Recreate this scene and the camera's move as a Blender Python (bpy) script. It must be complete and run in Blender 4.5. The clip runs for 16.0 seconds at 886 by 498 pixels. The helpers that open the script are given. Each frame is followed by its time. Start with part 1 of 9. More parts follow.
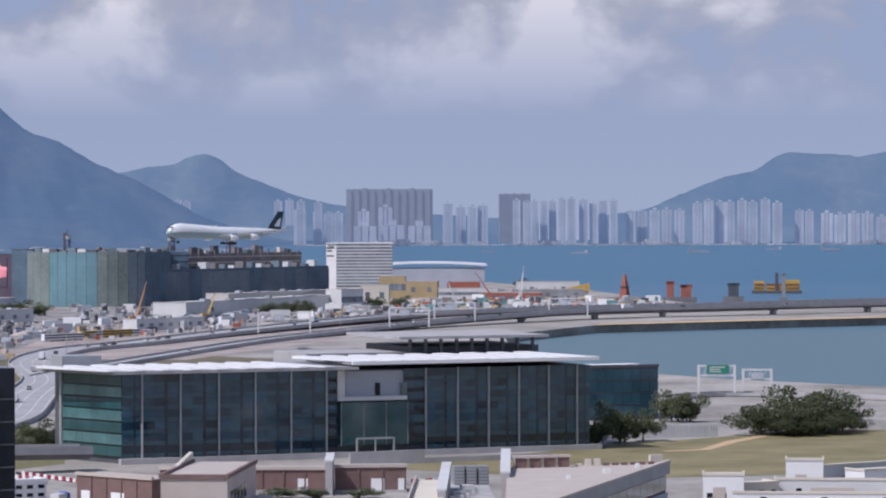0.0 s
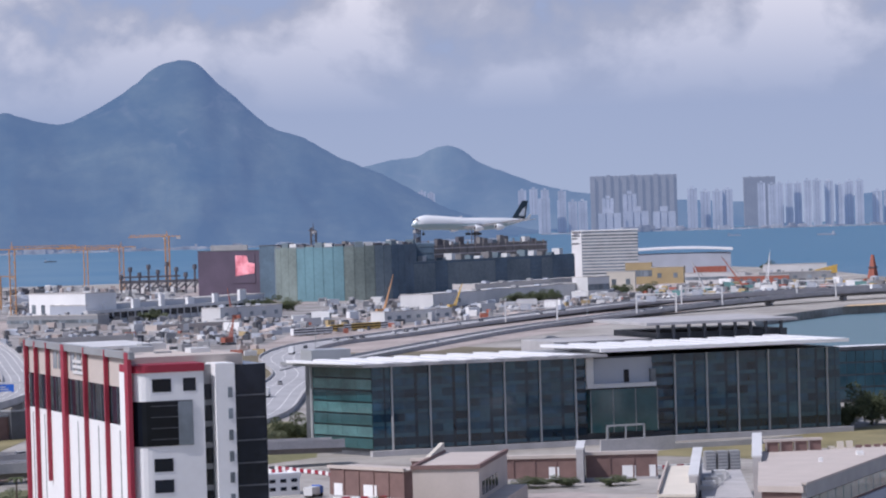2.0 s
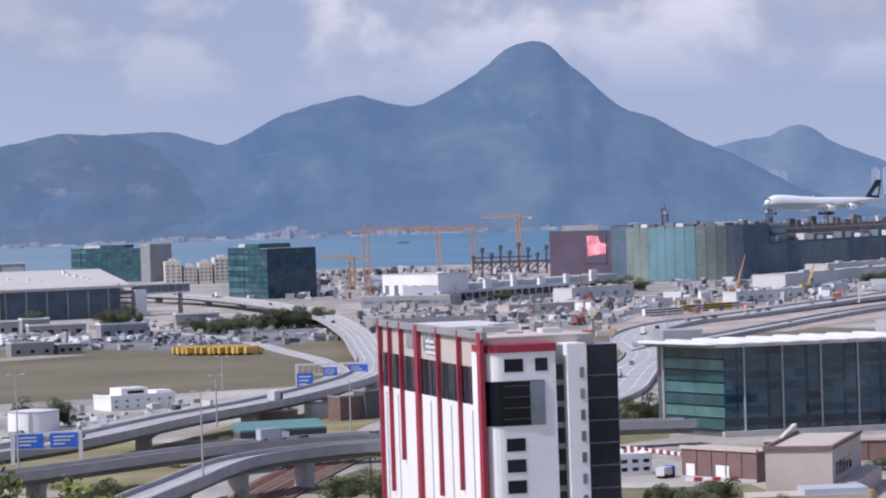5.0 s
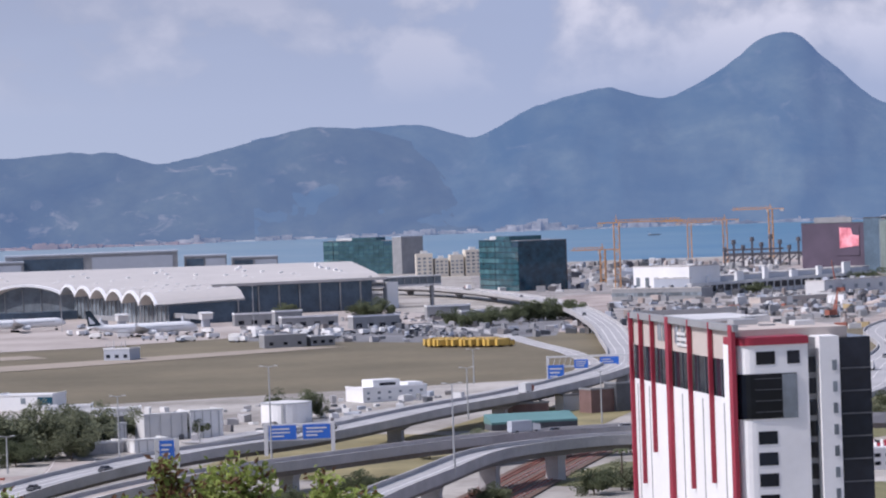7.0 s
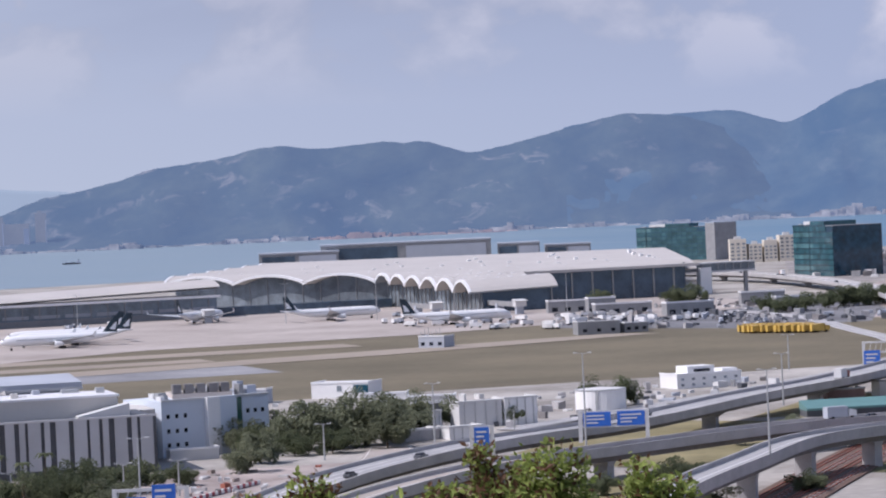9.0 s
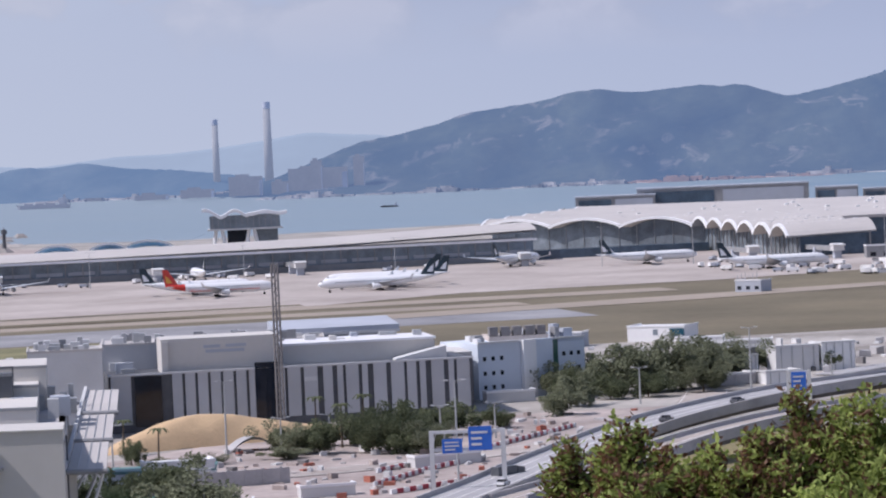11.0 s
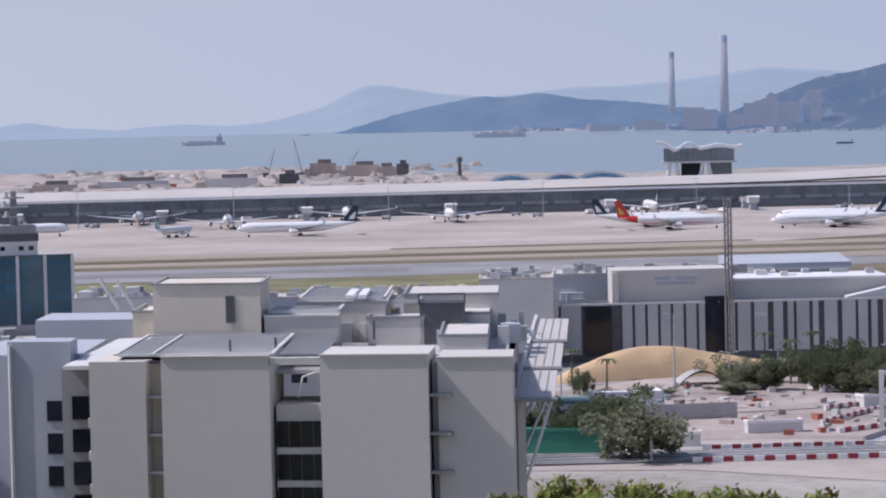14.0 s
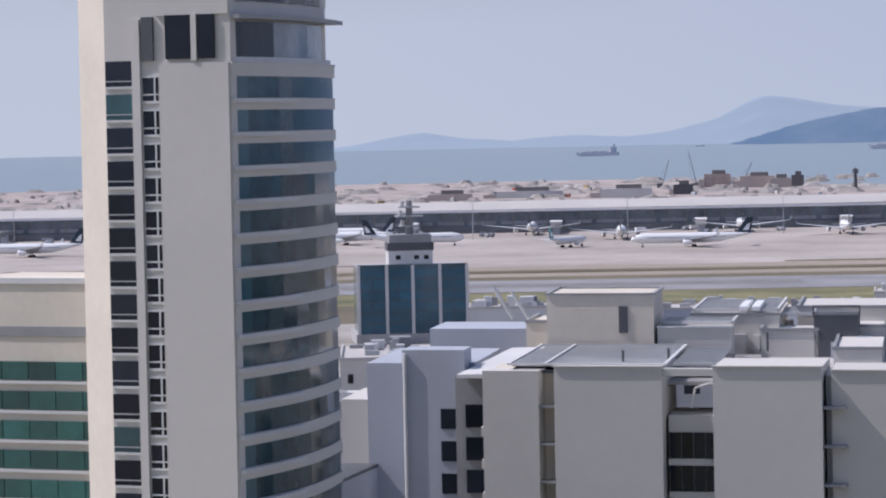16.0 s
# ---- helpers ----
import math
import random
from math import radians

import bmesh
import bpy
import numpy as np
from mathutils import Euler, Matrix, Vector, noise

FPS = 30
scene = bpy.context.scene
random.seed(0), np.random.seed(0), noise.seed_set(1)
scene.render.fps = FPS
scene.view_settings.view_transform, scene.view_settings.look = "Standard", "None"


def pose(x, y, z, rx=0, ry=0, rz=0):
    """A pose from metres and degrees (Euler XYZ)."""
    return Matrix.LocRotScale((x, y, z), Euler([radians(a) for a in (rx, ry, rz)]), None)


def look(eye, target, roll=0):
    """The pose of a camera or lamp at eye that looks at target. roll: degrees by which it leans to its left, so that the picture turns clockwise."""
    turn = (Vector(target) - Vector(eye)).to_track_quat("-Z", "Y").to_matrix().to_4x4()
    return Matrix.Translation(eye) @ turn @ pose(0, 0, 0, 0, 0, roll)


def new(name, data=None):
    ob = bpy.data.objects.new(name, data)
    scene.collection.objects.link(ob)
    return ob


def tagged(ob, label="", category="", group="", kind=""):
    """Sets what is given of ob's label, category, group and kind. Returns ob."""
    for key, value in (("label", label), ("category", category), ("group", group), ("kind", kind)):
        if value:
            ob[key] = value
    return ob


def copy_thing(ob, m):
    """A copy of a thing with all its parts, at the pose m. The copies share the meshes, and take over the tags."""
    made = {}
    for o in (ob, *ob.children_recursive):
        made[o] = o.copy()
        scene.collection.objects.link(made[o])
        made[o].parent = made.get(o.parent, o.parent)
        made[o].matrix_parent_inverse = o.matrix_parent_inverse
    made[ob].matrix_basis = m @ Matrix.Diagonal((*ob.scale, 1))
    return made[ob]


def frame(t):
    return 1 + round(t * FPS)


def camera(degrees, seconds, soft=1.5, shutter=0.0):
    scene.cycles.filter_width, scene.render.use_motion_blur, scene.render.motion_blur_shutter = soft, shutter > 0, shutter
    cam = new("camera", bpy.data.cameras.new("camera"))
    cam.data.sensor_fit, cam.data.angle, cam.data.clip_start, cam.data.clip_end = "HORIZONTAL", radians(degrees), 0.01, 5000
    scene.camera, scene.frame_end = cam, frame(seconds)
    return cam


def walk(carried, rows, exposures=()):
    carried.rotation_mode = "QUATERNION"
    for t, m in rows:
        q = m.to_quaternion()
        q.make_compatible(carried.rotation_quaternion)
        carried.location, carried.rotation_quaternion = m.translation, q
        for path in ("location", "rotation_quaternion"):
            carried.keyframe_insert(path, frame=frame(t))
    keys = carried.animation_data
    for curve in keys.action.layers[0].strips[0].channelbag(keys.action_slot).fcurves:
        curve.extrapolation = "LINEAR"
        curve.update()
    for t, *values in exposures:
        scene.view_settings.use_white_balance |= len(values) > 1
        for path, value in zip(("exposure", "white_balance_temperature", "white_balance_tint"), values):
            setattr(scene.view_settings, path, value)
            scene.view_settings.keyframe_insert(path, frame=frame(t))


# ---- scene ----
# ---- camera: one fixed stand on a hillside, turning from north-east to north-west ----
EYE = (0.0, 0.0, 70.0)
cam = camera(15.5, 16.0, soft=2.1)
PATH = ((0, -8.800, -0.568, 0.162), (0.5, -7.725, -0.650, 1.242), (1, -6.221, -0.706, 1.781), (1.5, -6.272, -0.503, 1.563), (2, -4.502, -0.706, 1.705), (2.5, -4.373, -1.284, 1.574), (3, -3.090, -1.097, 1.975), (3.5, -2.069, -1.377, 2.101), (4, -0.672, -0.583, 2.211), (4.5, 0.208, -0.768, 1.835), (5, 1.677, -0.858, 1.937), (7.5, 7.280, -0.876, 2.107), (8, 8.743, -0.979, 2.177), (8.5, 10.272, -1.111, 2.172), (9, 11.593, -0.852, 2.597), (9.5, 12.883, -1.168, 2.362), (10, 14.599, -1.714, 2.504), (12.5, 20.991, -1.397, 1.911), (13, 22.874, -2.299, 1.875), (13.5, 24.094, -2.386, 1.709), (14, 25.167, -2.518, 1.319), (14.5, 26.786, -2.760, 1.522), (15, 29.722, -2.531, 1.167), (15.5, 30.799, -2.341, 1.363), (16, 32.099, -2.182, 1.184))
walk(cam, [(t, pose(*EYE, 90 + pitch, roll, yaw)) for t, yaw, pitch, roll in PATH],
     exposures=[(0.0, -0.22, 5860, 18), (3.5, 0.0, 5880, 19), (7.5, 0.04, 5980, 20), (10.0, 0.04, 6020, 20), (14.5, -0.02, 6000, 20), (16.0, -0.02, 5980, 19)])

# ---- sun and sky ----
SUN_BEARING, SUN_HEIGHT = 246.0, 50.0      # degrees clockwise from +y, degrees above the horizon
sun = new("sun", bpy.data.lights.new("sun", "SUN"))
sun.data.energy, sun.data.angle, sun.data.color = 3.9, radians(0.6), (1.0, 0.95, 0.87)
b, e = radians(SUN_BEARING), radians(SUN_HEIGHT)
sun.matrix_world = look((math.sin(b) * math.cos(e) * 500, math.cos(b) * math.cos(e) * 500, math.sin(e) * 500), (0, 0, 0))

world = bpy.data.worlds.new("world")
scene.world = world
world.use_nodes = True
wt = world.node_tree
wt.nodes.clear()


def wnode(kind, **values):
    n = wt.nodes.new(kind)
    for k, v in values.items():
        n.inputs[k].default_value = v
    return n


def ramp_node(tree, stops):
    n = tree.nodes.new("ShaderNodeValToRGB")
    els = n.color_ramp.elements
    while len(els) < len(stops):
        els.new(0.5)
    for el, (p, c) in zip(els, stops):
        el.position, el.color = p, (*c, 1) if len(c) == 3 else c
    return n


sky = wt.nodes.new("ShaderNodeTexSky")
sky.sky_type, sky.sun_disc = "NISHITA", False
sky.sun_elevation, sky.sun_rotation = radians(SUN_HEIGHT), radians(SUN_BEARING)
sky.air_density, sky.dust_density = 1.2, 2.0
coord = wt.nodes.new("ShaderNodeTexCoord")
sep = wt.nodes.new("ShaderNodeSeparateXYZ")
wt.links.new(coord.outputs["Generated"], sep.inputs[0])
# hazy air near the horizon, paler to the west
low = ramp_node(wt, [(0.0, (0.43, 0.50, 0.612)), (0.03, (0.40, 0.465, 0.593)), (0.12, (0.36, 0.44, 0.602)), (0.35, (0.225, 0.34, 0.60))])
wt.links.new(sep.outputs["Z"], low.inputs[0])
west = wt.nodes.new("ShaderNodeMapRange")
west.inputs["From Min"].default_value, west.inputs["From Max"].default_value = -0.05, -0.6
wt.links.new(sep.outputs["X"], west.inputs["Value"])
pale = wt.nodes.new("ShaderNodeMix")
pale.data_type = "RGBA"
pale.inputs[7].default_value = (0.585, 0.635, 0.67, 1)
wfac = wt.nodes.new("ShaderNodeMath")
wfac.operation = "MULTIPLY"
wfac.inputs[1].default_value = 0.75
wt.links.new(west.outputs[0], wfac.inputs[0])
wt.links.new(wfac.outputs[0], pale.inputs[0])
wt.links.new(low.outputs[0], pale.inputs[6])
# banks of cumulus
stretch = wt.nodes.new("ShaderNodeMapping")
stretch.inputs["Scale"].default_value = (1.0, 1.0, 1.35)
stretch.inputs["Location"].default_value = (0.31, 0.0, 0.02)
wt.links.new(coord.outputs["Generated"], stretch.inputs[0])
puff = wnode("ShaderNodeTexNoise", Scale=21.0, Detail=9.0, Roughness=0.52, Distortion=0.15)
wt.links.new(stretch.outputs[0], puff.inputs["Vector"])
bank = wnode("ShaderNodeTexNoise", Scale=3.2, Detail=2.0, Roughness=0.5)
wt.links.new(stretch.outputs[0], bank.inputs["Vector"])
lift = wt.nodes.new("ShaderNodeMapRange")       # clouds stand above the haze
lift.inputs["From Min"].default_value, lift.inputs["From Max"].default_value = 0.030, 0.066
wt.links.new(sep.outputs["Z"], lift.inputs["Value"])
add = wt.nodes.new("ShaderNodeMath")
add.operation = "MULTIPLY_ADD"
add.inputs[1].default_value = 0.55
wt.links.new(bank.outputs["Fac"], add.inputs[0])
wt.links.new(puff.outputs["Fac"], add.inputs[2])
edge = ramp_node(wt, [(0.0, (0, 0, 0)), (0.745, (0, 0, 0)), (0.79, (0.65, 0.65, 0.65)), (0.85, (1, 1, 1))])
wt.links.new(add.outputs[0], edge.inputs[0])
cover = wt.nodes.new("ShaderNodeMath")
cover.operation = "MULTIPLY"
wt.links.new(edge.outputs[0], cover.inputs[0])
wt.links.new(lift.outputs[0], cover.inputs[1])
body = ramp_node(wt, [(0.40, (0.39, 0.42, 0.50)), (0.50, (0.50, 0.515, 0.57)), (0.60, (0.84, 0.82, 0.83))])
wt.links.new(puff.outputs["Fac"], body.inputs[0])
veil = wt.nodes.new("ShaderNodeMix")            # the western clouds thin out into an even veil
veil.data_type = "RGBA"
veil.inputs[7].default_value = (0.45, 0.485, 0.54, 1)
vfac = wt.nodes.new("ShaderNodeMath")
vfac.operation, vfac.use_clamp = "MULTIPLY", True
vfac.inputs[1].default_value = 1.15
wt.links.new(west.outputs[0], vfac.inputs[0])
wt.links.new(vfac.outputs[0], veil.inputs[0])
wt.links.new(body.outputs[0], veil.inputs[6])
cloud = wt.nodes.new("ShaderNodeMix")
cloud.data_type = "RGBA"
wt.links.new(cover.outputs[0], cloud.inputs[0])
wt.links.new(pale.outputs[2], cloud.inputs[6])
wt.links.new(veil.outputs[2], cloud.inputs[7])
layer = wnode("ShaderNodeTexNoise", Scale=6.5, Detail=5.0, Roughness=0.5, Distortion=0.4)
flat = wt.nodes.new("ShaderNodeMapping")
flat.inputs["Scale"].default_value = (1.0, 1.0, 3.0)
wt.links.new(coord.outputs["Generated"], flat.inputs[0])
wt.links.new(flat.outputs[0], layer.inputs["Vector"])
thick = wt.nodes.new("ShaderNodeMapRange")
thick.inputs["From Min"].default_value, thick.inputs["From Max"].default_value, thick.inputs["To Max"].default_value = 0.36, 0.62, 0.75
wt.links.new(layer.outputs["Fac"], thick.inputs["Value"])
over = wt.nodes.new("ShaderNodeMath")
over.operation = "MULTIPLY"
wt.links.new(thick.outputs[0], over.inputs[0])
wt.links.new(lift.outputs[0], over.inputs[1])
grey = wt.nodes.new("ShaderNodeMix")
grey.data_type = "RGBA"
grey.inputs[7].default_value = (0.36, 0.41, 0.515, 1)
wt.links.new(over.outputs[0], grey.inputs[0])
wt.links.new(cloud.outputs[2], grey.inputs[6])
side = wt.nodes.new("ShaderNodeMapRange")       # the layer lies from the north round to the north-west
side.inputs["From Min"].default_value, side.inputs["From Max"].default_value = 0.0, -0.14
wt.links.new(sep.outputs["X"], side.inputs["Value"])
whole = wt.nodes.new("ShaderNodeMix")
whole.data_type = "RGBA"
thin = wt.nodes.new("ShaderNodeMapRange")       # and thins out towards the west
thin.inputs["From Min"].default_value, thin.inputs["From Max"].default_value = -0.50, -0.27
wt.links.new(sep.outputs["X"], thin.inputs["Value"])
reach = wt.nodes.new("ShaderNodeMath")
reach.operation = "MULTIPLY"
wt.links.new(side.outputs[0], reach.inputs[0])
wt.links.new(thin.outputs[0], reach.inputs[1])
wt.links.new(reach.outputs[0], whole.inputs[0])
wt.links.new(cloud.outputs[2], whole.inputs[6])
wt.links.new(grey.outputs[2], whole.inputs[7])
haze_bg = wnode("ShaderNodeBackground", Strength=0.95)
wt.links.new(whole.outputs[2], haze_bg.inputs[0])
sky_bg = wnode("ShaderNodeBackground", Strength=0.10)
wt.links.new(sky.outputs[0], sky_bg.inputs[0])
high = wt.nodes.new("ShaderNodeMapRange")
high.inputs["From Min"].default_value, high.inputs["From Max"].default_value = 0.18, 0.5
wt.links.new(sep.outputs["Z"], high.inputs["Value"])
both = wt.nodes.new("ShaderNodeMixShader")
wt.links.new(high.outputs[0], both.inputs[0])
wt.links.new(haze_bg.outputs[0], both.inputs[1])
wt.links.new(sky_bg.outputs[0], both.inputs[2])
out = wt.nodes.new("ShaderNodeOutputWorld")
wt.links.new(both.outputs[0], out.inputs[0])


# ---- materials ----
def mat(name, color, rough=0.8, metal=0.0, vary=0.18, scale=0.25, fine=4.0, bump=0.0, spec=0.5, tint=None, glow=None, piece=0.0):
    """A surface with broad stains, fine grain and, where asked for, relief; sizes in 1/m. piece: change from object to object."""
    m = bpy.data.materials.new(name)
    m.use_nodes = True
    nt = m.node_tree
    bsdf = nt.nodes["Principled BSDF"]
    bsdf.inputs["Roughness"].default_value, bsdf.inputs["Metallic"].default_value = rough, metal
    bsdf.inputs["Specular IOR Level"].default_value = spec
    geo = nt.nodes.new("ShaderNodeNewGeometry")
    n1, n2 = nt.nodes.new("ShaderNodeTexNoise"), nt.nodes.new("ShaderNodeTexNoise")
    for n, s in ((n1, scale), (n2, fine)):
        n.inputs["Scale"].default_value, n.inputs["Detail"].default_value = s, 5
        nt.links.new(geo.outputs["Position"], n.inputs["Vector"])
    mixn = nt.nodes.new("ShaderNodeMath")
    mixn.operation = "MULTIPLY_ADD"
    mixn.inputs[1].default_value = 0.45
    nt.links.new(n2.outputs["Fac"], mixn.inputs[0])
    nt.links.new(n1.outputs["Fac"], mixn.inputs[2])
    dark = tuple(c * (1 - vary) for c in color)
    lightc = tuple(min(1, c * (1 + vary)) for c in (tint or color))
    r = ramp_node(nt, [(0.45, dark), (1.0, lightc)])
    nt.links.new(mixn.outputs[0], r.inputs[0])
    last = r.outputs[0]
    if piece:
        info = nt.nodes.new("ShaderNodeObjectInfo")
        rng = nt.nodes.new("ShaderNodeMapRange")
        rng.inputs["To Min"].default_value, rng.inputs["To Max"].default_value = 1 - piece, 1 + piece
        nt.links.new(info.outputs["Random"], rng.inputs["Value"])
        hsv = nt.nodes.new("ShaderNodeHueSaturation")
        nt.links.new(rng.outputs[0], hsv.inputs["Value"])
        nt.links.new(last, hsv.inputs["Color"])
        last = hsv.outputs[0]
    nt.links.new(last, bsdf.inputs["Base Color"])
    if bump:
        bp = nt.nodes.new("ShaderNodeBump")
        bp.inputs["Strength"].default_value, bp.inputs["Distance"].default_value = bump, 0.5
        nt.links.new(n2.outputs["Fac"], bp.inputs["Height"])
        nt.links.new(bp.outputs[0], bsdf.inputs["Normal"])
    if glow:
        bsdf.inputs["Emission Color"].default_value = (*glow[:3], 1)
        bsdf.inputs["Emission Strength"].default_value = glow[3]
    return m


def glass(name, color, rough=0.08, spec=0.9, vary=0.35, scale=0.12, piece=0.35):
    return mat(name, color, rough=rough, spec=spec, vary=vary, scale=scale, fine=0.8, piece=piece)


M = {}
M["land"] = mat("dry_ground", (0.275, 0.245, 0.212), vary=0.4, scale=0.02, fine=0.25, tint=(0.35, 0.33, 0.305))
M["grass"] = mat("mown_grass", (0.105, 0.12, 0.045), vary=0.35, scale=0.03, fine=0.6, tint=(0.20, 0.18, 0.09))
M["drygrass"] = mat("dry_airfield_grass", (0.125, 0.105, 0.062), vary=0.22, scale=0.012, fine=0.2, tint=(0.16, 0.135, 0.085))
M["lawn"] = mat("parched_lawn", (0.19, 0.165, 0.075), vary=0.25, scale=0.05, fine=0.5, tint=(0.25, 0.215, 0.11))
M["apron"] = mat("pale_concrete_apron", (0.35, 0.30, 0.265), vary=0.2, scale=0.012, fine=0.12, tint=(0.41, 0.37, 0.345))
M["taxi"] = mat("taxiway_concrete", (0.31, 0.265, 0.215), vary=0.15, scale=0.01, fine=0.15)
M["tarmac"] = mat("worn_asphalt", (0.115, 0.115, 0.125), vary=0.3, scale=0.03, fine=0.5, tint=(0.19, 0.19, 0.20))
M["road"] = mat("grey_road", (0.36, 0.355, 0.365), vary=0.15, scale=0.05, fine=0.8)
M["runway"] = mat("grey_runway_asphalt", (0.20, 0.20, 0.215), vary=0.22, scale=0.02, fine=0.3, tint=(0.27, 0.27, 0.28))
M["marking"] = mat("road_paint", (0.75, 0.75, 0.72), vary=0.1)
M["concrete"] = mat("concrete", (0.40, 0.39, 0.395), vary=0.18, scale=0.15, fine=1.5, bump=0.1)
M["darkconcrete"] = mat("weathered_concrete", (0.19, 0.18, 0.18), vary=0.25, scale=0.1, fine=1.0)
M["white"] = mat("white_paint", (0.78, 0.78, 0.78), rough=0.55, vary=0.06, scale=0.08, fine=1.0)
M["offwhite"] = mat("off_white_cladding", (0.60, 0.60, 0.60), rough=0.6, vary=0.1, scale=0.1)
# also stands for sunlight on walls of the grey campus and the hotel
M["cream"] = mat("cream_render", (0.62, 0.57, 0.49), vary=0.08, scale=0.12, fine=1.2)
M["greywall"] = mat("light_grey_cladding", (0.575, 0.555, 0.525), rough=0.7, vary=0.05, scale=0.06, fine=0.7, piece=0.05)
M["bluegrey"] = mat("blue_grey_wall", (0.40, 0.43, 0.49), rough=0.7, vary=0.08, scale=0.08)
M["paleblue"] = mat("pale_blue_render", (0.58, 0.635, 0.71), rough=0.7, vary=0.06, scale=0.08)
M["panelgrey"] = mat("cool_grey_panel", (0.47, 0.475, 0.49), rough=0.7, vary=0.08, scale=0.1, piece=0.06)
M["midgrey"] = mat("mid_grey_metal", (0.27, 0.275, 0.285), rough=0.5, vary=0.15, scale=0.2)
M["darkgrey"] = mat("dark_grey_metal", (0.085, 0.09, 0.102), rough=0.5, vary=0.25, scale=0.3)
M["beige"] = mat("beige_render", (0.49, 0.43, 0.39), vary=0.08, scale=0.15, fine=1.5)
M["brown"] = mat("red_brown_brick", (0.185, 0.115, 0.105), vary=0.2, scale=0.3, fine=3.0)
M["red"] = mat("red_cladding", (0.30, 0.022, 0.045), rough=0.45, vary=0.12, scale=0.2)
M["glassdark"] = glass("dark_teal_glass", (0.017, 0.060, 0.100), rough=0.06, spec=0.8, vary=0.55, scale=0.22, piece=0.35)
M["glassinner"] = glass("black_teal_glass", (0.010, 0.026, 0.044), rough=0.06, spec=0.7, vary=0.4, scale=0.2, piece=0.3)
M["glasshall"] = glass("blue_grey_hall_glass", (0.065, 0.10, 0.142), rough=0.15, spec=0.5, piece=0.1)
M["glasswall"] = glass("pale_blue_grey_glass", (0.22, 0.28, 0.345), rough=0.2, spec=0.5, piece=0.1)
M["sitegrey"] = mat("trodden_grey_earth", (0.20, 0.185, 0.17), vary=0.5, scale=0.04, fine=0.3, tint=(0.30, 0.28, 0.27))
M["glassspan"] = glass("teal_spandrel_glass", (0.036, 0.088, 0.118), rough=0.12, spec=0.7, piece=0.14)
M["glassfacet"] = glass("pale_teal_glass", (0.075, 0.165, 0.170), rough=0.08, spec=0.7, piece=0.12)
M["glassstrip"] = glass("blue_teal_strip_glass", (0.018, 0.054, 0.068), rough=0.10, spec=0.45, vary=0.5, scale=0.5, piece=0.05)
M["glassfacetdark"] = glass("shaded_teal_glass", (0.026, 0.078, 0.088), rough=0.08, spec=0.7, piece=0.12)
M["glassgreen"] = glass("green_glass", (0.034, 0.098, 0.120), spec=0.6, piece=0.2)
M["glasslit"] = glass("pale_green_glass", (0.075, 0.165, 0.182), spec=0.6, piece=0.15)
M["glassblue"] = glass("deep_blue_glass", (0.020, 0.095, 0.150), spec=0.6, piece=0.14)
M["glassgrey"] = glass("grey_glass", (0.19, 0.22, 0.25), spec=0.5)
M["glassblack"] = glass("black_glass", (0.015, 0.019, 0.029), spec=0.3, piece=0.45)
M["glassteal"] = glass("teal_strip_glass", (0.018, 0.090, 0.078), spec=0.7)
M["net"] = mat("scaffold_netting", (0.108, 0.160, 0.205), vary=0.25, scale=0.03, fine=0.4, tint=(0.16, 0.20, 0.22))
M["netgreen"] = mat("green_scaffold_netting", (0.165, 0.205, 0.195), vary=0.3, scale=0.05, fine=0.4)
M["netdark"] = mat("dark_scaffold_netting", (0.084, 0.130, 0.178), vary=0.35, scale=0.05, fine=0.5)
M["netblue"] = mat("blue_scaffold_netting", (0.125, 0.235, 0.275), vary=0.2, scale=0.05, fine=0.4)
M["roofgrey"] = mat("terminal_roof_membrane", (0.50, 0.475, 0.455), rough=0.6, vary=0.08, scale=0.03, fine=0.4)
M["roofwhite"] = mat("white_roof_panel", (0.80, 0.80, 0.81), rough=0.4, vary=0.05)
M["orange"] = mat("orange_crane_paint", (0.50, 0.27, 0.12), rough=0.6, vary=0.15, scale=0.3)
M["yellow"] = mat("yellow_paint", (0.58, 0.385, 0.09), rough=0.5, vary=0.15, scale=0.5, piece=0.15)
M["blue"] = mat("blue_sign_face", (0.03, 0.14, 0.55), rough=0.4, vary=0.08)
M["green"] = mat("green_sheet", (0.03, 0.19, 0.13), rough=0.5, vary=0.12)
M["tealroof"] = mat("teal_roof_sheet", (0.12, 0.24, 0.235), rough=0.5, vary=0.1)
M["sand"] = mat("sand", (0.56, 0.40, 0.235), vary=0.12, scale=0.15, fine=1.5, bump=0.3)
M["dirt"] = mat("reddish_earth", (0.30, 0.245, 0.222), vary=0.35, scale=0.03, fine=0.3, tint=(0.40, 0.345, 0.32))
M["leaf"] = mat("tree_leaf", (0.112, 0.134, 0.082), rough=0.95, vary=0.3, scale=0.35, fine=2.5, tint=(0.15, 0.17, 0.10), spec=0.05)
M["leafpale"] = mat("dusty_tree_leaf", (0.165, 0.185, 0.118), rough=0.95, vary=0.3, scale=0.3, fine=2.0, tint=(0.21, 0.225, 0.15), spec=0.05)
M["leafbright"] = mat("bright_leaf", (0.225, 0.285, 0.07), rough=0.6, vary=0.5, scale=1.6, fine=7.0, tint=(0.32, 0.38, 0.11), spec=0.2)
M["leafred"] = mat("young_red_leaf", (0.135, 0.075, 0.05), rough=0.6, vary=0.4, scale=2.0, fine=7.0, tint=(0.17, 0.09, 0.05), spec=0.3)
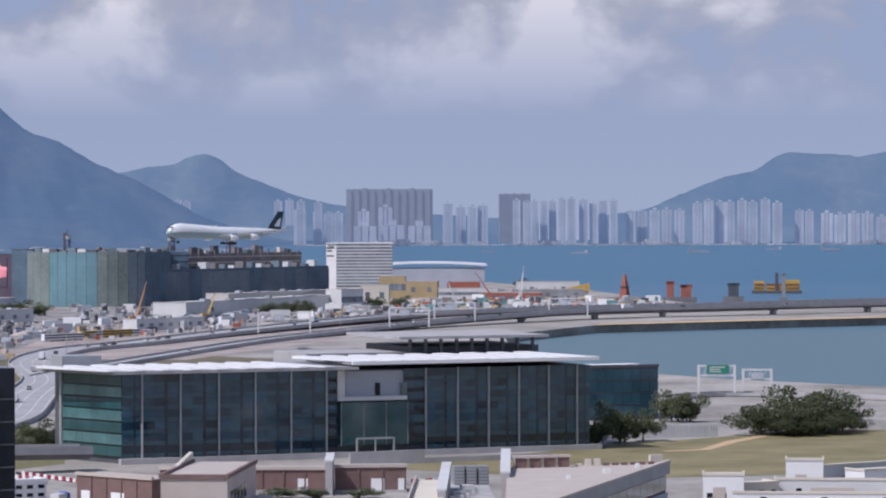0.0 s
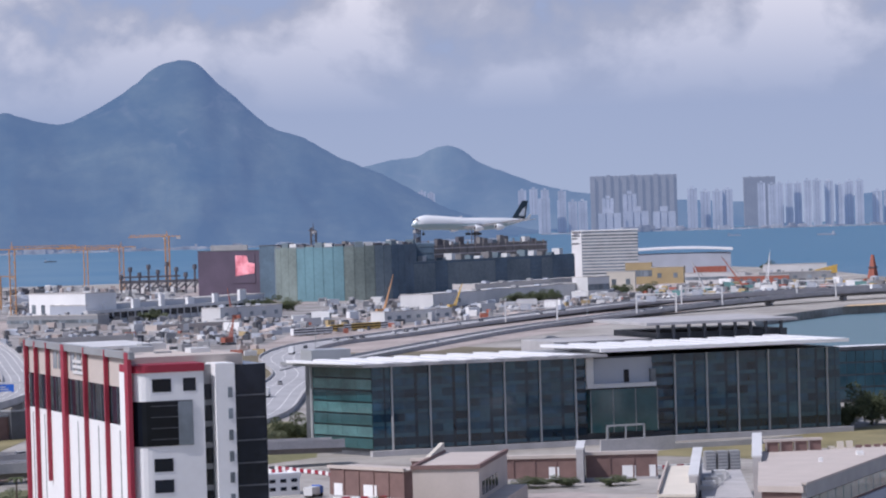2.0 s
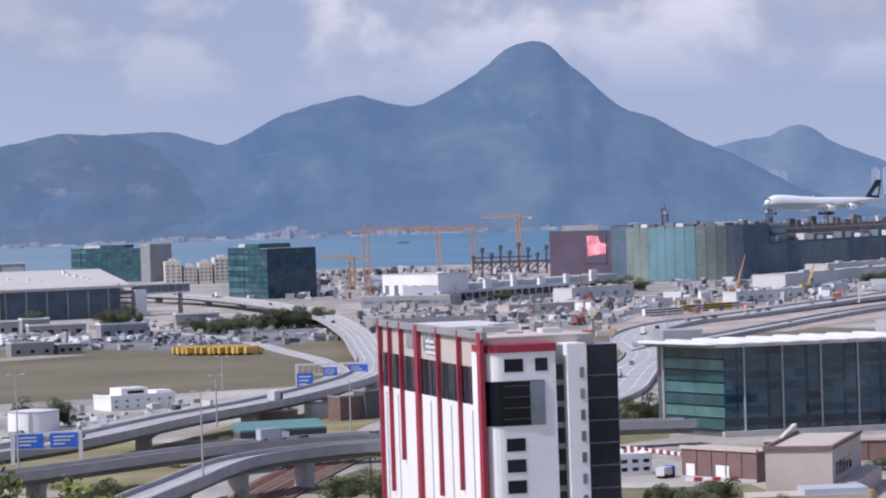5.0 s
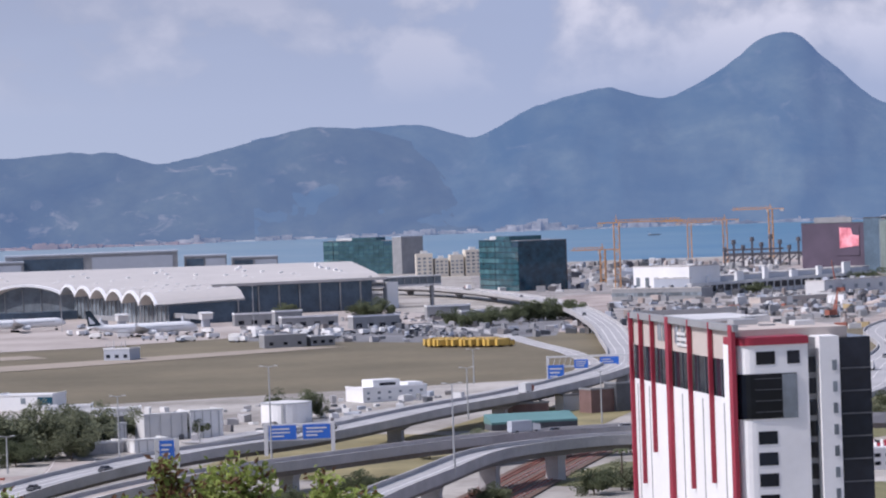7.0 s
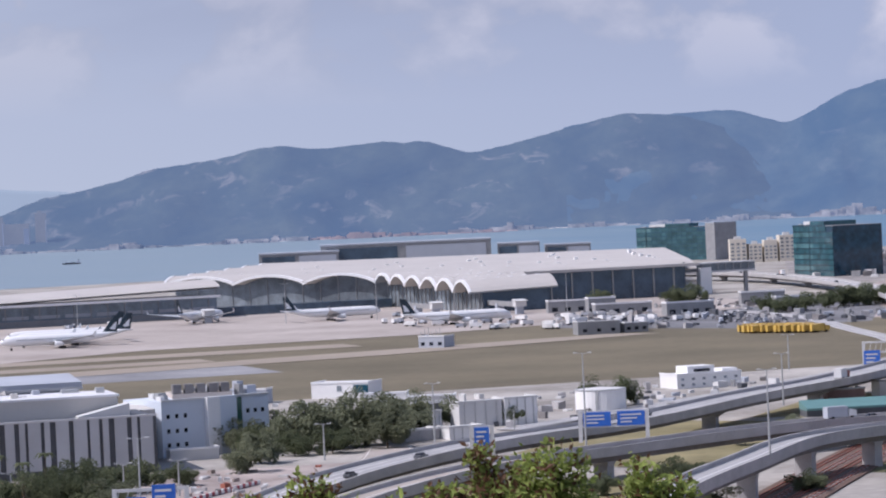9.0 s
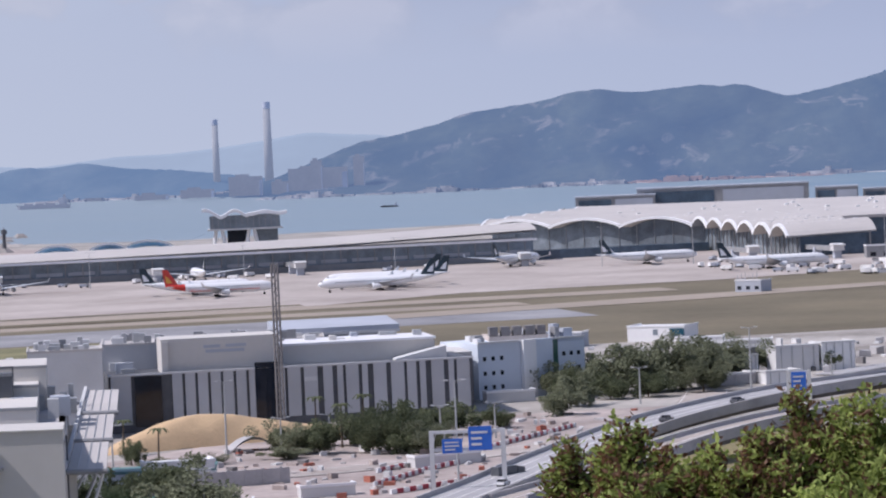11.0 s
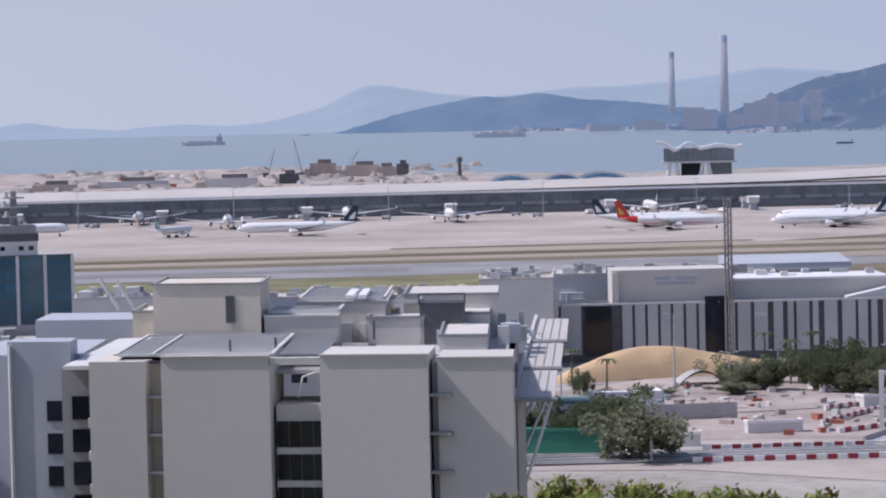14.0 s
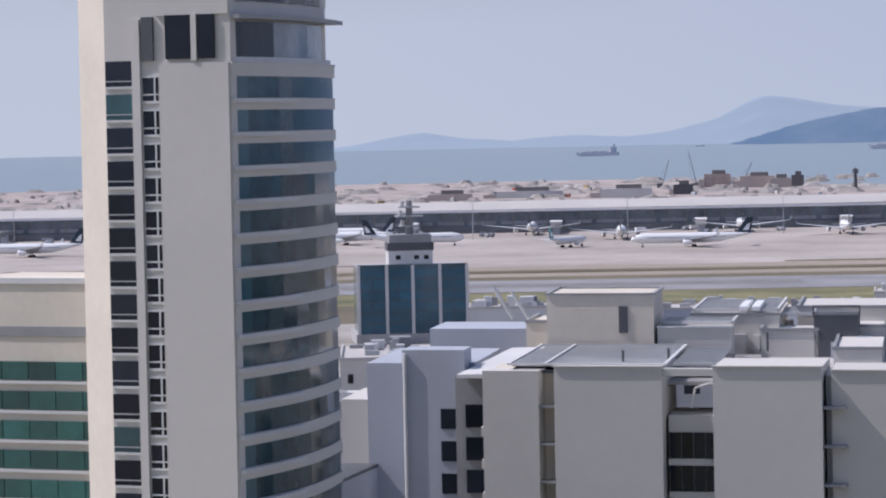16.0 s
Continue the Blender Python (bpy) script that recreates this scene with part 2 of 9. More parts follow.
for k in ("leaf", "leafpale", "leafbright", "leafred"):
    tree_nodes = M[k].node_tree
    shader = tree_nodes.nodes["Principled BSDF"]
    through_leaf = tree_nodes.nodes.new("ShaderNodeBsdfTranslucent")
    tree_nodes.links.new(shader.inputs["Base Color"].links[0].from_socket, through_leaf.inputs["Color"])
    mixed = tree_nodes.nodes.new("ShaderNodeMixShader")
    mixed.inputs[0].default_value = 0.45
    tree_nodes.links.new(shader.outputs[0], mixed.inputs[1])
    tree_nodes.links.new(through_leaf.outputs[0], mixed.inputs[2])
    tree_nodes.links.new(mixed.outputs[0], tree_nodes.nodes["Material Output"].inputs["Surface"])
M["bark"] = mat("bark", (0.10, 0.075, 0.055), vary=0.3, scale=1.5, fine=8.0)
M["rail"] = mat("rusty_rail_bed", (0.135, 0.085, 0.065), vary=0.3, scale=0.3, fine=2.0)
M["steel"] = mat("galvanised_steel", (0.42, 0.43, 0.44), rough=0.45, metal=0.3, vary=0.1)
M["darksteel"] = mat("dark_steelwork", (0.10, 0.095, 0.11), rough=0.7, vary=0.25)
M["planewhite"] = mat("aircraft_white", (0.80, 0.81, 0.82), rough=0.3, vary=0.04, scale=0.15)
M["planebelly"] = mat("aircraft_grey_green_underside", (0.33, 0.43, 0.46), rough=0.35, vary=0.06, scale=0.2)
M["wing"] = mat("aircraft_wing_grey", (0.47, 0.49, 0.52), rough=0.35, vary=0.08, scale=0.4)
M["tailgreen"] = mat("dark_green_tail_paint", (0.013, 0.032, 0.048), rough=0.35, vary=0.1)
M["tailred"] = mat("red_tail_paint", (0.55, 0.045, 0.03), rough=0.35, vary=0.1)
M["tailgold"] = mat("gold_tail_paint", (0.65, 0.33, 0.05), rough=0.35, vary=0.1)
M["tailteal"] = mat("teal_tail_paint", (0.08, 0.36, 0.36), rough=0.35, vary=0.1)
M["pink"] = mat("pink_screen_picture", (0.75, 0.10, 0.16), vary=0.45, scale=0.12, fine=0.5, tint=(0.85, 0.32, 0.36), glow=(0.9, 0.25, 0.3, 0.12))
M["plum"] = mat("plum_panel", (0.085, 0.066, 0.098), vary=0.25, scale=0.05)
M["ochre"] = mat("ochre_cladding", (0.40, 0.31, 0.17), vary=0.15, scale=0.08)
M["rust"] = mat("rusty_red_steel", (0.33, 0.11, 0.075), vary=0.25, scale=0.2)
M["car"] = mat("car_paint", (0.40, 0.40, 0.41), rough=0.35, vary=0.1, piece=0.7)
M["tyre"] = mat("tyre_rubber", (0.02, 0.02, 0.02), rough=0.9)
# far hills, shores and towers: the haze before them is put in as emission
HAZE_GLOW = (0.24, 0.36, 0.63)


def scrub(name, wood, open_slope, scar, haze, strength, bare):
    """Wooded slopes with paler scrub and, where bare is high, scars of rock and earth; the bright haze before them is
    put in as emission.
    """
    m = bpy.data.materials.new(name)
    m.use_nodes = True
    nt = m.node_tree
    bsdf = nt.nodes["Principled BSDF"]
    bsdf.inputs["Roughness"].default_value, bsdf.inputs["Specular IOR Level"].default_value = 1.0, 0.0
    geo = nt.nodes.new("ShaderNodeNewGeometry")
    squash = nt.nodes.new("ShaderNodeMapping")
    squash.inputs["Scale"].default_value = (1.0, 0.45, 1.5)
    nt.links.new(geo.outputs["Position"], squash.inputs[0])

    def field(scale, detail, rough=0.55, warp=0.0):
        n = nt.nodes.new("ShaderNodeTexNoise")
        for k, v in (("Scale", scale), ("Detail", detail), ("Roughness", rough), ("Distortion", warp)):
            n.inputs[k].default_value = v
        nt.links.new(squash.outputs[0], n.inputs["Vector"])
        return n.outputs["Fac"]

    def blend(fac, a, b):
        x = nt.nodes.new("ShaderNodeMix")
        x.data_type = "RGBA"
        nt.links.new(fac, x.inputs[0])
        for sock, v in ((x.inputs[6], a), (x.inputs[7], b)):
            if isinstance(v, tuple):
                sock.default_value = (*v, 1)
            else:
                nt.links.new(v, sock)
        return x.outputs[2]

    def window(fac, lo, hi, most=1.0):
        r = nt.nodes.new("ShaderNodeMapRange")
        for k, v in (("From Min", lo), ("From Max", hi), ("To Max", most)):
            r.inputs[k].default_value = v
        nt.links.new(fac, r.inputs["Value"])
        return r.outputs[0]

    ground = blend(window(field(0.006, 6, 0.6, 0.6), 0.36, 0.66), wood, open_slope)
    ground = blend(window(field(0.05, 4, 0.7), 0.35, 0.75, 0.55), ground, wood)
    spots = nt.nodes.new("ShaderNodeMath")
    spots.operation = "MULTIPLY"
    nt.links.new(window(field(0.024, 6, 0.62, 0.8), 0.56, 0.74), spots.inputs[0])
    nt.links.new(window(field(0.0045, 2), 0.46, 0.60, bare), spots.inputs[1])
    nt.links.new(blend(spots.outputs[0], ground, scar), bsdf.inputs["Base Color"])
    # haze as an even blue emission; no air is modelled
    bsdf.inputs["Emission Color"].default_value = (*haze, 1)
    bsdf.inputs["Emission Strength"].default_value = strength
    return m


# emission stands for haze, stronger on the farther hills
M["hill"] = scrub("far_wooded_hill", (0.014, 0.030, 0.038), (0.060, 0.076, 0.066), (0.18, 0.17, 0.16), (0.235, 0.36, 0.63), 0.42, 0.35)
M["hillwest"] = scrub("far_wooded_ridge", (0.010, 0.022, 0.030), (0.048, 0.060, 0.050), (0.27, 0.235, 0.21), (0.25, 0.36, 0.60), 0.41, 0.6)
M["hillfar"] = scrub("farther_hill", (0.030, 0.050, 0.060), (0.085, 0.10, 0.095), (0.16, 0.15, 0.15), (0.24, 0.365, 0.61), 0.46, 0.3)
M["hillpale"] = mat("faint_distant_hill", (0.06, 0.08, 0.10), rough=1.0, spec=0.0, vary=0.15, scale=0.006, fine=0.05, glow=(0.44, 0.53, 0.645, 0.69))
# these walls are no light sources: their glow paints the haze
M["fartower"] = mat("far_tower_wall", (0.34, 0.34, 0.35), rough=0.9, spec=0.1, vary=0.2, scale=0.04, fine=0.35, glow=(*HAZE_GLOW, 0.30), piece=0.12)
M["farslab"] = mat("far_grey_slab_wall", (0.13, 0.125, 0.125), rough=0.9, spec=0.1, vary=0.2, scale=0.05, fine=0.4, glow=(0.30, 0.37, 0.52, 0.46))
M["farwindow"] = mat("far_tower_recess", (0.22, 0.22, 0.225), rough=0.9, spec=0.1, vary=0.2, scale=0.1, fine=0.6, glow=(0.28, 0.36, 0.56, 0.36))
M["farshore"] = mat("far_shore_town", (0.14, 0.145, 0.14), rough=0.9, spec=0.0, vary=0.6, scale=0.03, fine=0.15, tint=(0.30, 0.28, 0.26), glow=(*HAZE_GLOW, 0.28))
M["faryard"] = mat("far_quarry_earth", (0.30, 0.22, 0.19), rough=0.9, spec=0.0, vary=0.3, scale=0.02, fine=0.12, glow=(*HAZE_GLOW, 0.25))
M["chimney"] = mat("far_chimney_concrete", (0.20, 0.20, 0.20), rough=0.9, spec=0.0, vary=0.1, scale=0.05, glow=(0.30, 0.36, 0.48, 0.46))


def sea_material():
    m = bpy.data.materials.new("sea_water")
    m.use_nodes = True
    nt = m.node_tree
    bsdf = nt.nodes["Principled BSDF"]
    bsdf.inputs["Roughness"].default_value, bsdf.inputs["Specular IOR Level"].default_value = 0.45, 0.25
    geo = nt.nodes.new("ShaderNodeNewGeometry")
    s = nt.nodes.new("ShaderNodeSeparateXYZ")
    nt.links.new(geo.outputs["Position"], s.inputs[0])
    # silty estuary water to the west, clear blue to the east
    mr = nt.nodes.new("ShaderNodeMapRange")
    mr.inputs["From Min"].default_value, mr.inputs["From Max"].default_value = -1800, 700
    nt.links.new(s.outputs["X"], mr.inputs["Value"])
    n = nt.nodes.new("ShaderNodeTexNoise")
    n.inputs["Scale"].default_value, n.inputs["Detail"].default_value = 0.006, 6
    sq = nt.nodes.new("ShaderNodeMapping")
    sq.inputs["Scale"].default_value = (0.6, 2.2, 1)
    nt.links.new(geo.outputs["Position"], sq.inputs[0])
    nt.links.new(sq.outputs[0], n.inputs["Vector"])
    ad = nt.nodes.new("ShaderNodeMath")
    ad.operation = "MULTIPLY_ADD"
    ad.inputs[1].default_value = 0.35
    nt.links.new(n.outputs["Fac"], ad.inputs[0])
    nt.links.new(mr.outputs[0], ad.inputs[2])
    r = ramp_node(nt, [(0.1, (0.245, 0.302, 0.342)), (0.55, (0.212, 0.282, 0.342)), (0.95, (0.078, 0.178, 0.285)), (1.0, (0.075, 0.165, 0.255))])
    nt.links.new(ad.outputs[0], r.inputs[0])
    # the sheltered inlet is greyer and greener
    inlet = nt.nodes.new("ShaderNodeMapRange")
    inlet.inputs["From Min"].default_value, inlet.inputs["From Max"].default_value = 2350, 2000
    nt.links.new(s.outputs["Y"], inlet.inputs["Value"])
    tone = nt.nodes.new("ShaderNodeMix")
    tone.data_type = "RGBA"
    tone.inputs[7].default_value = (0.115, 0.185, 0.215, 1)
    nt.links.new(inlet.outputs[0], tone.inputs[0])
    nt.links.new(r.outputs[0], tone.inputs[6])
    nt.links.new(tone.outputs[2], bsdf.inputs["Base Color"])
    w = nt.nodes.new("ShaderNodeTexNoise")
    w.inputs["Scale"].default_value = 0.12
    nt.links.new(geo.outputs["Position"], w.inputs["Vector"])
    bp = nt.nodes.new("ShaderNodeBump")
    bp.inputs["Strength"].default_value = 0.25
    nt.links.new(w.outputs["Fac"], bp.inputs["Height"])
    nt.links.new(bp.outputs[0], bsdf.inputs["Normal"])
    return m


M["sea"] = sea_material()


# ---- building blocks ----
class Shape:
    """Gathers faces for one mesh."""

    def __init__(self):
        self.v, self.f = [], []

    def add(self, verts, faces):
        n = len(self.v)
        self.v += [tuple(p) for p in verts]
        self.f += [tuple(i + n for i in f) for f in faces]
        return self

    def box(self, x0, x1, y0, y1, z0, z1):
        return self.add([(x, y, z) for z in (z0, z1) for x, y in ((x0, y0), (x1, y0), (x1, y1), (x0, y1))],
                        [(3, 2, 1, 0), (4, 5, 6, 7), (0, 1, 5, 4), (1, 2, 6, 5), (2, 3, 7, 6), (3, 0, 4, 7)])

    def prism(self, pts, z0, z1):
        """pts: a convex outline, counter-clockwise."""
        n = len(pts)
        zs0 = z0 if isinstance(z0, (list, tuple)) else [z0] * n
        zs1 = z1 if isinstance(z1, (list, tuple)) else [z1] * n
        return self.add([(x, y, z) for (x, y), z in zip(pts, zs0)] + [(x, y, z) for (x, y), z in zip(pts, zs1)],
                        [tuple(range(n - 1, -1, -1)), tuple(range(n, 2 * n))] + [(i, (i + 1) % n, n + (i + 1) % n, n + i) for i in range(n)])

    def rod(self, p, q, r0, r1=None, n=8):
        """A tapered round bar from p to q."""
        p, q = Vector(p), Vector(q)
        r1 = r0 if r1 is None else r1
        d = (q - p).normalized()
        a = d.orthogonal().normalized()
        c = d.cross(a)
        ring = [a * math.cos(2 * math.pi * i / n) + c * math.sin(2 * math.pi * i / n) for i in range(n)]
        return self.add([p + k * r0 for k in ring] + [q + k * r1 for k in ring],
                        [tuple(range(n - 1, -1, -1)), tuple(range(n, 2 * n))] + [(i, (i + 1) % n, n + (i + 1) % n, n + i) for i in range(n)])

    def loft(self, rings, cap=True):
        n, k = len(rings[0]), len(rings)
        faces = [(j * n + i, j * n + (i + 1) % n, (j + 1) * n + (i + 1) % n, (j + 1) * n + i) for j in range(k - 1) for i in range(n)]
        if cap:
            faces += [tuple(range(n - 1, -1, -1)), tuple((k - 1) * n + i for i in range(n))]
        return self.add([p for r in rings for p in r], faces)

    def sheet(self, rows):
        n = len(rows[0])
        return self.add([p for r in rows for p in r], [(j * n + i, j * n + i + 1, (j + 1) * n + i + 1, (j + 1) * n + i) for j in range(len(rows) - 1) for i in range(n - 1)])

    def mesh(self, name, material, smooth=False):
        me = bpy.data.meshes.new(name)
        me.from_pydata(self.v, [], self.f)
        me.materials.append(material)
        if smooth:
            me.polygons.foreach_set("use_smooth", [True] * len(me.polygons))
        me.update()
        return me


def box(*a):
    return Shape().box(*a)


def thing(name, label, category, at, turn=0.0, group=""):
    """An Empty at the base of a thing; turn in degrees."""
    ob = new(name)
    ob.matrix_world = pose(at[0], at[1], at[2] if len(at) > 2 else 0.0, 0, 0, turn)
    ob.empty_display_size = 1
    return tagged(ob, label, category, group)


def along(name, label, category, a, c, group="", z=0.0):
    """A thing whose local x runs from a to c on the ground and whose y runs away from the eye; returns it and its length."""
    ang = math.degrees(math.atan2(c[1] - a[1], c[0] - a[0]))
    return thing(name, label, category, (a[0], a[1], z), ang, group), math.hypot(c[0] - a[0], c[1] - a[1])


def part(name, shape, material, parent, label="", smooth=False, at=None):
    me = shape if isinstance(shape, bpy.types.Mesh) else shape.mesh(name, M[material] if isinstance(material, str) else material, smooth)
    ob = new(name, me)
    ob.parent = parent
    if at is not None:
        ob.location = at
    return tagged(ob, label) if label else ob


def single(name, shape, material, label, category="", kind="", group="", smooth=False):
    ob = new(name, shape.mesh(name, M[material], smooth))
    return tagged(ob, label, category, group, kind)


def panes(parent, name, material, xs, zs, w, h, y=0.0, depth=0.08, side=0):
    """Alike panes on a wall: shared mesh, an object each. side 0: in the plane y; side 1: in the plane x=y."""
    s = box(-w / 2, w / 2, -depth, 0, 0, h) if side == 0 else (box(-depth, 0, -w / 2, w / 2, 0, h) if side < 0 else box(0, depth, -w / 2, w / 2, 0, h))
    me = s.mesh(name, M[material])
    for x in xs:
        for z in zs:
            part(name, me, None, parent, at=(x, y, z) if side == 0 else (y, x, z))


def polar(az, d, z=0.0):
    """A place by its bearing (degrees, left of +y positive) and distance from the hill."""
    return (-math.sin(radians(az)) * d, math.cos(radians(az)) * d, z)


def steps(a, b, n):
    return [a + (b - a) * (i + 0.5) / n for i in range(n)]


# ---- sea, land and far shores ----
def sea_level(d):
    """Level water near by; the far reach is drawn in, so that the opposite shore lies within the horizon of the scene."""
    if d <= 3600:
        return -5.0
    return -5 + 39 * (1 - max(0.0, 1 - (d - 3600) / 1300) ** 2.6)


rows = []
for d in (5, 400, 900, 1400, 1900, 2300, 2700, 3100, 3500, 3600, 3680, 3760, 3840, 3920, 4000, 4100, 4200, 4300, 4400, 4500, 4600, 4700, 4850, 4930):
    rows.append([polar(az, d, sea_level(d)) for az in range(-180, 181, 4)])
single("water", Shape().sheet(rows), "sea", "wide blue-green sea with light ripples", "sea", "structure", smooth=True)

coast = [(-4000, -3000), (4000, -3000), (2600, 900), (700, 1060), (382, 1286), (336, 1358), (315, 1411), (285, 1600), (330, 1900), (415, 2050), (520, 2101),
         (640, 2154), (1100, 2375), (2600, 2900), (2600, 3300), (1100, 2800), (783, 2637), (595, 2514), (597, 2686), (614, 3178), (560, 3500), (0, 3500),
         (-290, 3498), (-700, 3450), (-951, 3260), (-1130, 3125), (-1206, 3006), (-1512, 3123), (-1631, 3201), (-1660, 3190), (-1800, 3110), (-2000, 2970), (-2250, 2790), (-3300, 1900)]


def ground_patch(name, pts, z, material, label, depth=0.0, kind="structure"):
    bm = bmesh.new()
    f = bm.faces.new([bm.verts.new((x, y, z)) for x, y in pts])
    if f.calc_area() and f.normal.z < 0:
        f.normal_flip()
    bm.normal_update()
    if depth:
        r = bmesh.ops.extrude_face_region(bm, geom=[f])
        top = [g for g in r["geom"] if isinstance(g, bmesh.types.BMVert)]
        bmesh.ops.translate(bm, verts=top, vec=(0, 0, 0))
        for v in bm.verts:
            if v not in top:
                v.co.z -= depth
                v.co.x, v.co.y = v.co.x, v.co.y
    bmesh.ops.triangulate(bm, faces=bm.faces[:])
    bmesh.ops.recalc_face_normals(bm, faces=bm.faces[:])
    me = bpy.data.meshes.new(name)
    bm.to_mesh(me)
    bm.free()
    me.materials.append(M[material])
    return tagged(new(name, me), label, "", "", kind)


ground_patch("ground", coast, 0.0, "land", "flat reclaimed land of dry earth and gravel", depth=7.0)

for name, pts, m, lab in (("dry_verge", [(-165, 850), (-96, 800), (-76, 860), (-98, 965), (-150, 990)], "lawn", "dry brown verge between the flyovers"),
                          ("green_verge", [(-64, 790), (-24, 765), (-18, 860), (-50, 850)], "grass", "rough green verge beside the railway"),
                          ("green_verge", [(20, 945), (36, 945), (33, 1095), (23, 1095)], "grass", "green verge beside the highway ramp"),
                          ("green_verge", [(8, 752), (44, 748), (46, 772), (8, 776)], "grass", "green strip before the site cabins"),
                          ("dry_verge", [(-190, 690), (-120, 690), (-105, 780), (-165, 800)], "lawn", "dry brown verge below the ramp"),
                          ("dry_verge", [(-110, 985), (-62, 970), (-52, 1060), (-95, 1090)], "lawn", "dry brown verge behind the viaduct")):
    ground_patch(name, pts, 0.10, m, lab)

# airfield strips follow the runway: u along it to the east, n away from the hill
RU, RN = Vector((0.8804, 0.4742)), Vector((-0.4742, 0.8804))


def rw(u, n):
    p = RU * u + RN * n
    return (p.x, p.y)


def strip(name, u0, u1, n0, n1, z, material, label):
    return ground_patch(name, [rw(u0, n0), rw(u1, n0), rw(u1, n1), rw(u0, n1)], z, material, label)


strip("grass_verge", -1600, 900, 1150, 1720, 0.05, "drygrass", "dry brown mown airfield grass")
strip("green_verge", -1600, 215, 1262, 1338, 0.10, "grass", "green mown grass beside the runway")
strip("runway", -1700, 330, 1346, 1446, 0.16, "runway", "worn grey asphalt runway")
strip("taxiway", -1600, 330, 1478, 1512, 0.16, "taxi", "pale concrete taxiway")
strip("taxiway_outer", -1600, 420, 1545, 1585, 0.20, "taxi", "pale concrete parallel taxiway")
ground_patch("apron", [rw(-1700, 1585), rw(250, 1585), rw(330, 1640), rw(470, 1640), rw(640, 1700), rw(760, 1800), rw(760, 2150), rw(-1700, 2150)], 0.24, "apron", "pale sandy concrete apron with tyre marks")
for u0, u1, n0, n1 in ((-420, -150, 1516, 1536), (-90, 190, 1522, 1540), (-900, -520, 1518, 1538), (60, 240, 1590, 1606), (-330, -120, 1612, 1622)):
    strip("grass_island", u0, u1, n0, n1, 0.30, "drygrass", "narrow island of dry grass in the taxiway")
strip("tyre_marks", -420, 60, 1384, 1412, 0.20, "darkconcrete", "dark rubber marks on the runway")
ground_patch("taxiway_link", [rw(250, 1410), rw(400, 1440), rw(560, 1500), rw(540, 1525), rw(330, 1470), rw(250, 1452)], 0.28, "taxi", "pale concrete taxiway turn")
ground_patch("construction_ground", [(-180, 1700), (120, 1600), (420, 2300), (560, 3000), (400, 3300), (-200, 3300), (-160, 2300)], 0.06, "dirt", "reddish earth of a wide building site")
def fill_height(x, y):
    return 0.08 + 6.5 * max(0.0, min(1.0, (math.hypot(x, y) - 2550) / 1040))


rows = []
for i in range(13):
    row = []
    for j in range(9):
        a, d0, d1 = 24.3 + 19.0 * i / 12, 2330.0 + 60 * (i / 12), 3000 + 570 * min(1, i / 3.0)
        d = d0 + (d1 - d0) * j / 8
        p = polar(a, d)
        row.append((p[0], p[1], fill_height(p[0], p[1])))
    rows.append(row)
single("reclaimed_ground", Shape().sheet(rows), "dirt", "rough pinkish fill on reclaimed land", "ground", "structure")
ground_patch("lawn", [(120, 900), (215, 985), (330, 1060), (420, 1010), (300, 860), (170, 850)], 0.06, "lawn", "dry lawn behind the low walls")
ground_patch("lawn_path", [(213, 943), (227, 947), (243, 978), (287, 1045), (284, 1048), (240, 982), (225, 951), (212, 947)], 0.16, "sand", "pale trodden path over the lawn")
ground_patch("verge", [(-20, 860), (35, 930), (40, 1060), (10, 1100), (-25, 980)], 0.06, "grass", "green verge beside the ramp")
ground_patch("verge_south", [(20, 640), (58, 720), (48, 775), (20, 770), (8, 700)], 0.06, "grass", "green verge with low shrubs")


def ridge(name, label, points, d0, d1, d2, material, seed, rough=6.0, step=0.09):
    """A range of hills: skyline as (bearing, elevation) knees, foot at d0, crest at d1, back at d2."""
    points = sorted(points)
    azs = np.arange(points[0][0], points[-1][0] + step / 2, step)
    px, py = [p[0] for p in points], [p[1] for p in points]
    crest = np.interp(azs, px, py)
    k = np.array([0.25, 0.5, 0.25])
    for _ in range(3):
        crest[1:-1] = np.convolve(crest, k, "valid")
    grid = []
    m = 26
    for j in range(m + 1):
        s = j / m
        d = d0 + (d1 - d0) * s * 1.0 if s <= 0.77 else None
        row = []
        for a, c in zip(azs, crest):
            top = 70 + d1 * math.tan(radians(c))
            foot = sea_level(d0) - 2
            if s <= 0.77:
                q = s / 0.77
                dd = d0 + (d1 - d0) * q
                spur = noise.fractal(Vector((a * 0.55 + seed, q * 1.7, seed)), 1.0, 2.1, 4)
                gully = abs(noise.fractal(Vector((a * 0.9 + q * 1.3 + seed, q * 2.2, seed + 3)), 0.9, 2.0, 3))
                h = foot + (top - foot) * (q ** 1.25)
                h += (spur * 0.13 - gully * 0.045) * (top - foot) * math.sin(math.pi * q) + noise.noise(Vector((a * 9, q * 14, seed))) * rough * 0.4 * q * (1 - q) * 4
                if q >= 0.999:
                    h += noise.fractal(Vector((a * 6, 0, seed)), 0.9, 2.0, 4) * rough * 0.25
            else:
                q = (s - 0.77) / 0.23
                dd = d1 + (d2 - d1) * q
                h = top + (foot - top) * q
            row.append(polar(a, dd, h))
        grid.append(row)
    return single(name, Shape().sheet(grid), material, label, "hills", "structure", smooth=True)


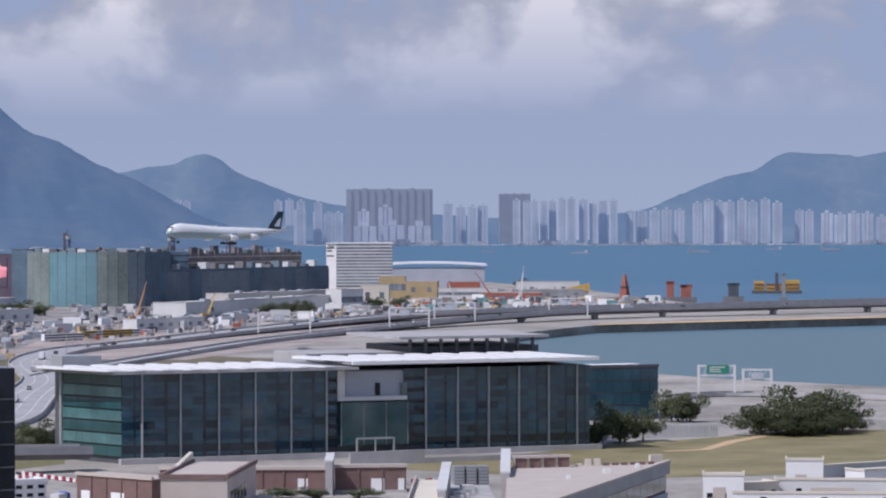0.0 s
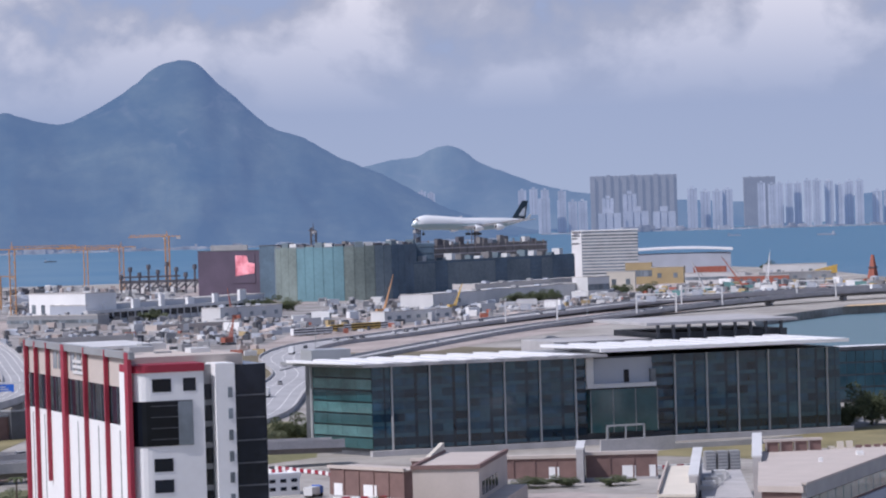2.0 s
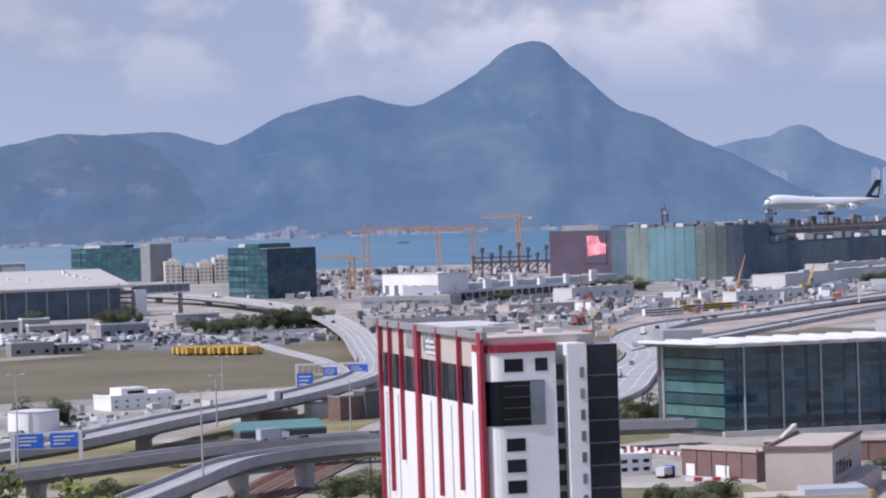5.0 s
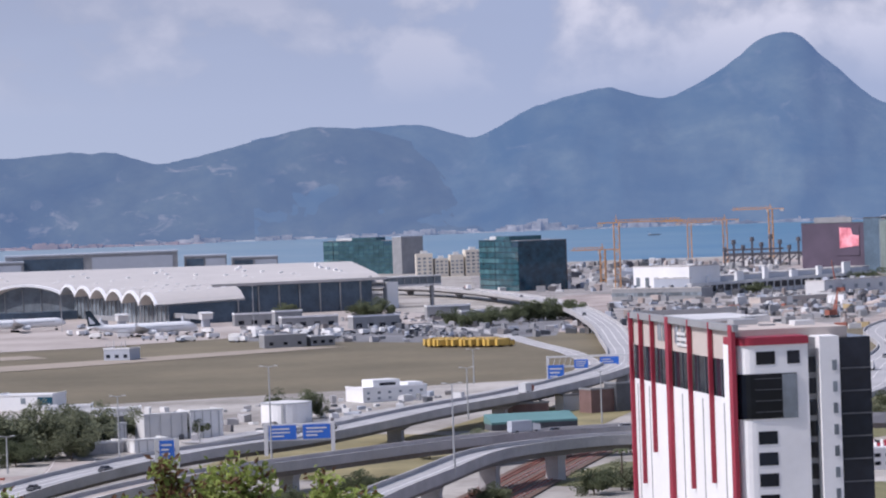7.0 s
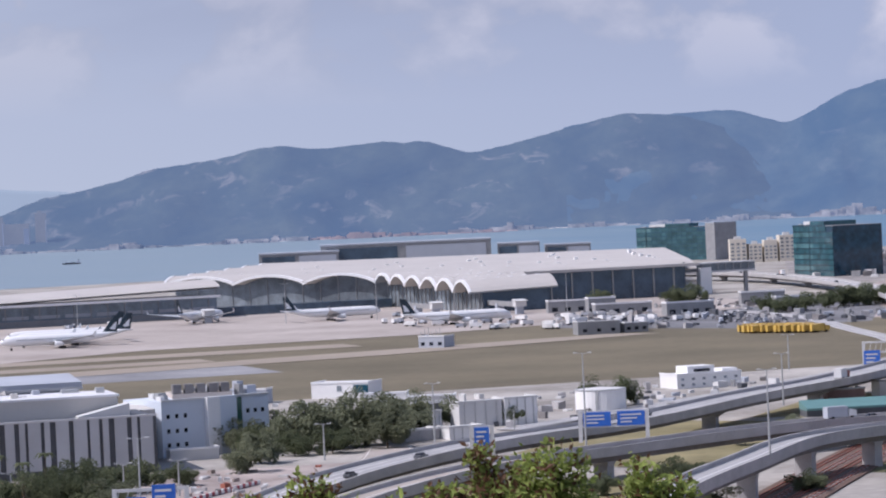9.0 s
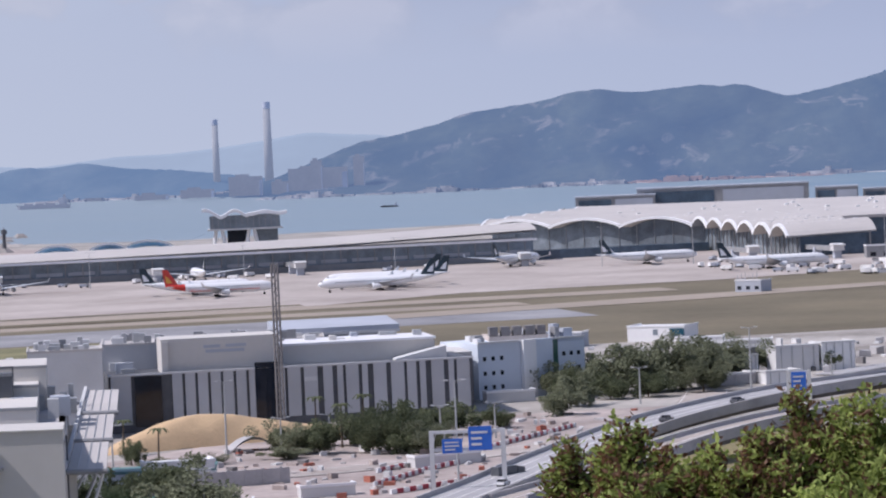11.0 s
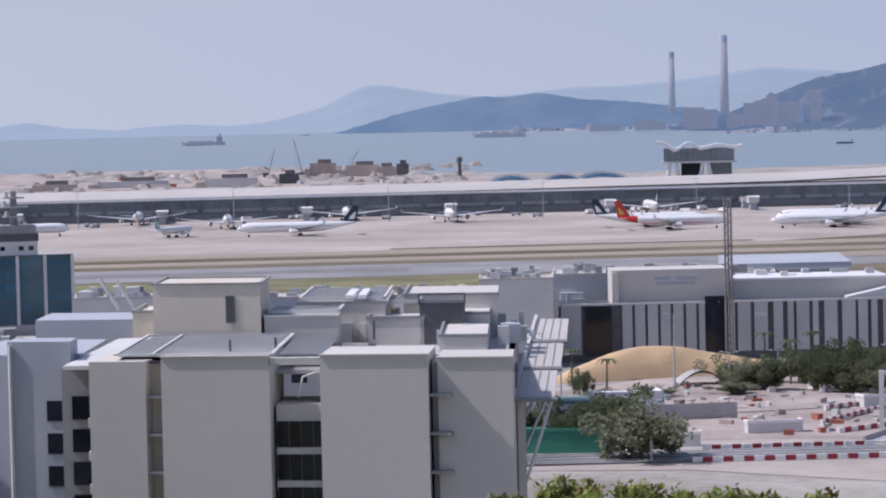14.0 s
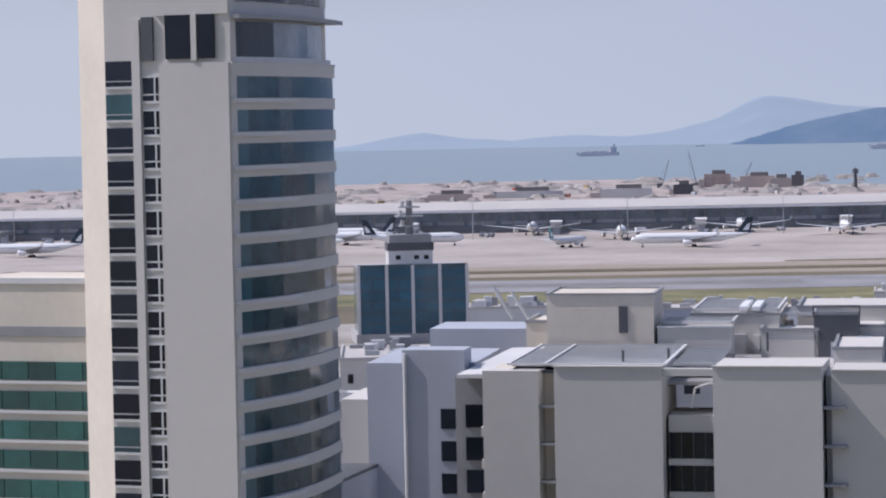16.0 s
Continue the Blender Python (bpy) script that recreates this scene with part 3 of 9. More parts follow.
ridge("backdrop_peak", "steep wooded mountain with one sharp summit, blue with painted-in haze",
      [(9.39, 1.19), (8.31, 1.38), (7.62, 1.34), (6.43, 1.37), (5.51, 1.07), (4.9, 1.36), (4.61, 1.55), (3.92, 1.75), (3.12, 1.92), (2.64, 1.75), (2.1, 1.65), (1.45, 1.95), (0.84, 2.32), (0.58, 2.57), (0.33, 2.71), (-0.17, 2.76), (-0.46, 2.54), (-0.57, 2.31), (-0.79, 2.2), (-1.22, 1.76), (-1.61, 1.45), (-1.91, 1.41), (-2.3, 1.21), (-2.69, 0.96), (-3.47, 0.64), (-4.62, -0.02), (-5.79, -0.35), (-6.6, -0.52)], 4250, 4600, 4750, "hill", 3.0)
ridge("backdrop_west_ridge", "long wooded ridge with bare patches, blue with painted-in haze",
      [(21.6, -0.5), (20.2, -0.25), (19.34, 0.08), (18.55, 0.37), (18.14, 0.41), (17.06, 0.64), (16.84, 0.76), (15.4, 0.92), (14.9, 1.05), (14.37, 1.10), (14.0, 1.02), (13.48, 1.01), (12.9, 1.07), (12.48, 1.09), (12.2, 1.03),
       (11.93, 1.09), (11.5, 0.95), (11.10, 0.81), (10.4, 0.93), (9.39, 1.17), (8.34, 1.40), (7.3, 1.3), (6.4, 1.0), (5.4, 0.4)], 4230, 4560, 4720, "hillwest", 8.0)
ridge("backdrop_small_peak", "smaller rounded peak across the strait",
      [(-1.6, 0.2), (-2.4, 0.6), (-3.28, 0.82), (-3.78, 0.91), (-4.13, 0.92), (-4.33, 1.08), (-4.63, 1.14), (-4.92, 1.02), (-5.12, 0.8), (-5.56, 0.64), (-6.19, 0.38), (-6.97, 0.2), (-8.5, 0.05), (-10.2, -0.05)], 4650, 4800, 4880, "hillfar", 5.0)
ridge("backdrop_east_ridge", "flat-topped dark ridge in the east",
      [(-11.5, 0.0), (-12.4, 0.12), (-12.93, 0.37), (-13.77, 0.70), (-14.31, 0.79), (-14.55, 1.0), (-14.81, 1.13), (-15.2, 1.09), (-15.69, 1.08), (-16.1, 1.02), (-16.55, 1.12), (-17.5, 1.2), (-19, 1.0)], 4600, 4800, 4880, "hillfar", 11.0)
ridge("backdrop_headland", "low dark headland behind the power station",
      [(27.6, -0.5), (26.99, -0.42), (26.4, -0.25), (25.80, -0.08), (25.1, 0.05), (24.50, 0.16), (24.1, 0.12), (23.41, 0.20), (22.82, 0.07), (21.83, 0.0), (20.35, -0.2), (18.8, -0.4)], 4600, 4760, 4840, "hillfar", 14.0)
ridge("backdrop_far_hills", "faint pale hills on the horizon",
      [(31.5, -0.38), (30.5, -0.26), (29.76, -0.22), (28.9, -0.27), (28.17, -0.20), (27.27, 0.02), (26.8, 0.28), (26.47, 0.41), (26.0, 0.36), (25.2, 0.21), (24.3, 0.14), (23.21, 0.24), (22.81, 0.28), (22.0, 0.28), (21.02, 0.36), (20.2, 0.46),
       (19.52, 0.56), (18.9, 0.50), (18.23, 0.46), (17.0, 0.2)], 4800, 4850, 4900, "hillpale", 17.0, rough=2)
ridge("backdrop_far_island", "faint island in painted-in western haze", [(37.5, -0.4), (36.0, -0.32), (34.4, -0.40), (33.74, -0.34), (33.0, -0.2), (32.44, -0.12), (31.8, -0.24), (31.15, -0.28), (30.2, -0.36)], 4800, 4855, 4900, "hillpale", 21.0, rough=2)


def far_shore(name, label, a0, a1, d, h0, h1, material, seed, density=16):
    """A low strip of sheds, yards and trees on the opposite shore."""
    rnd = random.Random(seed)
    s = Shape()
    z0 = sea_level(d) - 1
    pts = [polar(a, d, z0) for a in np.linspace(a0, a1, 40)], [polar(a, d + 30, z0 + 2.5) for a in np.linspace(a0, a1, 40)]
    s.sheet(pts)
    for i in range(int((a1 - a0) * density)):
        a, w = a0 + rnd.random() * (a1 - a0), rnd.uniform(3, 20)
        crowd = 0.5 + noise.noise(Vector((a * 1.7, seed, 0.5)))
        if rnd.random() > crowd + 0.25:
            continue
        x, y, _ = polar(a, d + rnd.uniform(5, 40))
        h = rnd.uniform(h0, h1) * rnd.random() * max(0.25, crowd)
        s.box(x - w / 2, x + w / 2, y - 4, y + 4, z0, z0 + 2 + h)
    single(name, s, material, label, "shore", "stuff")


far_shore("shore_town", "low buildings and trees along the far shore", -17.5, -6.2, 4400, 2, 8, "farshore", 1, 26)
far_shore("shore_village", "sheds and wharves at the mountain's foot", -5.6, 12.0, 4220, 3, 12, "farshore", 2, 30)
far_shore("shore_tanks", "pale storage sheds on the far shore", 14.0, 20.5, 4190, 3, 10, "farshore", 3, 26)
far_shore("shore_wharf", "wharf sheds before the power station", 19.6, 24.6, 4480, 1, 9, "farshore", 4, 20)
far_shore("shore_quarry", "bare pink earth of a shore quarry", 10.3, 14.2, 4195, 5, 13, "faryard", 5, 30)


def far_tower(az, d, top, w, mat_name="fartower", group="towers of the far town", base=None):
    """A high-rise of crossed slabs with recessed bays."""
    x, y, _ = polar(az, d)
    z0 = sea_level(d) if base is None else base
    h = 70 + d * math.tan(radians(top)) - z0
    t = thing("apartment_tower", "pale high-rise apartment tower in the far town, haze painted in", "tower", (x, y, z0), az, group)
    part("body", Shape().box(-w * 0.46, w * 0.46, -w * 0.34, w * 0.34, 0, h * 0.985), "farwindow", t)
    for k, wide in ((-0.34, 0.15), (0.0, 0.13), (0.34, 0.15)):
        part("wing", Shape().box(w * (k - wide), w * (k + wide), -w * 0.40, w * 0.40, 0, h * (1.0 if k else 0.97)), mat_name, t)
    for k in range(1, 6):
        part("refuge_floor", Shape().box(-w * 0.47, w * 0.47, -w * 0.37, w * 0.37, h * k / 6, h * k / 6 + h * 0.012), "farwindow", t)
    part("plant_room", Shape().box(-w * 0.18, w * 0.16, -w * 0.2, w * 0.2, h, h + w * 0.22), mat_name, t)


rnd = random.Random(7)
for a0, a1, n, top in ((-6.15, -6.40, 1, 0.13), (-6.48, -7.05, 3, 0.11), (-7.28, -7.52, 1, 0.14), (-7.63, -7.92, 1, 0.14), (-8.78, -9.62, 4, 0.20), (-10.02, -10.98, 6, 0.30), (-10.98, -11.9, 5, 0.28), (-12.0, -13.05, 5, 0.10),
                       (-13.15, -14.75, 8, 0.26), (-14.95, -15.3, 2, 0.10), (-15.4, -16.6, 5, 0.02), (-7.2, -8.6, 3, -0.12)):
    step = abs(a1 - a0) / n
    for a in steps(a0, a1, n):
        far_tower(a + rnd.uniform(-0.02, 0.02), 4470 + rnd.uniform(0, 60), top + rnd.uniform(-0.05, 0.03), radians(step) * 4500 * 0.86)
for a, top, w, foot in ((-3.62, 0.31, 13, 80), (-3.80, 0.33, 12, 80), (-3.97, 0.30, 13, 80), (-4.14, 0.31, 12, 80), (-4.30, 0.28, 11, 80), (-5.9, 0.28, 12, 58), (-6.1, 0.30, 12, 58), (-6.3, 0.28, 12, 58), (-6.6, 0.25, 12, 58)):
    far_tower(a, 4640, top, w, base=foot)
for a0, a1, top in ((-7.10, -8.62, 0.49), (-9.78, -10.34, 0.40)):
    t, L = along("housing_slab", "huge dark grey housing slab behind the towers", "tower", polar(a0, 4590), polar(a1, 4590), z=25)
    h = 70 + 4590 * math.tan(radians(top)) - 25
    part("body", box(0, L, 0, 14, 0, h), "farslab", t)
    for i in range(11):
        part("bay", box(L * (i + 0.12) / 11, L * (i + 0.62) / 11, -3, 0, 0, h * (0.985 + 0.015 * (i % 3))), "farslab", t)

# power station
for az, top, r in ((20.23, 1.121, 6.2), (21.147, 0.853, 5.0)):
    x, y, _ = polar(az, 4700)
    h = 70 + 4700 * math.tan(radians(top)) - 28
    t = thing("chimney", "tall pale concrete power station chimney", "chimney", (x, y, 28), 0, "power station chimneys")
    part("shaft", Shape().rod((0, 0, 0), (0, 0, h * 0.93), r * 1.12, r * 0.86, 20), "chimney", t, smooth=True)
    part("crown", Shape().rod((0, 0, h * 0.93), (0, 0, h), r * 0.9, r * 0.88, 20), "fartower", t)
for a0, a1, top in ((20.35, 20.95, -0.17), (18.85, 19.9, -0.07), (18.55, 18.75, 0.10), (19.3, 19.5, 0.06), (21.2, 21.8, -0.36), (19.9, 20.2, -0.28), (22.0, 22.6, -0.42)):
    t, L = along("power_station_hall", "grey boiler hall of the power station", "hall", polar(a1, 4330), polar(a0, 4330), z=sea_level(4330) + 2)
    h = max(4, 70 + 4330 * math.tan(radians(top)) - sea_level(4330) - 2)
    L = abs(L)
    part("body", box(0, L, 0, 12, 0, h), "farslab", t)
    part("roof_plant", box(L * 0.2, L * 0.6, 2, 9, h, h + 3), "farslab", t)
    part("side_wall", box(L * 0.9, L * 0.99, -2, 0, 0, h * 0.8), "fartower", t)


# ---- aircraft ----
def fuselage(length, r, hump=False, n=14):
    rings = []
    for s, k, lift in ((0.0, 0.06, -0.25), (0.012, 0.35, -0.18), (0.035, 0.65, -0.1), (0.075, 0.90, -0.03), (0.12, 1.0, 0.0), (0.30, 1.0, 0.0), (0.45, 1.0, 0.0), (0.62, 1.0, 0.0), (0.72, 0.93, 0.05), (0.82, 0.70, 0.25), (0.92, 0.40, 0.48), (0.985, 0.17, 0.66), (1.0, 0.05, 0.70)):
        x = length * (0.5 - s)
        up = 0.42 * max(0.0, min(1.0, (0.36 - s) / 0.12)) * (1 if s > 0.03 else s / 0.03) if hump else 0.0
        ring = []
        for i in range(n):
            a = 2 * math.pi * i / n
            y, z = math.cos(a) * r * k, math.sin(a) * r * k
            if z > 0:
                z *= 1 + up
                y *= 1 - 0.12 * up
            ring.append((x, y, z + lift * r))
        rings.append(ring)
    return Shape().loft(rings)


def blade(root, tip, c0, c1, sweep_t, th=0.11):
    """A wing-like slab: leading edges at root and tip, chords c0 and c1 running aft (-x)."""
    def section(p, c, t):
        x, y, z = p
        o = Vector((0, 0, 1)) if sweep_t == "flat" else Vector((0, 1, 0))
        return [(x, y, z), tuple(Vector((x - 0.3 * c, y, z)) + o * t), tuple(Vector((x - c, y, z)) + o * t * 0.08), tuple(Vector((x - 0.35 * c, y, z)) - o * t)]
    return Shape().loft([section(root, c0, c0 * th / 2), section(tip, c1, c1 * th / 2)])


def aircraft(at, turn, length=63.0, span=60.0, r=2.85, engines=2, hump=False, body="planewhite", tail="tailgreen", mark="planewhite", belly=None, label="white airliner parked on the apron", flying=False, rear=None, name="airliner"):
    t = thing(name, label, "aircraft", (at[0], at[1], at[2] if len(at) > 2 else 0.25), turn, "aircraft on the airfield")
    zc = r + (2.6 if hump else 2.1)
    part("fuselage", fuselage(length, r, hump), body, t, smooth=True, at=(0, 0, zc))
    if rear:
        s = fuselage(length * 1.002, r * 1.006, hump)
        keep = [f for f in s.f if len(f) == 4 and all(s.v[i][0] < -length * 0.24 for i in f)]
        s.f = keep
        part("rear_livery", s, rear, t, "red painted rear fuselage", smooth=True, at=(0, 0, zc))
    if belly and hump:
        s = fuselage(length, r * 1.006, hump)
        s.f = [f for f in s.f if len(f) == 4 and all(s.v[i][2] < 0.32 * r for i in f)]
        part("belly", s, belly, t, "pale grey-green underside", smooth=True, at=(0, 0, zc))
    elif belly:
        part("belly_band", Shape().box(-length * 0.28, length * 0.36, -r * 1.005, r * 1.005, -r * 0.52, -r * 0.42), belly, t, at=(0, 0, zc))
    half = span / 2
    for sgn in (1, -1):
        w = blade((length * 0.10, sgn * r * 0.6, zc - r * 0.55), (-length * 0.19, sgn * half, zc + span * 0.035), length * 0.19, length * 0.035, "flat")
        wing = part("wing", w, "wing", t)
        tip = blade((-length * 0.195, sgn * half, zc + span * 0.035), (-length * 0.225, sgn * (half + 0.4), zc + span * 0.035 + 2.3), length * 0.035, length * 0.012, "up")
        part("winglet", tip, "planewhite", wing)
        hs = blade((-length * 0.40, sgn * r * 0.3, zc + r * 0.45), (-length * 0.475, sgn * span * 0.17, zc + r * 0.75), length * 0.085, length * 0.03, "flat")
        part("tailplane", hs, "wing", t)
        spots = (0.36, 0.68) if engines == 4 else (0.34,)
        for k in spots:
            x, y, z = length * (0.10 - 0.27 * k) + length * 0.055, sgn * half * k, zc - r * 0.75 + span * 0.03 * k - 0.7
            er = r * (0.46 if engines == 4 else 0.52)
            s = Shape().loft([[(x + dx, y + math.cos(a) * er * q, z + math.sin(a) * er * q) for a in [2 * math.pi * i / 12 for i in range(12)]] for dx, q in ((0, 0.86), (-0.5, 1.0), (-2.4, 1.0), (-4.2, 0.72), (-5.2, 0.45))])
            en = part("engine", s, "planewhite", t, smooth=True)
            part("intake", Shape().rod((x + 0.02, y, z), (x - 0.2, y, z), er * 0.74, er * 0.74, 12), "darkgrey", en)
            part("pylon", box(x - 4.2, x - 0.9, y - 0.2, y + 0.2, z + er * 0.7, z + er * 1.6), "wing", en)
    fin_h = r * 3.0 if hump else r * 3.1
    fin = part("fin", blade((-length * 0.375, 0, zc + r * 0.75), (-length * 0.475, 0, zc + r * 0.75 + fin_h), length * 0.125, length * 0.05, "up", 0.10), tail, t)
    # pale swoosh on both sides of the fin
    for sgn in (1, -1):
        q = Shape().add([(-length * 0.435, sgn * 0.50, zc + r * 1.30), (-length * 0.487, sgn * 0.42, zc + r * 1.25), (-length * 0.500, sgn * 0.32, zc + r * 2.75), (-length * 0.470, sgn * 0.36, zc + r * 2.3)], [(0, 1, 2, 3)])
        part("fin_swoosh", q, mark, fin)
    for sgn in (1, -1):
        part("cockpit_window", Shape().box(length * 0.462, length * 0.474, sgn * r * 0.42 - 0.5, sgn * r * 0.42 + 0.5, (0.62 if hump else 0.32) * r, (0.80 if hump else 0.5) * r), "glassblack", t, at=(0, 0, zc))
        part("window_strip", Shape().box(-length * 0.30, length * 0.36, sgn * r * 0.985 - 0.04, sgn * r * 0.985 + 0.04, 0.12 * r, 0.22 * r), "midgrey", t, at=(0, 0, zc)) if not hump else None
    gears = [(length * 0.40, 0.0, 1)] + [(-length * 0.03, s * r * 1.3, 2) for s in (1, -1)] + ([(-length * 0.065, s * r * 0.7, 2) for s in (1, -1)] if hump else [])
    for x, y, k in gears:
        g = part("landing_gear", Shape().rod((x, y, 0.6), (x, y, zc - r * 0.4), 0.22), "midgrey", t)
        for dx in ((0,) if k == 1 else (-0.75, 0.75)):
            part("wheel", Shape().rod((x + dx, y - 0.6, 0.62), (x + dx, y + 0.6, 0.62), 0.62, 0.62, 12), "tyre", g)
    return t


WEST, EAST = math.degrees(math.atan2(-RU.y, -RU.x)), math.degrees(math.atan2(RU.y, RU.x))
INWARD = math.degrees(math.atan2(RN.y, RN.x))
# the jumbo jet on final approach, gear down, nose slightly up
jumbo = aircraft((146, 1686, 56), WEST, 70.6, 64.4, 3.25, 4, True, "planewhite", "tailgreen", belly="planebelly", name="jumbo_jet",
                 label="white four-engined jumbo jet in the air, wheels down for landing")
jumbo.matrix_world = pose(146, 1686, 56, 0, -1.5, WEST)
for at, turn, kw in (
        ((-838, 1590), WEST, dict(length=66, label="long white airliner with a dark green tail, towed beside the taxiway")),
        ((-640, 1652), EAST, dict(length=60, tail="tailred", mark="tailgold", rear="tailred", belly="tailred", label="white airliner with red rear fuselage and gold-marked tail")),
        ((-668, 1690), EAST, dict(length=62)), ((-556, 1668), WEST, dict(length=64)), ((-560, 1702), WEST, dict(length=66)), ((-575, 1735), WEST, dict(length=66)),
        ((-829, 1772), INWARD, dict(length=62)), ((-937, 1690), INWARD, dict(length=62)), ((-748, 1895), INWARD, dict(length=62)), ((-918, 1810), INWARD, dict(length=62)), ((-1035, 1752), INWARD, dict(length=58)),
        ((-908, 1576), EAST + 60, dict(length=38, span=34, r=2.0, tail="tailteal", label="small white airliner with a teal tail")),
        ((-1012, 1580), EAST + 10, dict(length=58)), ((-1075, 1600), WEST, dict(length=60)), ((-1120, 1655), EAST, dict(length=60)), ((-1175, 1430), WEST, dict(length=62)),
        ((-466, 1925), EAST + 6, dict(length=62)), ((-362, 1790), EAST + 2, dict(length=64)), ((-560, 1960), INWARD - 40, dict(length=60))):
    aircraft(at, turn, **kw)

# ---- passenger terminal ----
VAULT, N0 = 36.0, 1906.0


def vault_left(n):
    return 589.0 if n <= 2122 else (589 - (n - 2122) * 1.14 if n <= 2230 else 466 + (n - 2230) * 0.6)


terminal = thing("terminal", "wide passenger terminal under rows of pale barrel-vault roofs", "terminal", (0, 0, 0), EAST)
K = 12
for i in range(15):
    n0 = N0 + VAULT * i
    right = (641, 636, 633)[i] if i < 3 else 775 + (i - 3) * 12
    crown, valley = 20.5 + 0.55 * i, (13.0 + 0.85 * i) if i < 9 else 20.7
    if i > 8:
        valley = 20.7 + 0.55 * (i - 9)
    top, bottom = [], []
    for j in range(K + 1):
        n = n0 + VAULT * j / K
        z = valley + (crown - valley) * math.sin(math.pi * j / K) ** 0.8
        top.append(((vault_left(n) - 2.5, n, z), (right + 3, n, z + (1.5 if i < 3 else 2.2 - 0.5 * (i - 3)))))
    rows = [[a for a, b in top], [b for a, b in top]]
    under = [[(x, y, z - 0.9) for x, y, z in r] for r in rows]
    s = Shape().sheet(rows).sheet(under).sheet([rows[0], under[0]]).sheet([rows[1], under[1]])
    vault = part("roof_vault", s, "roofgrey", terminal, smooth=False)
    for kx in range(1, 12, 2):     # joints and skylights across the vault
        x = vault_left(n0 + 18) + (right - vault_left(n0 + 18)) * kx / 12
        if i < 11:
            part("skylight", Shape().box(x - 1.2, x + 1.2, n0 + VAULT * 0.46, n0 + VAULT * 0.54, crown + 0.05, crown + 1.6 * kx / 12 + 0.12), "roofwhite", vault)
    part("roof_rim", Shape().sheet([[(x - 0.3, y, z + 0.25) for x, y, z in rows[0]], [(x - 0.3, y, z - 1.4) for x, y, z in rows[0]]]).sheet([[(x - 0.3, y, z + 0.25) for x, y, z in rows[0]], [(x + 1.6, y, z + 0.25) for x, y, z in rows[0]]]), "roofwhite", vault)
    if i < 9:
        g = [(vault_left(n0 + VAULT * j / K) + 6, n0 + VAULT * j / K, z[0][2] - 1) for j, z in enumerate(top)]
        w = part("end_glazing", Shape().sheet([g, [(x, y, 0) for x, y, z in g]]), "glassgrey", terminal)
        for j in range(2, K, 3):
            x, y, z = g[j]
            part("mullion", box(x - 0.7, x - 0.1, y - 0.25, y + 0.25, 0, z), "midgrey", w)
part("south_glazing", box(634, 768, 2013.5, 2014.5, 0, 20), "glasshall", terminal)
for x in steps(640, 768, 9):
    part("column", box(x - 0.3, x + 0.3, 2012, 2013.4, 0, 19), "midgrey", terminal)
part("east_glazing", Shape().prism([(768, 2014), (769.5, 2014), (900, 2440), (898, 2440)], 0, 22), "glasshall", terminal)
part("near_glazing", box(595, 638, 1909.0, 1910.0, 0, 14), "glasshall", terminal)
part("mid_level", box(470, 592, 2100, 2121, 0, 6), "glasshall", terminal)
part("eave_edge", box(632, 778, 2009, 2013, 19.6, 21.4), "roofgrey", terminal, "pale roof edge")

conc = thing("concourse", "long low glazed airport concourse under a pale roof", "concourse", (0, 0, 0), EAST)
U0, U1 = -760.0, 470.0
part("glass_wall", box(U0, U1, 2092, 2093, 0, 14.5), "glasswall", conc)
part("lower_wall", box(U0, U1, 2089, 2091.5, 0, 4.2), "midgrey", conc)
prof = [(2080, 14.6), (2086, 16.4), (2096, 18.2), (2110, 19.2), (2126, 18.2), (2138, 15.5)]
rise = ((U0, 0.0), (120, 0.9), (330, 2.2), (U1, 6.0))
s = Shape().sheet([[(u, n, z + d) for n, z in prof] for u, d in rise]).sheet([[(u, n, z + d - 1.2) for n, z in prof] for u, d in rise])
part("roof", s, "roofgrey", conc, smooth=True)
part("eave", box(U0, U1, 2079.4, 2080, 13.6, 15.2), "roofwhite", conc)
me = box(-0.3, 0.3, -0.5, 0, 0, 14.4).mesh("mullion", M["midgrey"])
for u in steps(U0, U1, 110):
    part("mullion", me, None, conc, at=(u, 2092, 0))
me = box(-8.5, 8.5, -0.3, 0, 0, 2.2).mesh("spandrel", M["bluegrey"])
for u in steps(U0, U1, 60):
    part("spandrel", me, None, conc, at=(u, 2091.9, 5.2))
part("north_wall", box(U0, U1, 2136, 2137, 0, 14.5), "midgrey", conc)
part("arched_hall", Shape().sheet([[(U0 - 150 + 3 * j, 2070, 24 * math.sin(math.pi * j / 24) ** 0.7), (U0 - 150 + 3 * j, 2140, 24 * math.sin(math.pi * j / 24) ** 0.7)] for j in range(25)]), "tealroof", conc, "arched teal glass hall", smooth=True)
part("arched_hall_front", Shape().add([(U0 - 150 + 3 * j, 2074, 22.5 * math.sin(math.pi * j / 24) ** 0.7) for j in range(25)], [tuple(range(25))]), "glassgrey", conc)
for k in (-330, -245, -160):
    part("west_vault", Shape().sheet([[(U0 - 40 + k + 3.4 * j, n, 13 + 9 * math.sin(math.pi * j / 24)) for j in range(25)] for n in (1990, 2180)]), "roofgrey", conc, smooth=True)
    part("west_glazing", box(U0 - 40 + k, U0 - 40 + k + 80, 1994, 1996, 0, 14), "glassgrey", conc)


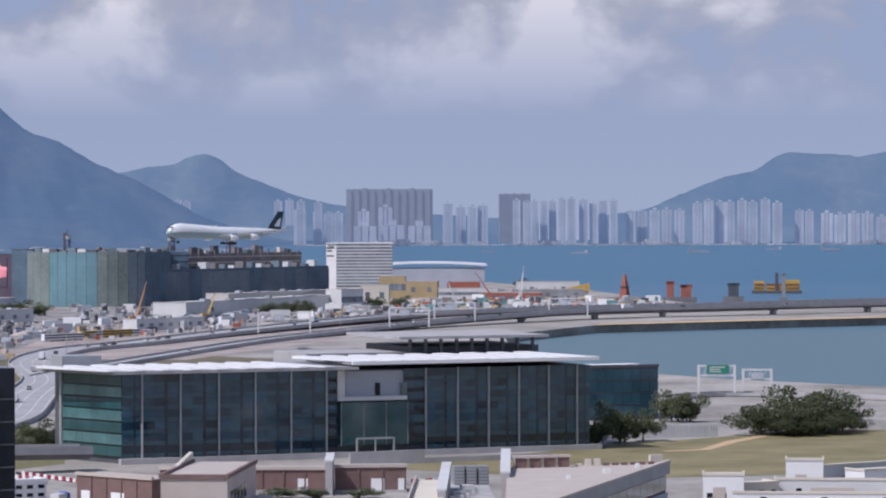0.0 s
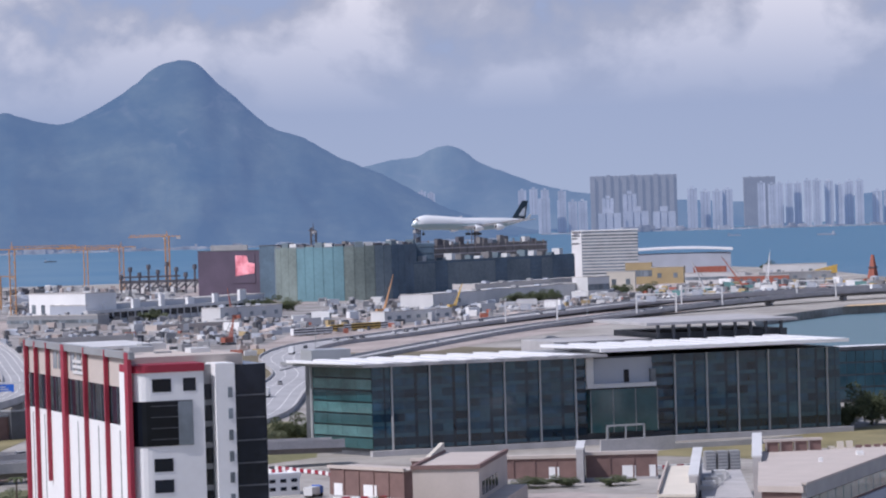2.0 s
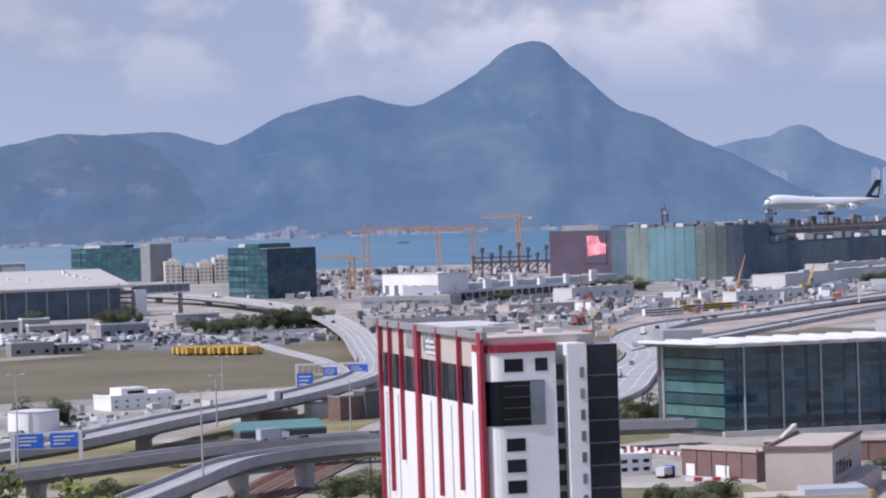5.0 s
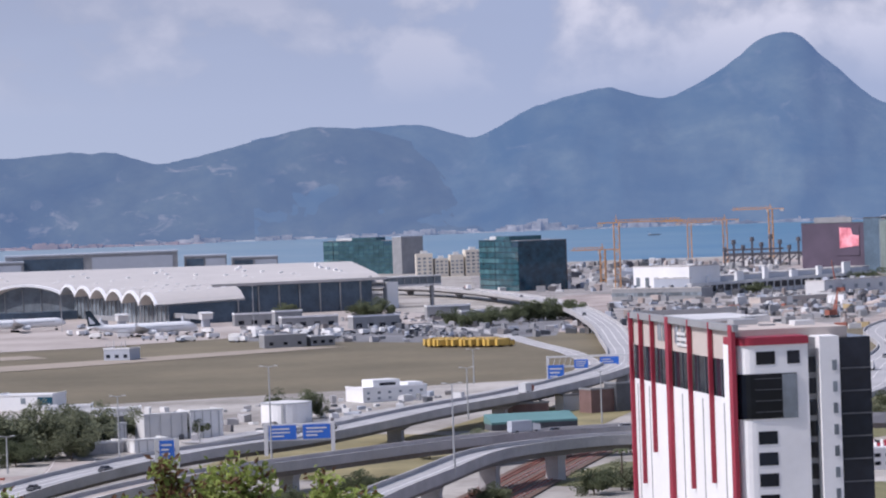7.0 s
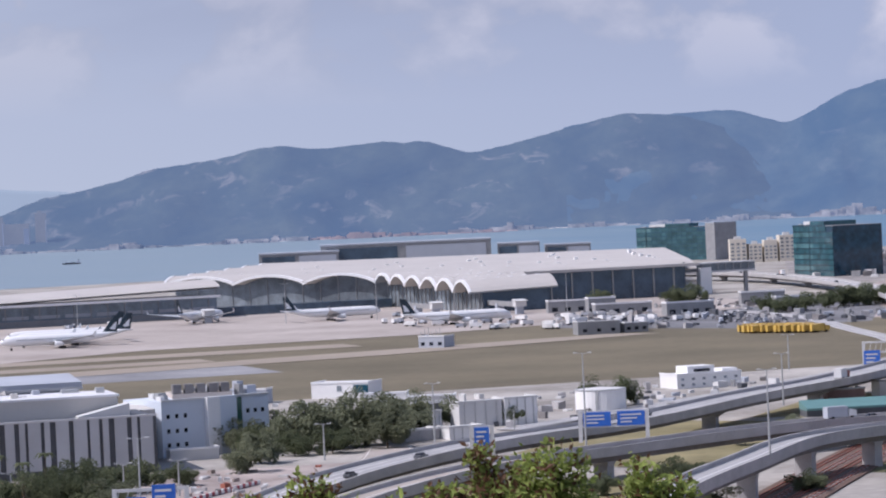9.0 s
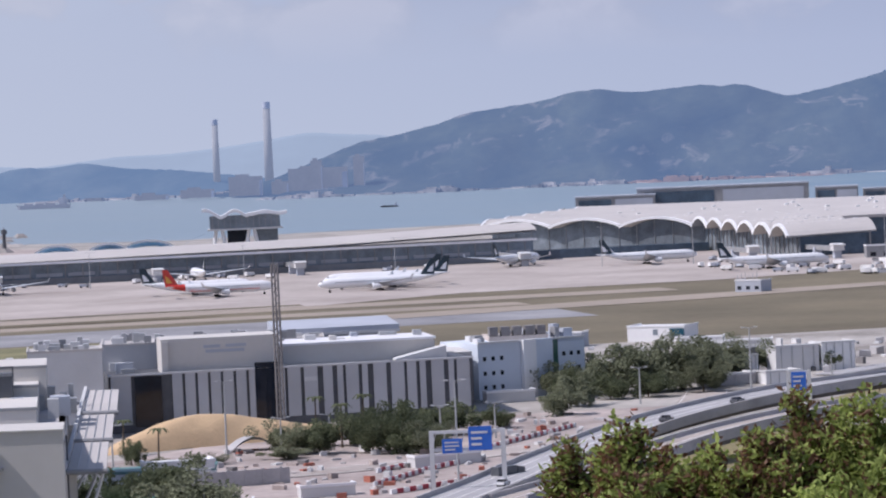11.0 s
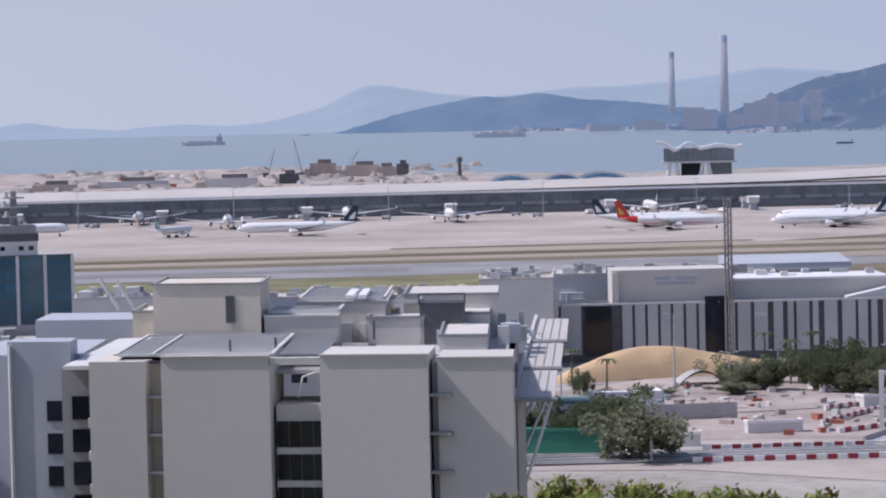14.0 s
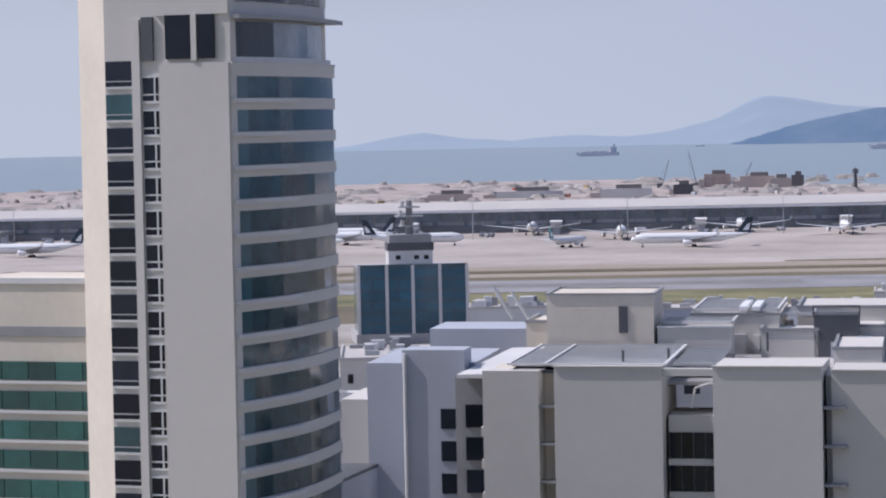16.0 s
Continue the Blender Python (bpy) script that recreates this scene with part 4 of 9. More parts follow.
def jet_bridge(u, n0, n1, label="white passenger boarding bridge on steel legs"):
    x, y = rw(u, n0)
    t = thing("boarding_bridge", label, "boarding bridge", (x, y), EAST, "boarding bridges")
    L = n1 - n0
    part("tunnel", box(-1.6, 1.6, 0, L, 4.6, 7.4), "midgrey", t)
    part("cab", Shape().box(-3.4, 3.4, -4, 2, 4.8, 8.2), "offwhite", t)
    part("cab_hood", Shape().prism([(-3.8, -6), (3.8, -6), (3.8, 2.4), (-3.8, 2.4)], 8.2, [8.4, 8.4, 9.2, 9.2]), "offwhite", t)
    for k in (0.0, 0.55):
        part("leg", box(-2.2, 2.2, L * k - 2, L * k + 2, 0, 6.0), "bluegrey", t)
    part("stair", Shape().prism([(2, 0), (3.2, 0), (3.2, 6), (2, 6)], 0, [0.4, 0.4, 5, 5]), "midgrey", t)


for u in (-520, -430, -335, -255, -165, -75, 15, 105, 205, 295):
    jet_bridge(u + 10, 2030, 2090)
for u, n in ((440, 1985), (560, 1890), (600, 1850)):
    jet_bridge(u, n, n + 70)

# sky bridge lounge: a high glazed gate with a wavy roof on splayed legs
lounge, L = along("sky_bridge", "high glazed bridge hall with wavy white roof on splayed white legs", "bridge hall", (-965, 2468), (-908, 2490))
wave = [(x, 33.5 + 2.6 * math.cos(x * 0.26 + 0.4) * (1 if x < 34 else 0.35) + (1.2 if x < 8 else 0)) for x in np.linspace(-4, L + 4, 30)]
part("roof", Shape().sheet([[(x, -3, z) for x, z in wave], [(x, 32, z) for x, z in wave]]).sheet([[(x, -3, z - 2.6) for x, z in wave], [(x, 32, z - 1.5) for x, z in wave]]).sheet([[(x, -3, z) for x, z in wave], [(x, -3, z - 2.6) for x, z in wave]]), "roofwhite", lounge, smooth=False)
part("hall", box(2, L - 2, 0, 28, 20.5, 31.0), "glassgrey", lounge)
part("floor_deck", box(0, L, -1, 29, 19.0, 20.5), "offwhite", lounge)
for x in steps(2, L - 2, 12):
    part("mullion", box(x - 0.25, x + 0.25, -0.5, 0, 20.5, 31.5), "midgrey", lounge)
for x0, x1 in ((7, 4), (12, 15), (L * 0.55, L * 0.5), (L * 0.62, L * 0.68)):
    part("leg", Shape().rod((x0, 6, 19), (x1, 6, 0), 1.5, 2.0), "roofwhite", lounge)
part("core", box(16, 33, 6, 22, 0, 19), "glassblack", lounge)
part("core", box(L - 22, L - 4, 6, 22, 0, 19), "glassgrey", lounge)
part("ramp_cover", Shape().sheet([[(-25 + 2.5 * j, y, 4 + 13 * (j / 9) ** 0.7) for j in range(10)] for y in (2, 20)]), "glassgrey", lounge, smooth=True)
for az, d, w in ((23.1, 2560, 40), (22.4, 2600, 52), (24.0, 2560, 44)):
    x, y, _ = polar(az, d)
    t = thing("domed_hall", "low domed glass hall beyond the concourse", "hall", (x, y), az, "domed halls")
    part("shell", Shape().sheet([[(w * 0.5 * math.cos(math.pi * (1 - j / 14)), y2, 15 * math.sin(math.pi * j / 14) * (1 if y2 else 0.7)) for j in range(15)] for y2 in (0, 14, 28)]), "glassdark", t, smooth=True)
    part("rim", Shape().sheet([[(w * 0.52 * math.cos(math.pi * (1 - j / 14)), -0.6, 15.8 * k * math.sin(math.pi * j / 14)) for j in range(15)] for k in (1.0, 0.88)]), "roofwhite", t)

# dark halls on the far side of the terminal
for a, c, h, d in (((-705, 2655), (-640, 2672), 31, 40), ((-660, 2690), (-519, 2725), 35.5, 50), ((-515, 2735), (-480, 2742), 30.5, 40), ((-478, 2760), (-440, 2768), 27.5, 30)):
    t, L = along("far_hall", "dark flat-roofed hall behind the terminal", "hall", a, c, "halls behind the terminal")
    part("body", box(0, L, 0, d, 0, h), "midgrey", t)
    part("front_panel", box(L * 0.04, L * 0.45, -0.4, 0, h * 0.35, h * 0.93), "glasshall", t)
    part("front_panel", box(L * 0.5, L * 0.97, -0.4, 0, h * 0.35, h * 0.93), "bluegrey", t)
    part("parapet", box(-0.5, L + 0.5, -0.6, d, h, h + 1.2), "bluegrey", t)


# ---- glazed and rendered blocks ----
PANES = {}


def PANE(w, h, m):
    if (w, h, m) not in PANES:
        PANES[w, h, m] = box(-w / 2, w / 2, -0.12, 0, 0, h).mesh("pane", M[m])
    return PANES[w, h, m]


def glazed_block(name, label, a, c, depth, h, nx, nz, pane, frame="midgrey", base=0.0, side=True, roof="roofgrey", category="building", plant=True, z=0.0):
    t, L = along(name, label, category, a, c, z=z)
    part("body", box(0.1, L - 0.1, 0.1, depth, 0, h), frame, t)
    w, hh = L / nx, (h - base) / nz
    panes(t, "pane", pane, steps(0, L, nx), [base + hh * k + 0.12 for k in range(nz)], w * 0.93, hh * 0.86)
    if side:
        ny = max(1, round(depth / w))
        sgn = -1 if t.matrix_world.translation.x + L / 2 > 0 else 1
        panes(t, "side_pane", pane, steps(0, depth, ny), [base + hh * k + 0.12 for k in range(nz)], depth / ny * 0.93, hh * 0.86, y=0.0 if sgn < 0 else L, side=sgn)
    part("parapet", box(-0.2, L + 0.2, -0.2, 0.3, h, h + 1.0), frame, t)
    part("roof", box(0, L, 0.3, depth, h, h + 0.3), roof, t)
    if plant:
        part("plant_room", box(L * 0.25, L * 0.6, depth * 0.25, depth * 0.6, h + 0.3, h + 4.5), "bluegrey", t)
        part("plant_room", box(L * 0.65, L * 0.85, depth * 0.3, depth * 0.5, h + 0.3, h + 3), "offwhite", t)
    return t, L


def green_office(label, a, c, depth, h, nx, nz, share):
    """A glass block whose first bays get paler glass to paint in the light on them, with a set-back storey and roof
    plant.
    """
    t, L = along("office_block", label, "building", a, c)
    part("body", box(0.1, L - 0.1, 0.1, depth, 0, h), "glassdark", t)
    w, hh = L / nx, h / nz
    for i, x in enumerate(steps(0, L, nx)):
        drop = 1 if i >= nx - 2 else 0
        for k in range(nz - drop):
            # every other row of the first bays is paler, painting light caught there
            m = ("glasslit" if k % 2 else "glassgreen") if i < nx * share else "glassgreen"
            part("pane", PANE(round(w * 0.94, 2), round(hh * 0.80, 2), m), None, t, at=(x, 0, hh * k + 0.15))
        if i == int(nx * share):
            part("corner_fin", box(x - w / 2 - 0.25, x - w / 2 + 0.25, -0.4, 0, 0, h), "glassinner", t)
    for k in range(nz):
        part("floor_edge", box(0, L, -0.22, 0, hh * k + hh * 0.86, hh * k + hh * 0.95), "glassspan", t)
    part("parapet", box(-0.2, L * 0.82, -0.2, 0.4, h, h + 0.9), "glassspan", t)
    part("upper_storey", box(L * 0.40, L * 0.74, 1.5, depth * 0.7, h, h + 3.6), "glassgreen", t)
    part("roof", box(0, L, 0.4, depth, h, h + 0.3), "midgrey", t)
    part("plant_room", box(L * 0.16, L * 0.40, 4, depth * 0.5, h + 0.3, h + 3.4), "offwhite", t)
    for k in range(4):
        part("roof_unit", box(L * (0.05 + 0.2 * k), L * (0.12 + 0.2 * k), 3, 6, h + 0.3, h + 1.6), "steel", t)


green_office("green-glass office block beside the flyover", (-241, 2508), (-205, 2440), 40, 38, 12, 9, 0.42)
green_office("dark green glass office block near the shore", (-467, 3230), (-392, 3200), 30, 33, 14, 8, 0.2)
t, L = along("stair_tower", "grey stair tower of the shore office", "tower", (-391, 3178), (-381, 3170))
part("body", box(0, L, 0, 30, 0, 36), "midgrey", t)
part("cap", box(-0.3, L + 0.3, -0.4, 30, 36, 37), "bluegrey", t)
rnd = random.Random(3)
for i, (a, c, h) in enumerate((((-347, 3000), (-332, 3003), 22), ((-330, 3004), (-318, 3007), 17), ((-316, 3007), (-304, 3010), 20), ((-302, 3010), (-288, 3014), 24), ((-286, 3014), (-276, 3017), 15))):
    t, L = along("cream_block", "weathered cream tower block near the shore", "building", a, c, "cream blocks")
    part("body", box(0, L, 0, 16, 0, h), "cream", t)
    panes(t, "window", "glassgrey", steps(0, L, 3), [3 + 3.4 * k for k in range(int(h / 3.4) - 1)], L / 3 * 0.55, 1.6, depth=0.1)
    part("roof_tank", box(L * 0.3, L * 0.7, 4, 9, h, h + 2.5), "offwhite", t)


# ---- long dark glass office with a louvred roof ----
def glass_office():
    t, L = along("glass_office", "long dark teal glass office with white louvred flat roof", "office building", (51, 926), (193, 960))
    part("core", Shape().prism([(0.6, 0.8), (L - 0.4, 0.8), (L - 0.4, 38), (-9.0, 38), (-9.2, 28)], 0, 25.4), "darkgrey", t)
    part("plinth", Shape().prism([(-1, -2.5), (L + 3, -2.5), (L + 3, 0), (-1, 0)], 0, 1.6), "concrete", t)
    fins = [5.8, 17.2, 28.7, 39.8, 50.7, 61.6, 92.7, 102.9, 112.8, 122.6, 132.3, 141.6]
    edges = [0.0] + fins + [L]
    floors = 7
    fh = 23.6 / floors
    for e0, e1 in zip(edges, edges[1:]):
        k = max(1, round((e1 - e0) / 3.6))
        for i in range(k):
            x = e0 + (e1 - e0) * (i + 0.5) / k
            if 65 < x < 87:
                continue
            for f in range(floors):
                tone = "glassinner" if f == 0 or (f * 3 + i * 5 + int(e0)) % 11 == 0 else "glassspan" if (f * 7 + i * 3 + int(e0)) % 9 == 0 else "glassdark"
                part("pane", PANE(round((e1 - e0) / k * 0.985, 2), round(fh * 0.66, 2), tone), None, t, at=(x, 0, 1.8 + fh * f + fh * 0.335))
        if not 65 < (e0 + e1) / 2 < 87:
            part("inner_column", box(e0 + (e1 - e0) * 0.60, e0 + (e1 - e0) * 0.68, -0.16, -0.125, 1.8, 25.2), "glassinner", t)
            for f in range(floors):
                part("spandrel_pane", PANE(round(e1 - e0 - 0.1, 2), round(fh * 0.32, 2), "glassspan"), None, t, at=((e0 + e1) / 2, 0.03, 1.8 + fh * f + 0.02))
    fin = box(-0.19, 0.19, -0.9, 0, 0, 24.4).mesh("fin", M["steel"])
    for x in fins:
        part("fin", fin, None, t, at=(x, -0.1, 1.2))
    # splayed west end
    a = Vector((-9.7, 28))
    d = -a
    n = d.length
    ang = math.degrees(math.atan2(d.y, d.x))
    for f in range(floors):
        for i in range(4):
            p = a + d * ((i + 0.5) / 4)
            ob = part("pane", PANE(round(n / 4 * 0.985, 2), round(fh * 0.86, 2), "glassfacet" if f % 2 else "glassfacetdark"), None, t, at=(p.x, p.y, 1.8 + fh * f + 0.3))
            ob.rotation_euler = (0, 0, radians(ang))
    part("corner_post", Shape().rod((-10, 28, 0), (-10, 28, 25), 0.5), "steel", t)
    # glazed lobby that stands proud below a roof terrace
    part("lobby_box", box(65.5, 86.5, -2.2, 0.8, 3.5, 16.0), "glassfacetdark", t)
    for x in (65.5, 72.5, 79.5, 86.3):
        part("lobby_mullion", box(x, x + 0.2, -2.35, -2.2, 3.5, 16.0), "midgrey", t)
    part("terrace_wall", box(65.5, 86.0, 0.2, 0.9, 17.5, 25.0), "bluegrey", t, "pale blue-grey terrace wall")
    part("terrace_ledge", box(65.0, 86.5, -1.6, 0.2, 16.4, 17.6), "offwhite", t)
    part("terrace_side", box(65.0, 67.2, -1.0, 0.2, 17.6, 25.3), "offwhite", t)
    part("terrace_door", box(77.0, 78.6, 0.0, 0.2, 17.8, 21.5), "glassblack", t)
    part("terrace_side", box(85.0, 86.6, -1.0, 0.2, 17.6, 21.5), "glassgrey", t)
    part("entrance_frame", Shape().box(70, 82, -3.0, -2.4, 5.2, 5.7).box(70, 70.5, -3, -2.4, 0, 5.7).box(81.5, 82, -3, -2.4, 0, 5.7).box(75.8, 76.2, -3, -2.4, 0, 5.4), "steel", t)
    # roof: two flat wings with bright louvre blades
    part("roof_deck", Shape().prism([(-4, -4.5), (70, -4.5), (70, 36), (-17, 36), (-16, 26)], 25.6, 26.5), "midgrey", t)
    part("roof_deck", Shape().prism([(68, -4.5), (L + 1, -4.5), (L + 1, 36), (68, 36)], 27.0, 27.8), "midgrey", t)
    for k in range(9):
        x = -6 + 8.2 * k
        part("louvre", Shape().prism([(x, -5.3), (x + 3.0, -5.3), (x - 9.0, 26), (x - 12.0, 26)], 26.55, [26.8, 26.8, 27.3, 27.3]), "roofwhite", t)
    for k in range(9):
        x = 70 + 9.0 * k
        part("louvre", Shape().prism([(x, -4.9), (x + 4.6, -4.9), (x - 5, 26), (x - 9.5, 26)], 27.85, [28.1, 28.1, 28.7, 28.7]), "roofwhite", t)
    part("roof_edge", box(-4, 70, -5.2, -4.5, 25.7, 26.5), "concrete", t)
    part("roof_edge", box(68, L + 1, -5.2, -4.5, 27.0, 28.0), "roofwhite", t)
    # raised rear wing with a colonnade
    part("rear_wing", box(104, L + 1, 40, 78, 0, 30), "darkgrey", t)
    part("rear_roof", Shape().box(98, L + 2, 34, 80, 32.6, 33.4), "concrete", t)
    part("rear_terrace", box(70, 103, 40, 70, 0, 28.5), "concrete", t)
    for x in steps(100, L, 9):
        part("rear_column", box(x - 0.4, x + 0.4, 36, 37, 28, 32.6), "darkgrey", t)
    part("service_hut", box(-8, 4, 34, 46, 26.5, 29.5), "steel", t)


glass_office()
glazed_block("annex", "low dark glass annex with pale roof edge", (219, 1093), (245, 1098), 24, 18, 8, 4, "glassspan", "darkgrey", base=1, side=False, roof="roofwhite", plant=False)


# ---- white and red tower ----
def red_tower():
    a, c = Vector((-28.5, 571)), Vector((-9, 500))
    t, L = along("warehouse_tower", "white tower with red fins, dark glass band and rounded corner", "building", a, c)
    top = 49.0
    # outline in the tower's own axes: x along the finned wall, y away from it
    back = 19.0
    part("finned_wall", box(0, L - 5.0, 0, back, 0, 37.8), "white", t)
    part("glass_band", box(0.2, L - 5.0, 0.25, back - 0.2, 37.8, 43.8), "glassblack", t, "dark glass band")
    part("upper_wall", box(0, L - 5.0, 0.1, back, 43.8, top - 0.6), "beige", t)
    part("parapet", Shape().box(-0.5, L + 0.3, -0.6, 0.3, top - 0.6, top + 0.5).box(-0.5, 0.4, -0.6, back, top - 0.6, top + 0.5), "midgrey", t)
    for i in range(1, 14):
        x = L * i / 14
        part("glass_bar", box(x - 0.12, x + 0.12, 0.1, 0.26, 37.8, 43.8), "darkgrey", t)
    for k, w, z0 in ((0.012, 0.45, 0), (0.115, 0.32, 20), (0.235, 0.32, 26), (0.40, 1.1, 0), (0.60, 0.34, 22), (0.79, 0.34, 24), (0.98, 1.1, 0)):
        part("red_fin", box(L * k - w, L * k + w, -0.7, -0.05, z0, top + 0.4), "red", t, "red cladding fin")
    for k in (0.29, 0.34, 0.46, 0.52):
        part("roof_opening", box(L * k - 1.3, L * k + 1.3, -0.02, 0.12, 45.2, 48.2), "glassgrey", t)
    for j in range(3):
        part("sign_bar", box(L * 0.47, L * (0.55 + 0.02 * j), -0.12, -0.02, 46.6 - 0.9 * j, 47.1 - 0.9 * j), "offwhite", t)
    for x in (L * 0.05, L * 0.17, L * 0.5, L * 0.69, L * 0.88):
        part("drain_strip", box(x - 0.25, x + 0.25, -0.06, 0.0, 0, 37), "midgrey", t)
    # the wall that faces the hill
    f, L2 = along("tower_front_axes", "", "", (-8.9, 499.9), (10.6, 505.2))
    inv = f.matrix_world.copy()
    bpy.data.objects.remove(f)

    def front(name, shape, m, label="", smooth=False):
        me = shape.mesh(name, M[m], smooth)
        me.transform(t.matrix_world.inverted() @ inv)
        ob = new(name, me)
        ob.parent = t
        return tagged(ob, label) if label else ob

    W = 11.1
    R = 2.6
    arc = [(R - R * math.cos(radians(90 * i / 6)), R - R * math.sin(radians(90 * i / 6))) for i in range(7)]
    outline = arc + [(W, 0), (W, 9), (0, 9)]
    front("front_wall", Shape().prism(outline, 0, 46.2), "white")
    front("red_coping", Shape().prism([(x * 1.02 - 0.15, y - 0.25) for x, y in arc] + [(W + 0.1, -0.25), (W + 0.1, 8.8), (0, 8.8)], 46.2, 47.4), "red", "red roof coping")
    band = [(R - (R + 0.15) * math.cos(radians(90 * i / 6)), R - (R + 0.15) * math.sin(radians(90 * i / 6))) for i in range(7)]
    front("corner_glass", Shape().prism(band + [(W * 0.83, -0.15), (W * 0.83, 2.75), (0, 2.75)], 34.9, 41.8), "glassblack", "dark glass corner band")
    for z in (35.9, 37.6, 39.3, 41.0):
        front("glass_bar", box(R, W * 0.83, -0.2, -0.15, z, z + 0.1), "darkgrey")
    front("pale_pane", box(W * 0.62, W * 0.83, -0.24, -0.14, 34.9, 41.7), "glassgrey")
    for i in range(10):
        z = 43.2 - 3.25 * i if i == 0 else 34.2 - 3.25 * i
        front("window", box(2.9, 5.9, -0.06, 0.2, z, z + 2.0), "glassblack")
    front("window", box(7.8, 9.8, -0.06, 0.2, 43.2, 45.2), "glassblack")
    front("grey_slot", box(W, W + 1.8, 2.0, 9, 0, 47.0), "midgrey")
    for i in range(13):
        front("slot_window", box(W + 0.1, W + 1.7, 1.85, 2.0, 44 - 3.3 * i - 2.4, 44 - 3.3 * i), "glassblack")
    front("white_pier", box(W + 1.8, W + 4.9, -0.4, 9, 0, 47.2), "white")
    for i in range(13):
        front("slit_window", box(W + 3.7, W + 4.4, -0.5, -0.3, 43.5 - 3.3 * i - 1.6, 43.5 - 3.3 * i), "glassgrey")
    front("dark_curtain", box(W + 4.9, L2 + 0.9, 0.2, 14, 0, 46.9), "glassblack", "dark mirrored curtain wall")
    for i in range(13):
        front("curtain_bar", box(W + 4.9, L2 + 0.9, 0.05, 0.2, 3.5 * i, 3.5 * i + 0.22), "darkgrey")
    front("roof_slab", Shape().prism([(0.4, 9), (L2 + 0.6, 9), (L2 + 0.6, 66), (0.4, 66)], 0, 46.6), "concrete")
    front("roof_canopy", Shape().box(1, 14, 36, 60, 48.6, 49.1), "offwhite")
    rnd = random.Random(5)
    for i in range(22):
        x, y = rnd.uniform(1, L2 - 4), rnd.uniform(10, 40)
        w, h = rnd.uniform(1, 4), rnd.uniform(0.8, 3)
        front("roof_unit", box(x, x + w, y, y + rnd.uniform(1, 4), 46.6, 46.6 + h), rnd.choice(("offwhite", "midgrey", "darkgrey", "steel")))


red_tower()


# ---- grey campus building in front ----
def grey_campus():
    t, L = along("campus_building", "light grey flat-roofed campus building with dark window bays", "building", (-189, 309), (-143.5, 321))
    ux = Vector((math.cos(t.rotation_euler.z), math.sin(t.rotation_euler.z)))
    T = 43.1
    # cream instead of grey paints sunlight onto this return wall
    part("front_block", box(0.2, 8.5, 2.0, 20, 0, T - 0.6), "cream", t, "return wall in cream as if sunlit")
    part("front_panel", box(0.0, 6.4, -1.0, 2.5, 0, T - 0.5), "greywall", t)
    part("front_panel", box(8.4, 20.6, -1.6, 12, 0, T), "greywall", t)
    part("recess_back", box(20.6, 26.2, 1.4, 12, 0, T - 5.6), "greywall", t)
    for i in range(9):
        z = 35.7 - 3.65 * i
        for k in range(4):
            part("bay_window", box(20.7 + 1.36 * k, 21.96 + 1.36 * k, 1.2, 1.45, z - 2.85, z), "glassblack", t)
        part("bay_sill", box(20.6, 26.2, 1.0, 1.5, z - 3.62, z - 2.9), "greywall", t)
    part("bay_beam", box(20.6, 26.2, -1.2, 0.0, T - 1.0, T - 0.2), "greywall", t)
    part("roof_hoop", Shape().rod((23.0, 2, T - 4.8), (23.5, 2, T - 2.6), 0.12).rod((23.5, 2, T - 2.6), (25.2, 2, T - 2.0), 0.12).rod((25.2, 2, T - 2.0), (25.9, 2, T - 2.3), 0.12), "offwhite", t)
    part("front_panel", box(26.2, 38.2, -1.2, 12, 0, T), "greywall", t)
    part("side_recess", box(38.2, 38.9, 1.2, 12, 0, T - 1.0), "midgrey", t)
    part("front_panel", box(38.9, 47.2, 0.6, 12, 0, T - 0.5), "greywall", t)
    for i in range(8):
        for x0, x1 in ((6.4, 8.4), (38.2, 40.6)):
            part("fin_shelf", box(x0, x1, -0.9, 0.8, 38.5 - 4.2 * i, 38.8 - 4.2 * i), "midgrey", t)
    for x0, x1, y in ((8.4, 20.6, -1.7), (26.2, 38.2, -1.3), (38.9, 47.2, 0.5)):
        part("coping", box(x0 - 0.1, x1 + 0.1, y - 0.1, y + 0.7, T - 0.02 if x0 < 38.5 else T - 0.52, T + 0.14 if x0 < 38.5 else T - 0.36), "greywall", t)
    part("roof", box(0, 47.2, 4, 78, T - 2.4, T - 2.0), "concrete", t)
    # slatted roof terrace
    part("terrace_frame", Shape().box(2.4, 20.6, 0.6, 0.9, T, T + 0.22).box(2.4, 2.7, 0.9, 31, T, T + 0.22).box(20.2, 20.6, 0.9, 31, T, T + 0.22).box(2.4, 20.6, 31, 31.3, T, T + 0.22).box(6.6, 6.9, 0.9, 31, T, T + 0.22), "offwhite", t)
    part("terrace_deck", box(2.6, 20.4, 0.9, 31.5, T - 0.9, T - 0.6), "darkgrey", t)
    # added dark plate imitates the shade under the pergola slats
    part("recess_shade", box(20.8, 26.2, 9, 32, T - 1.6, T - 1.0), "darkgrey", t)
    for i in range(26):
        part("pergola_slat", box(20.8, 26.0, 4 + 1.1 * i, 4.35 + 1.1 * i, T - 0.3, T - 0.1), "steel", t)
    slat = box(-8.8, 8.8, -0.27, 0.27, 0, 0.2).mesh("slat", M["steel"])
    for i in range(30):
        part("slat", slat, None, t, at=(11.5, 1.4 + i * 1.0, T - 0.15))
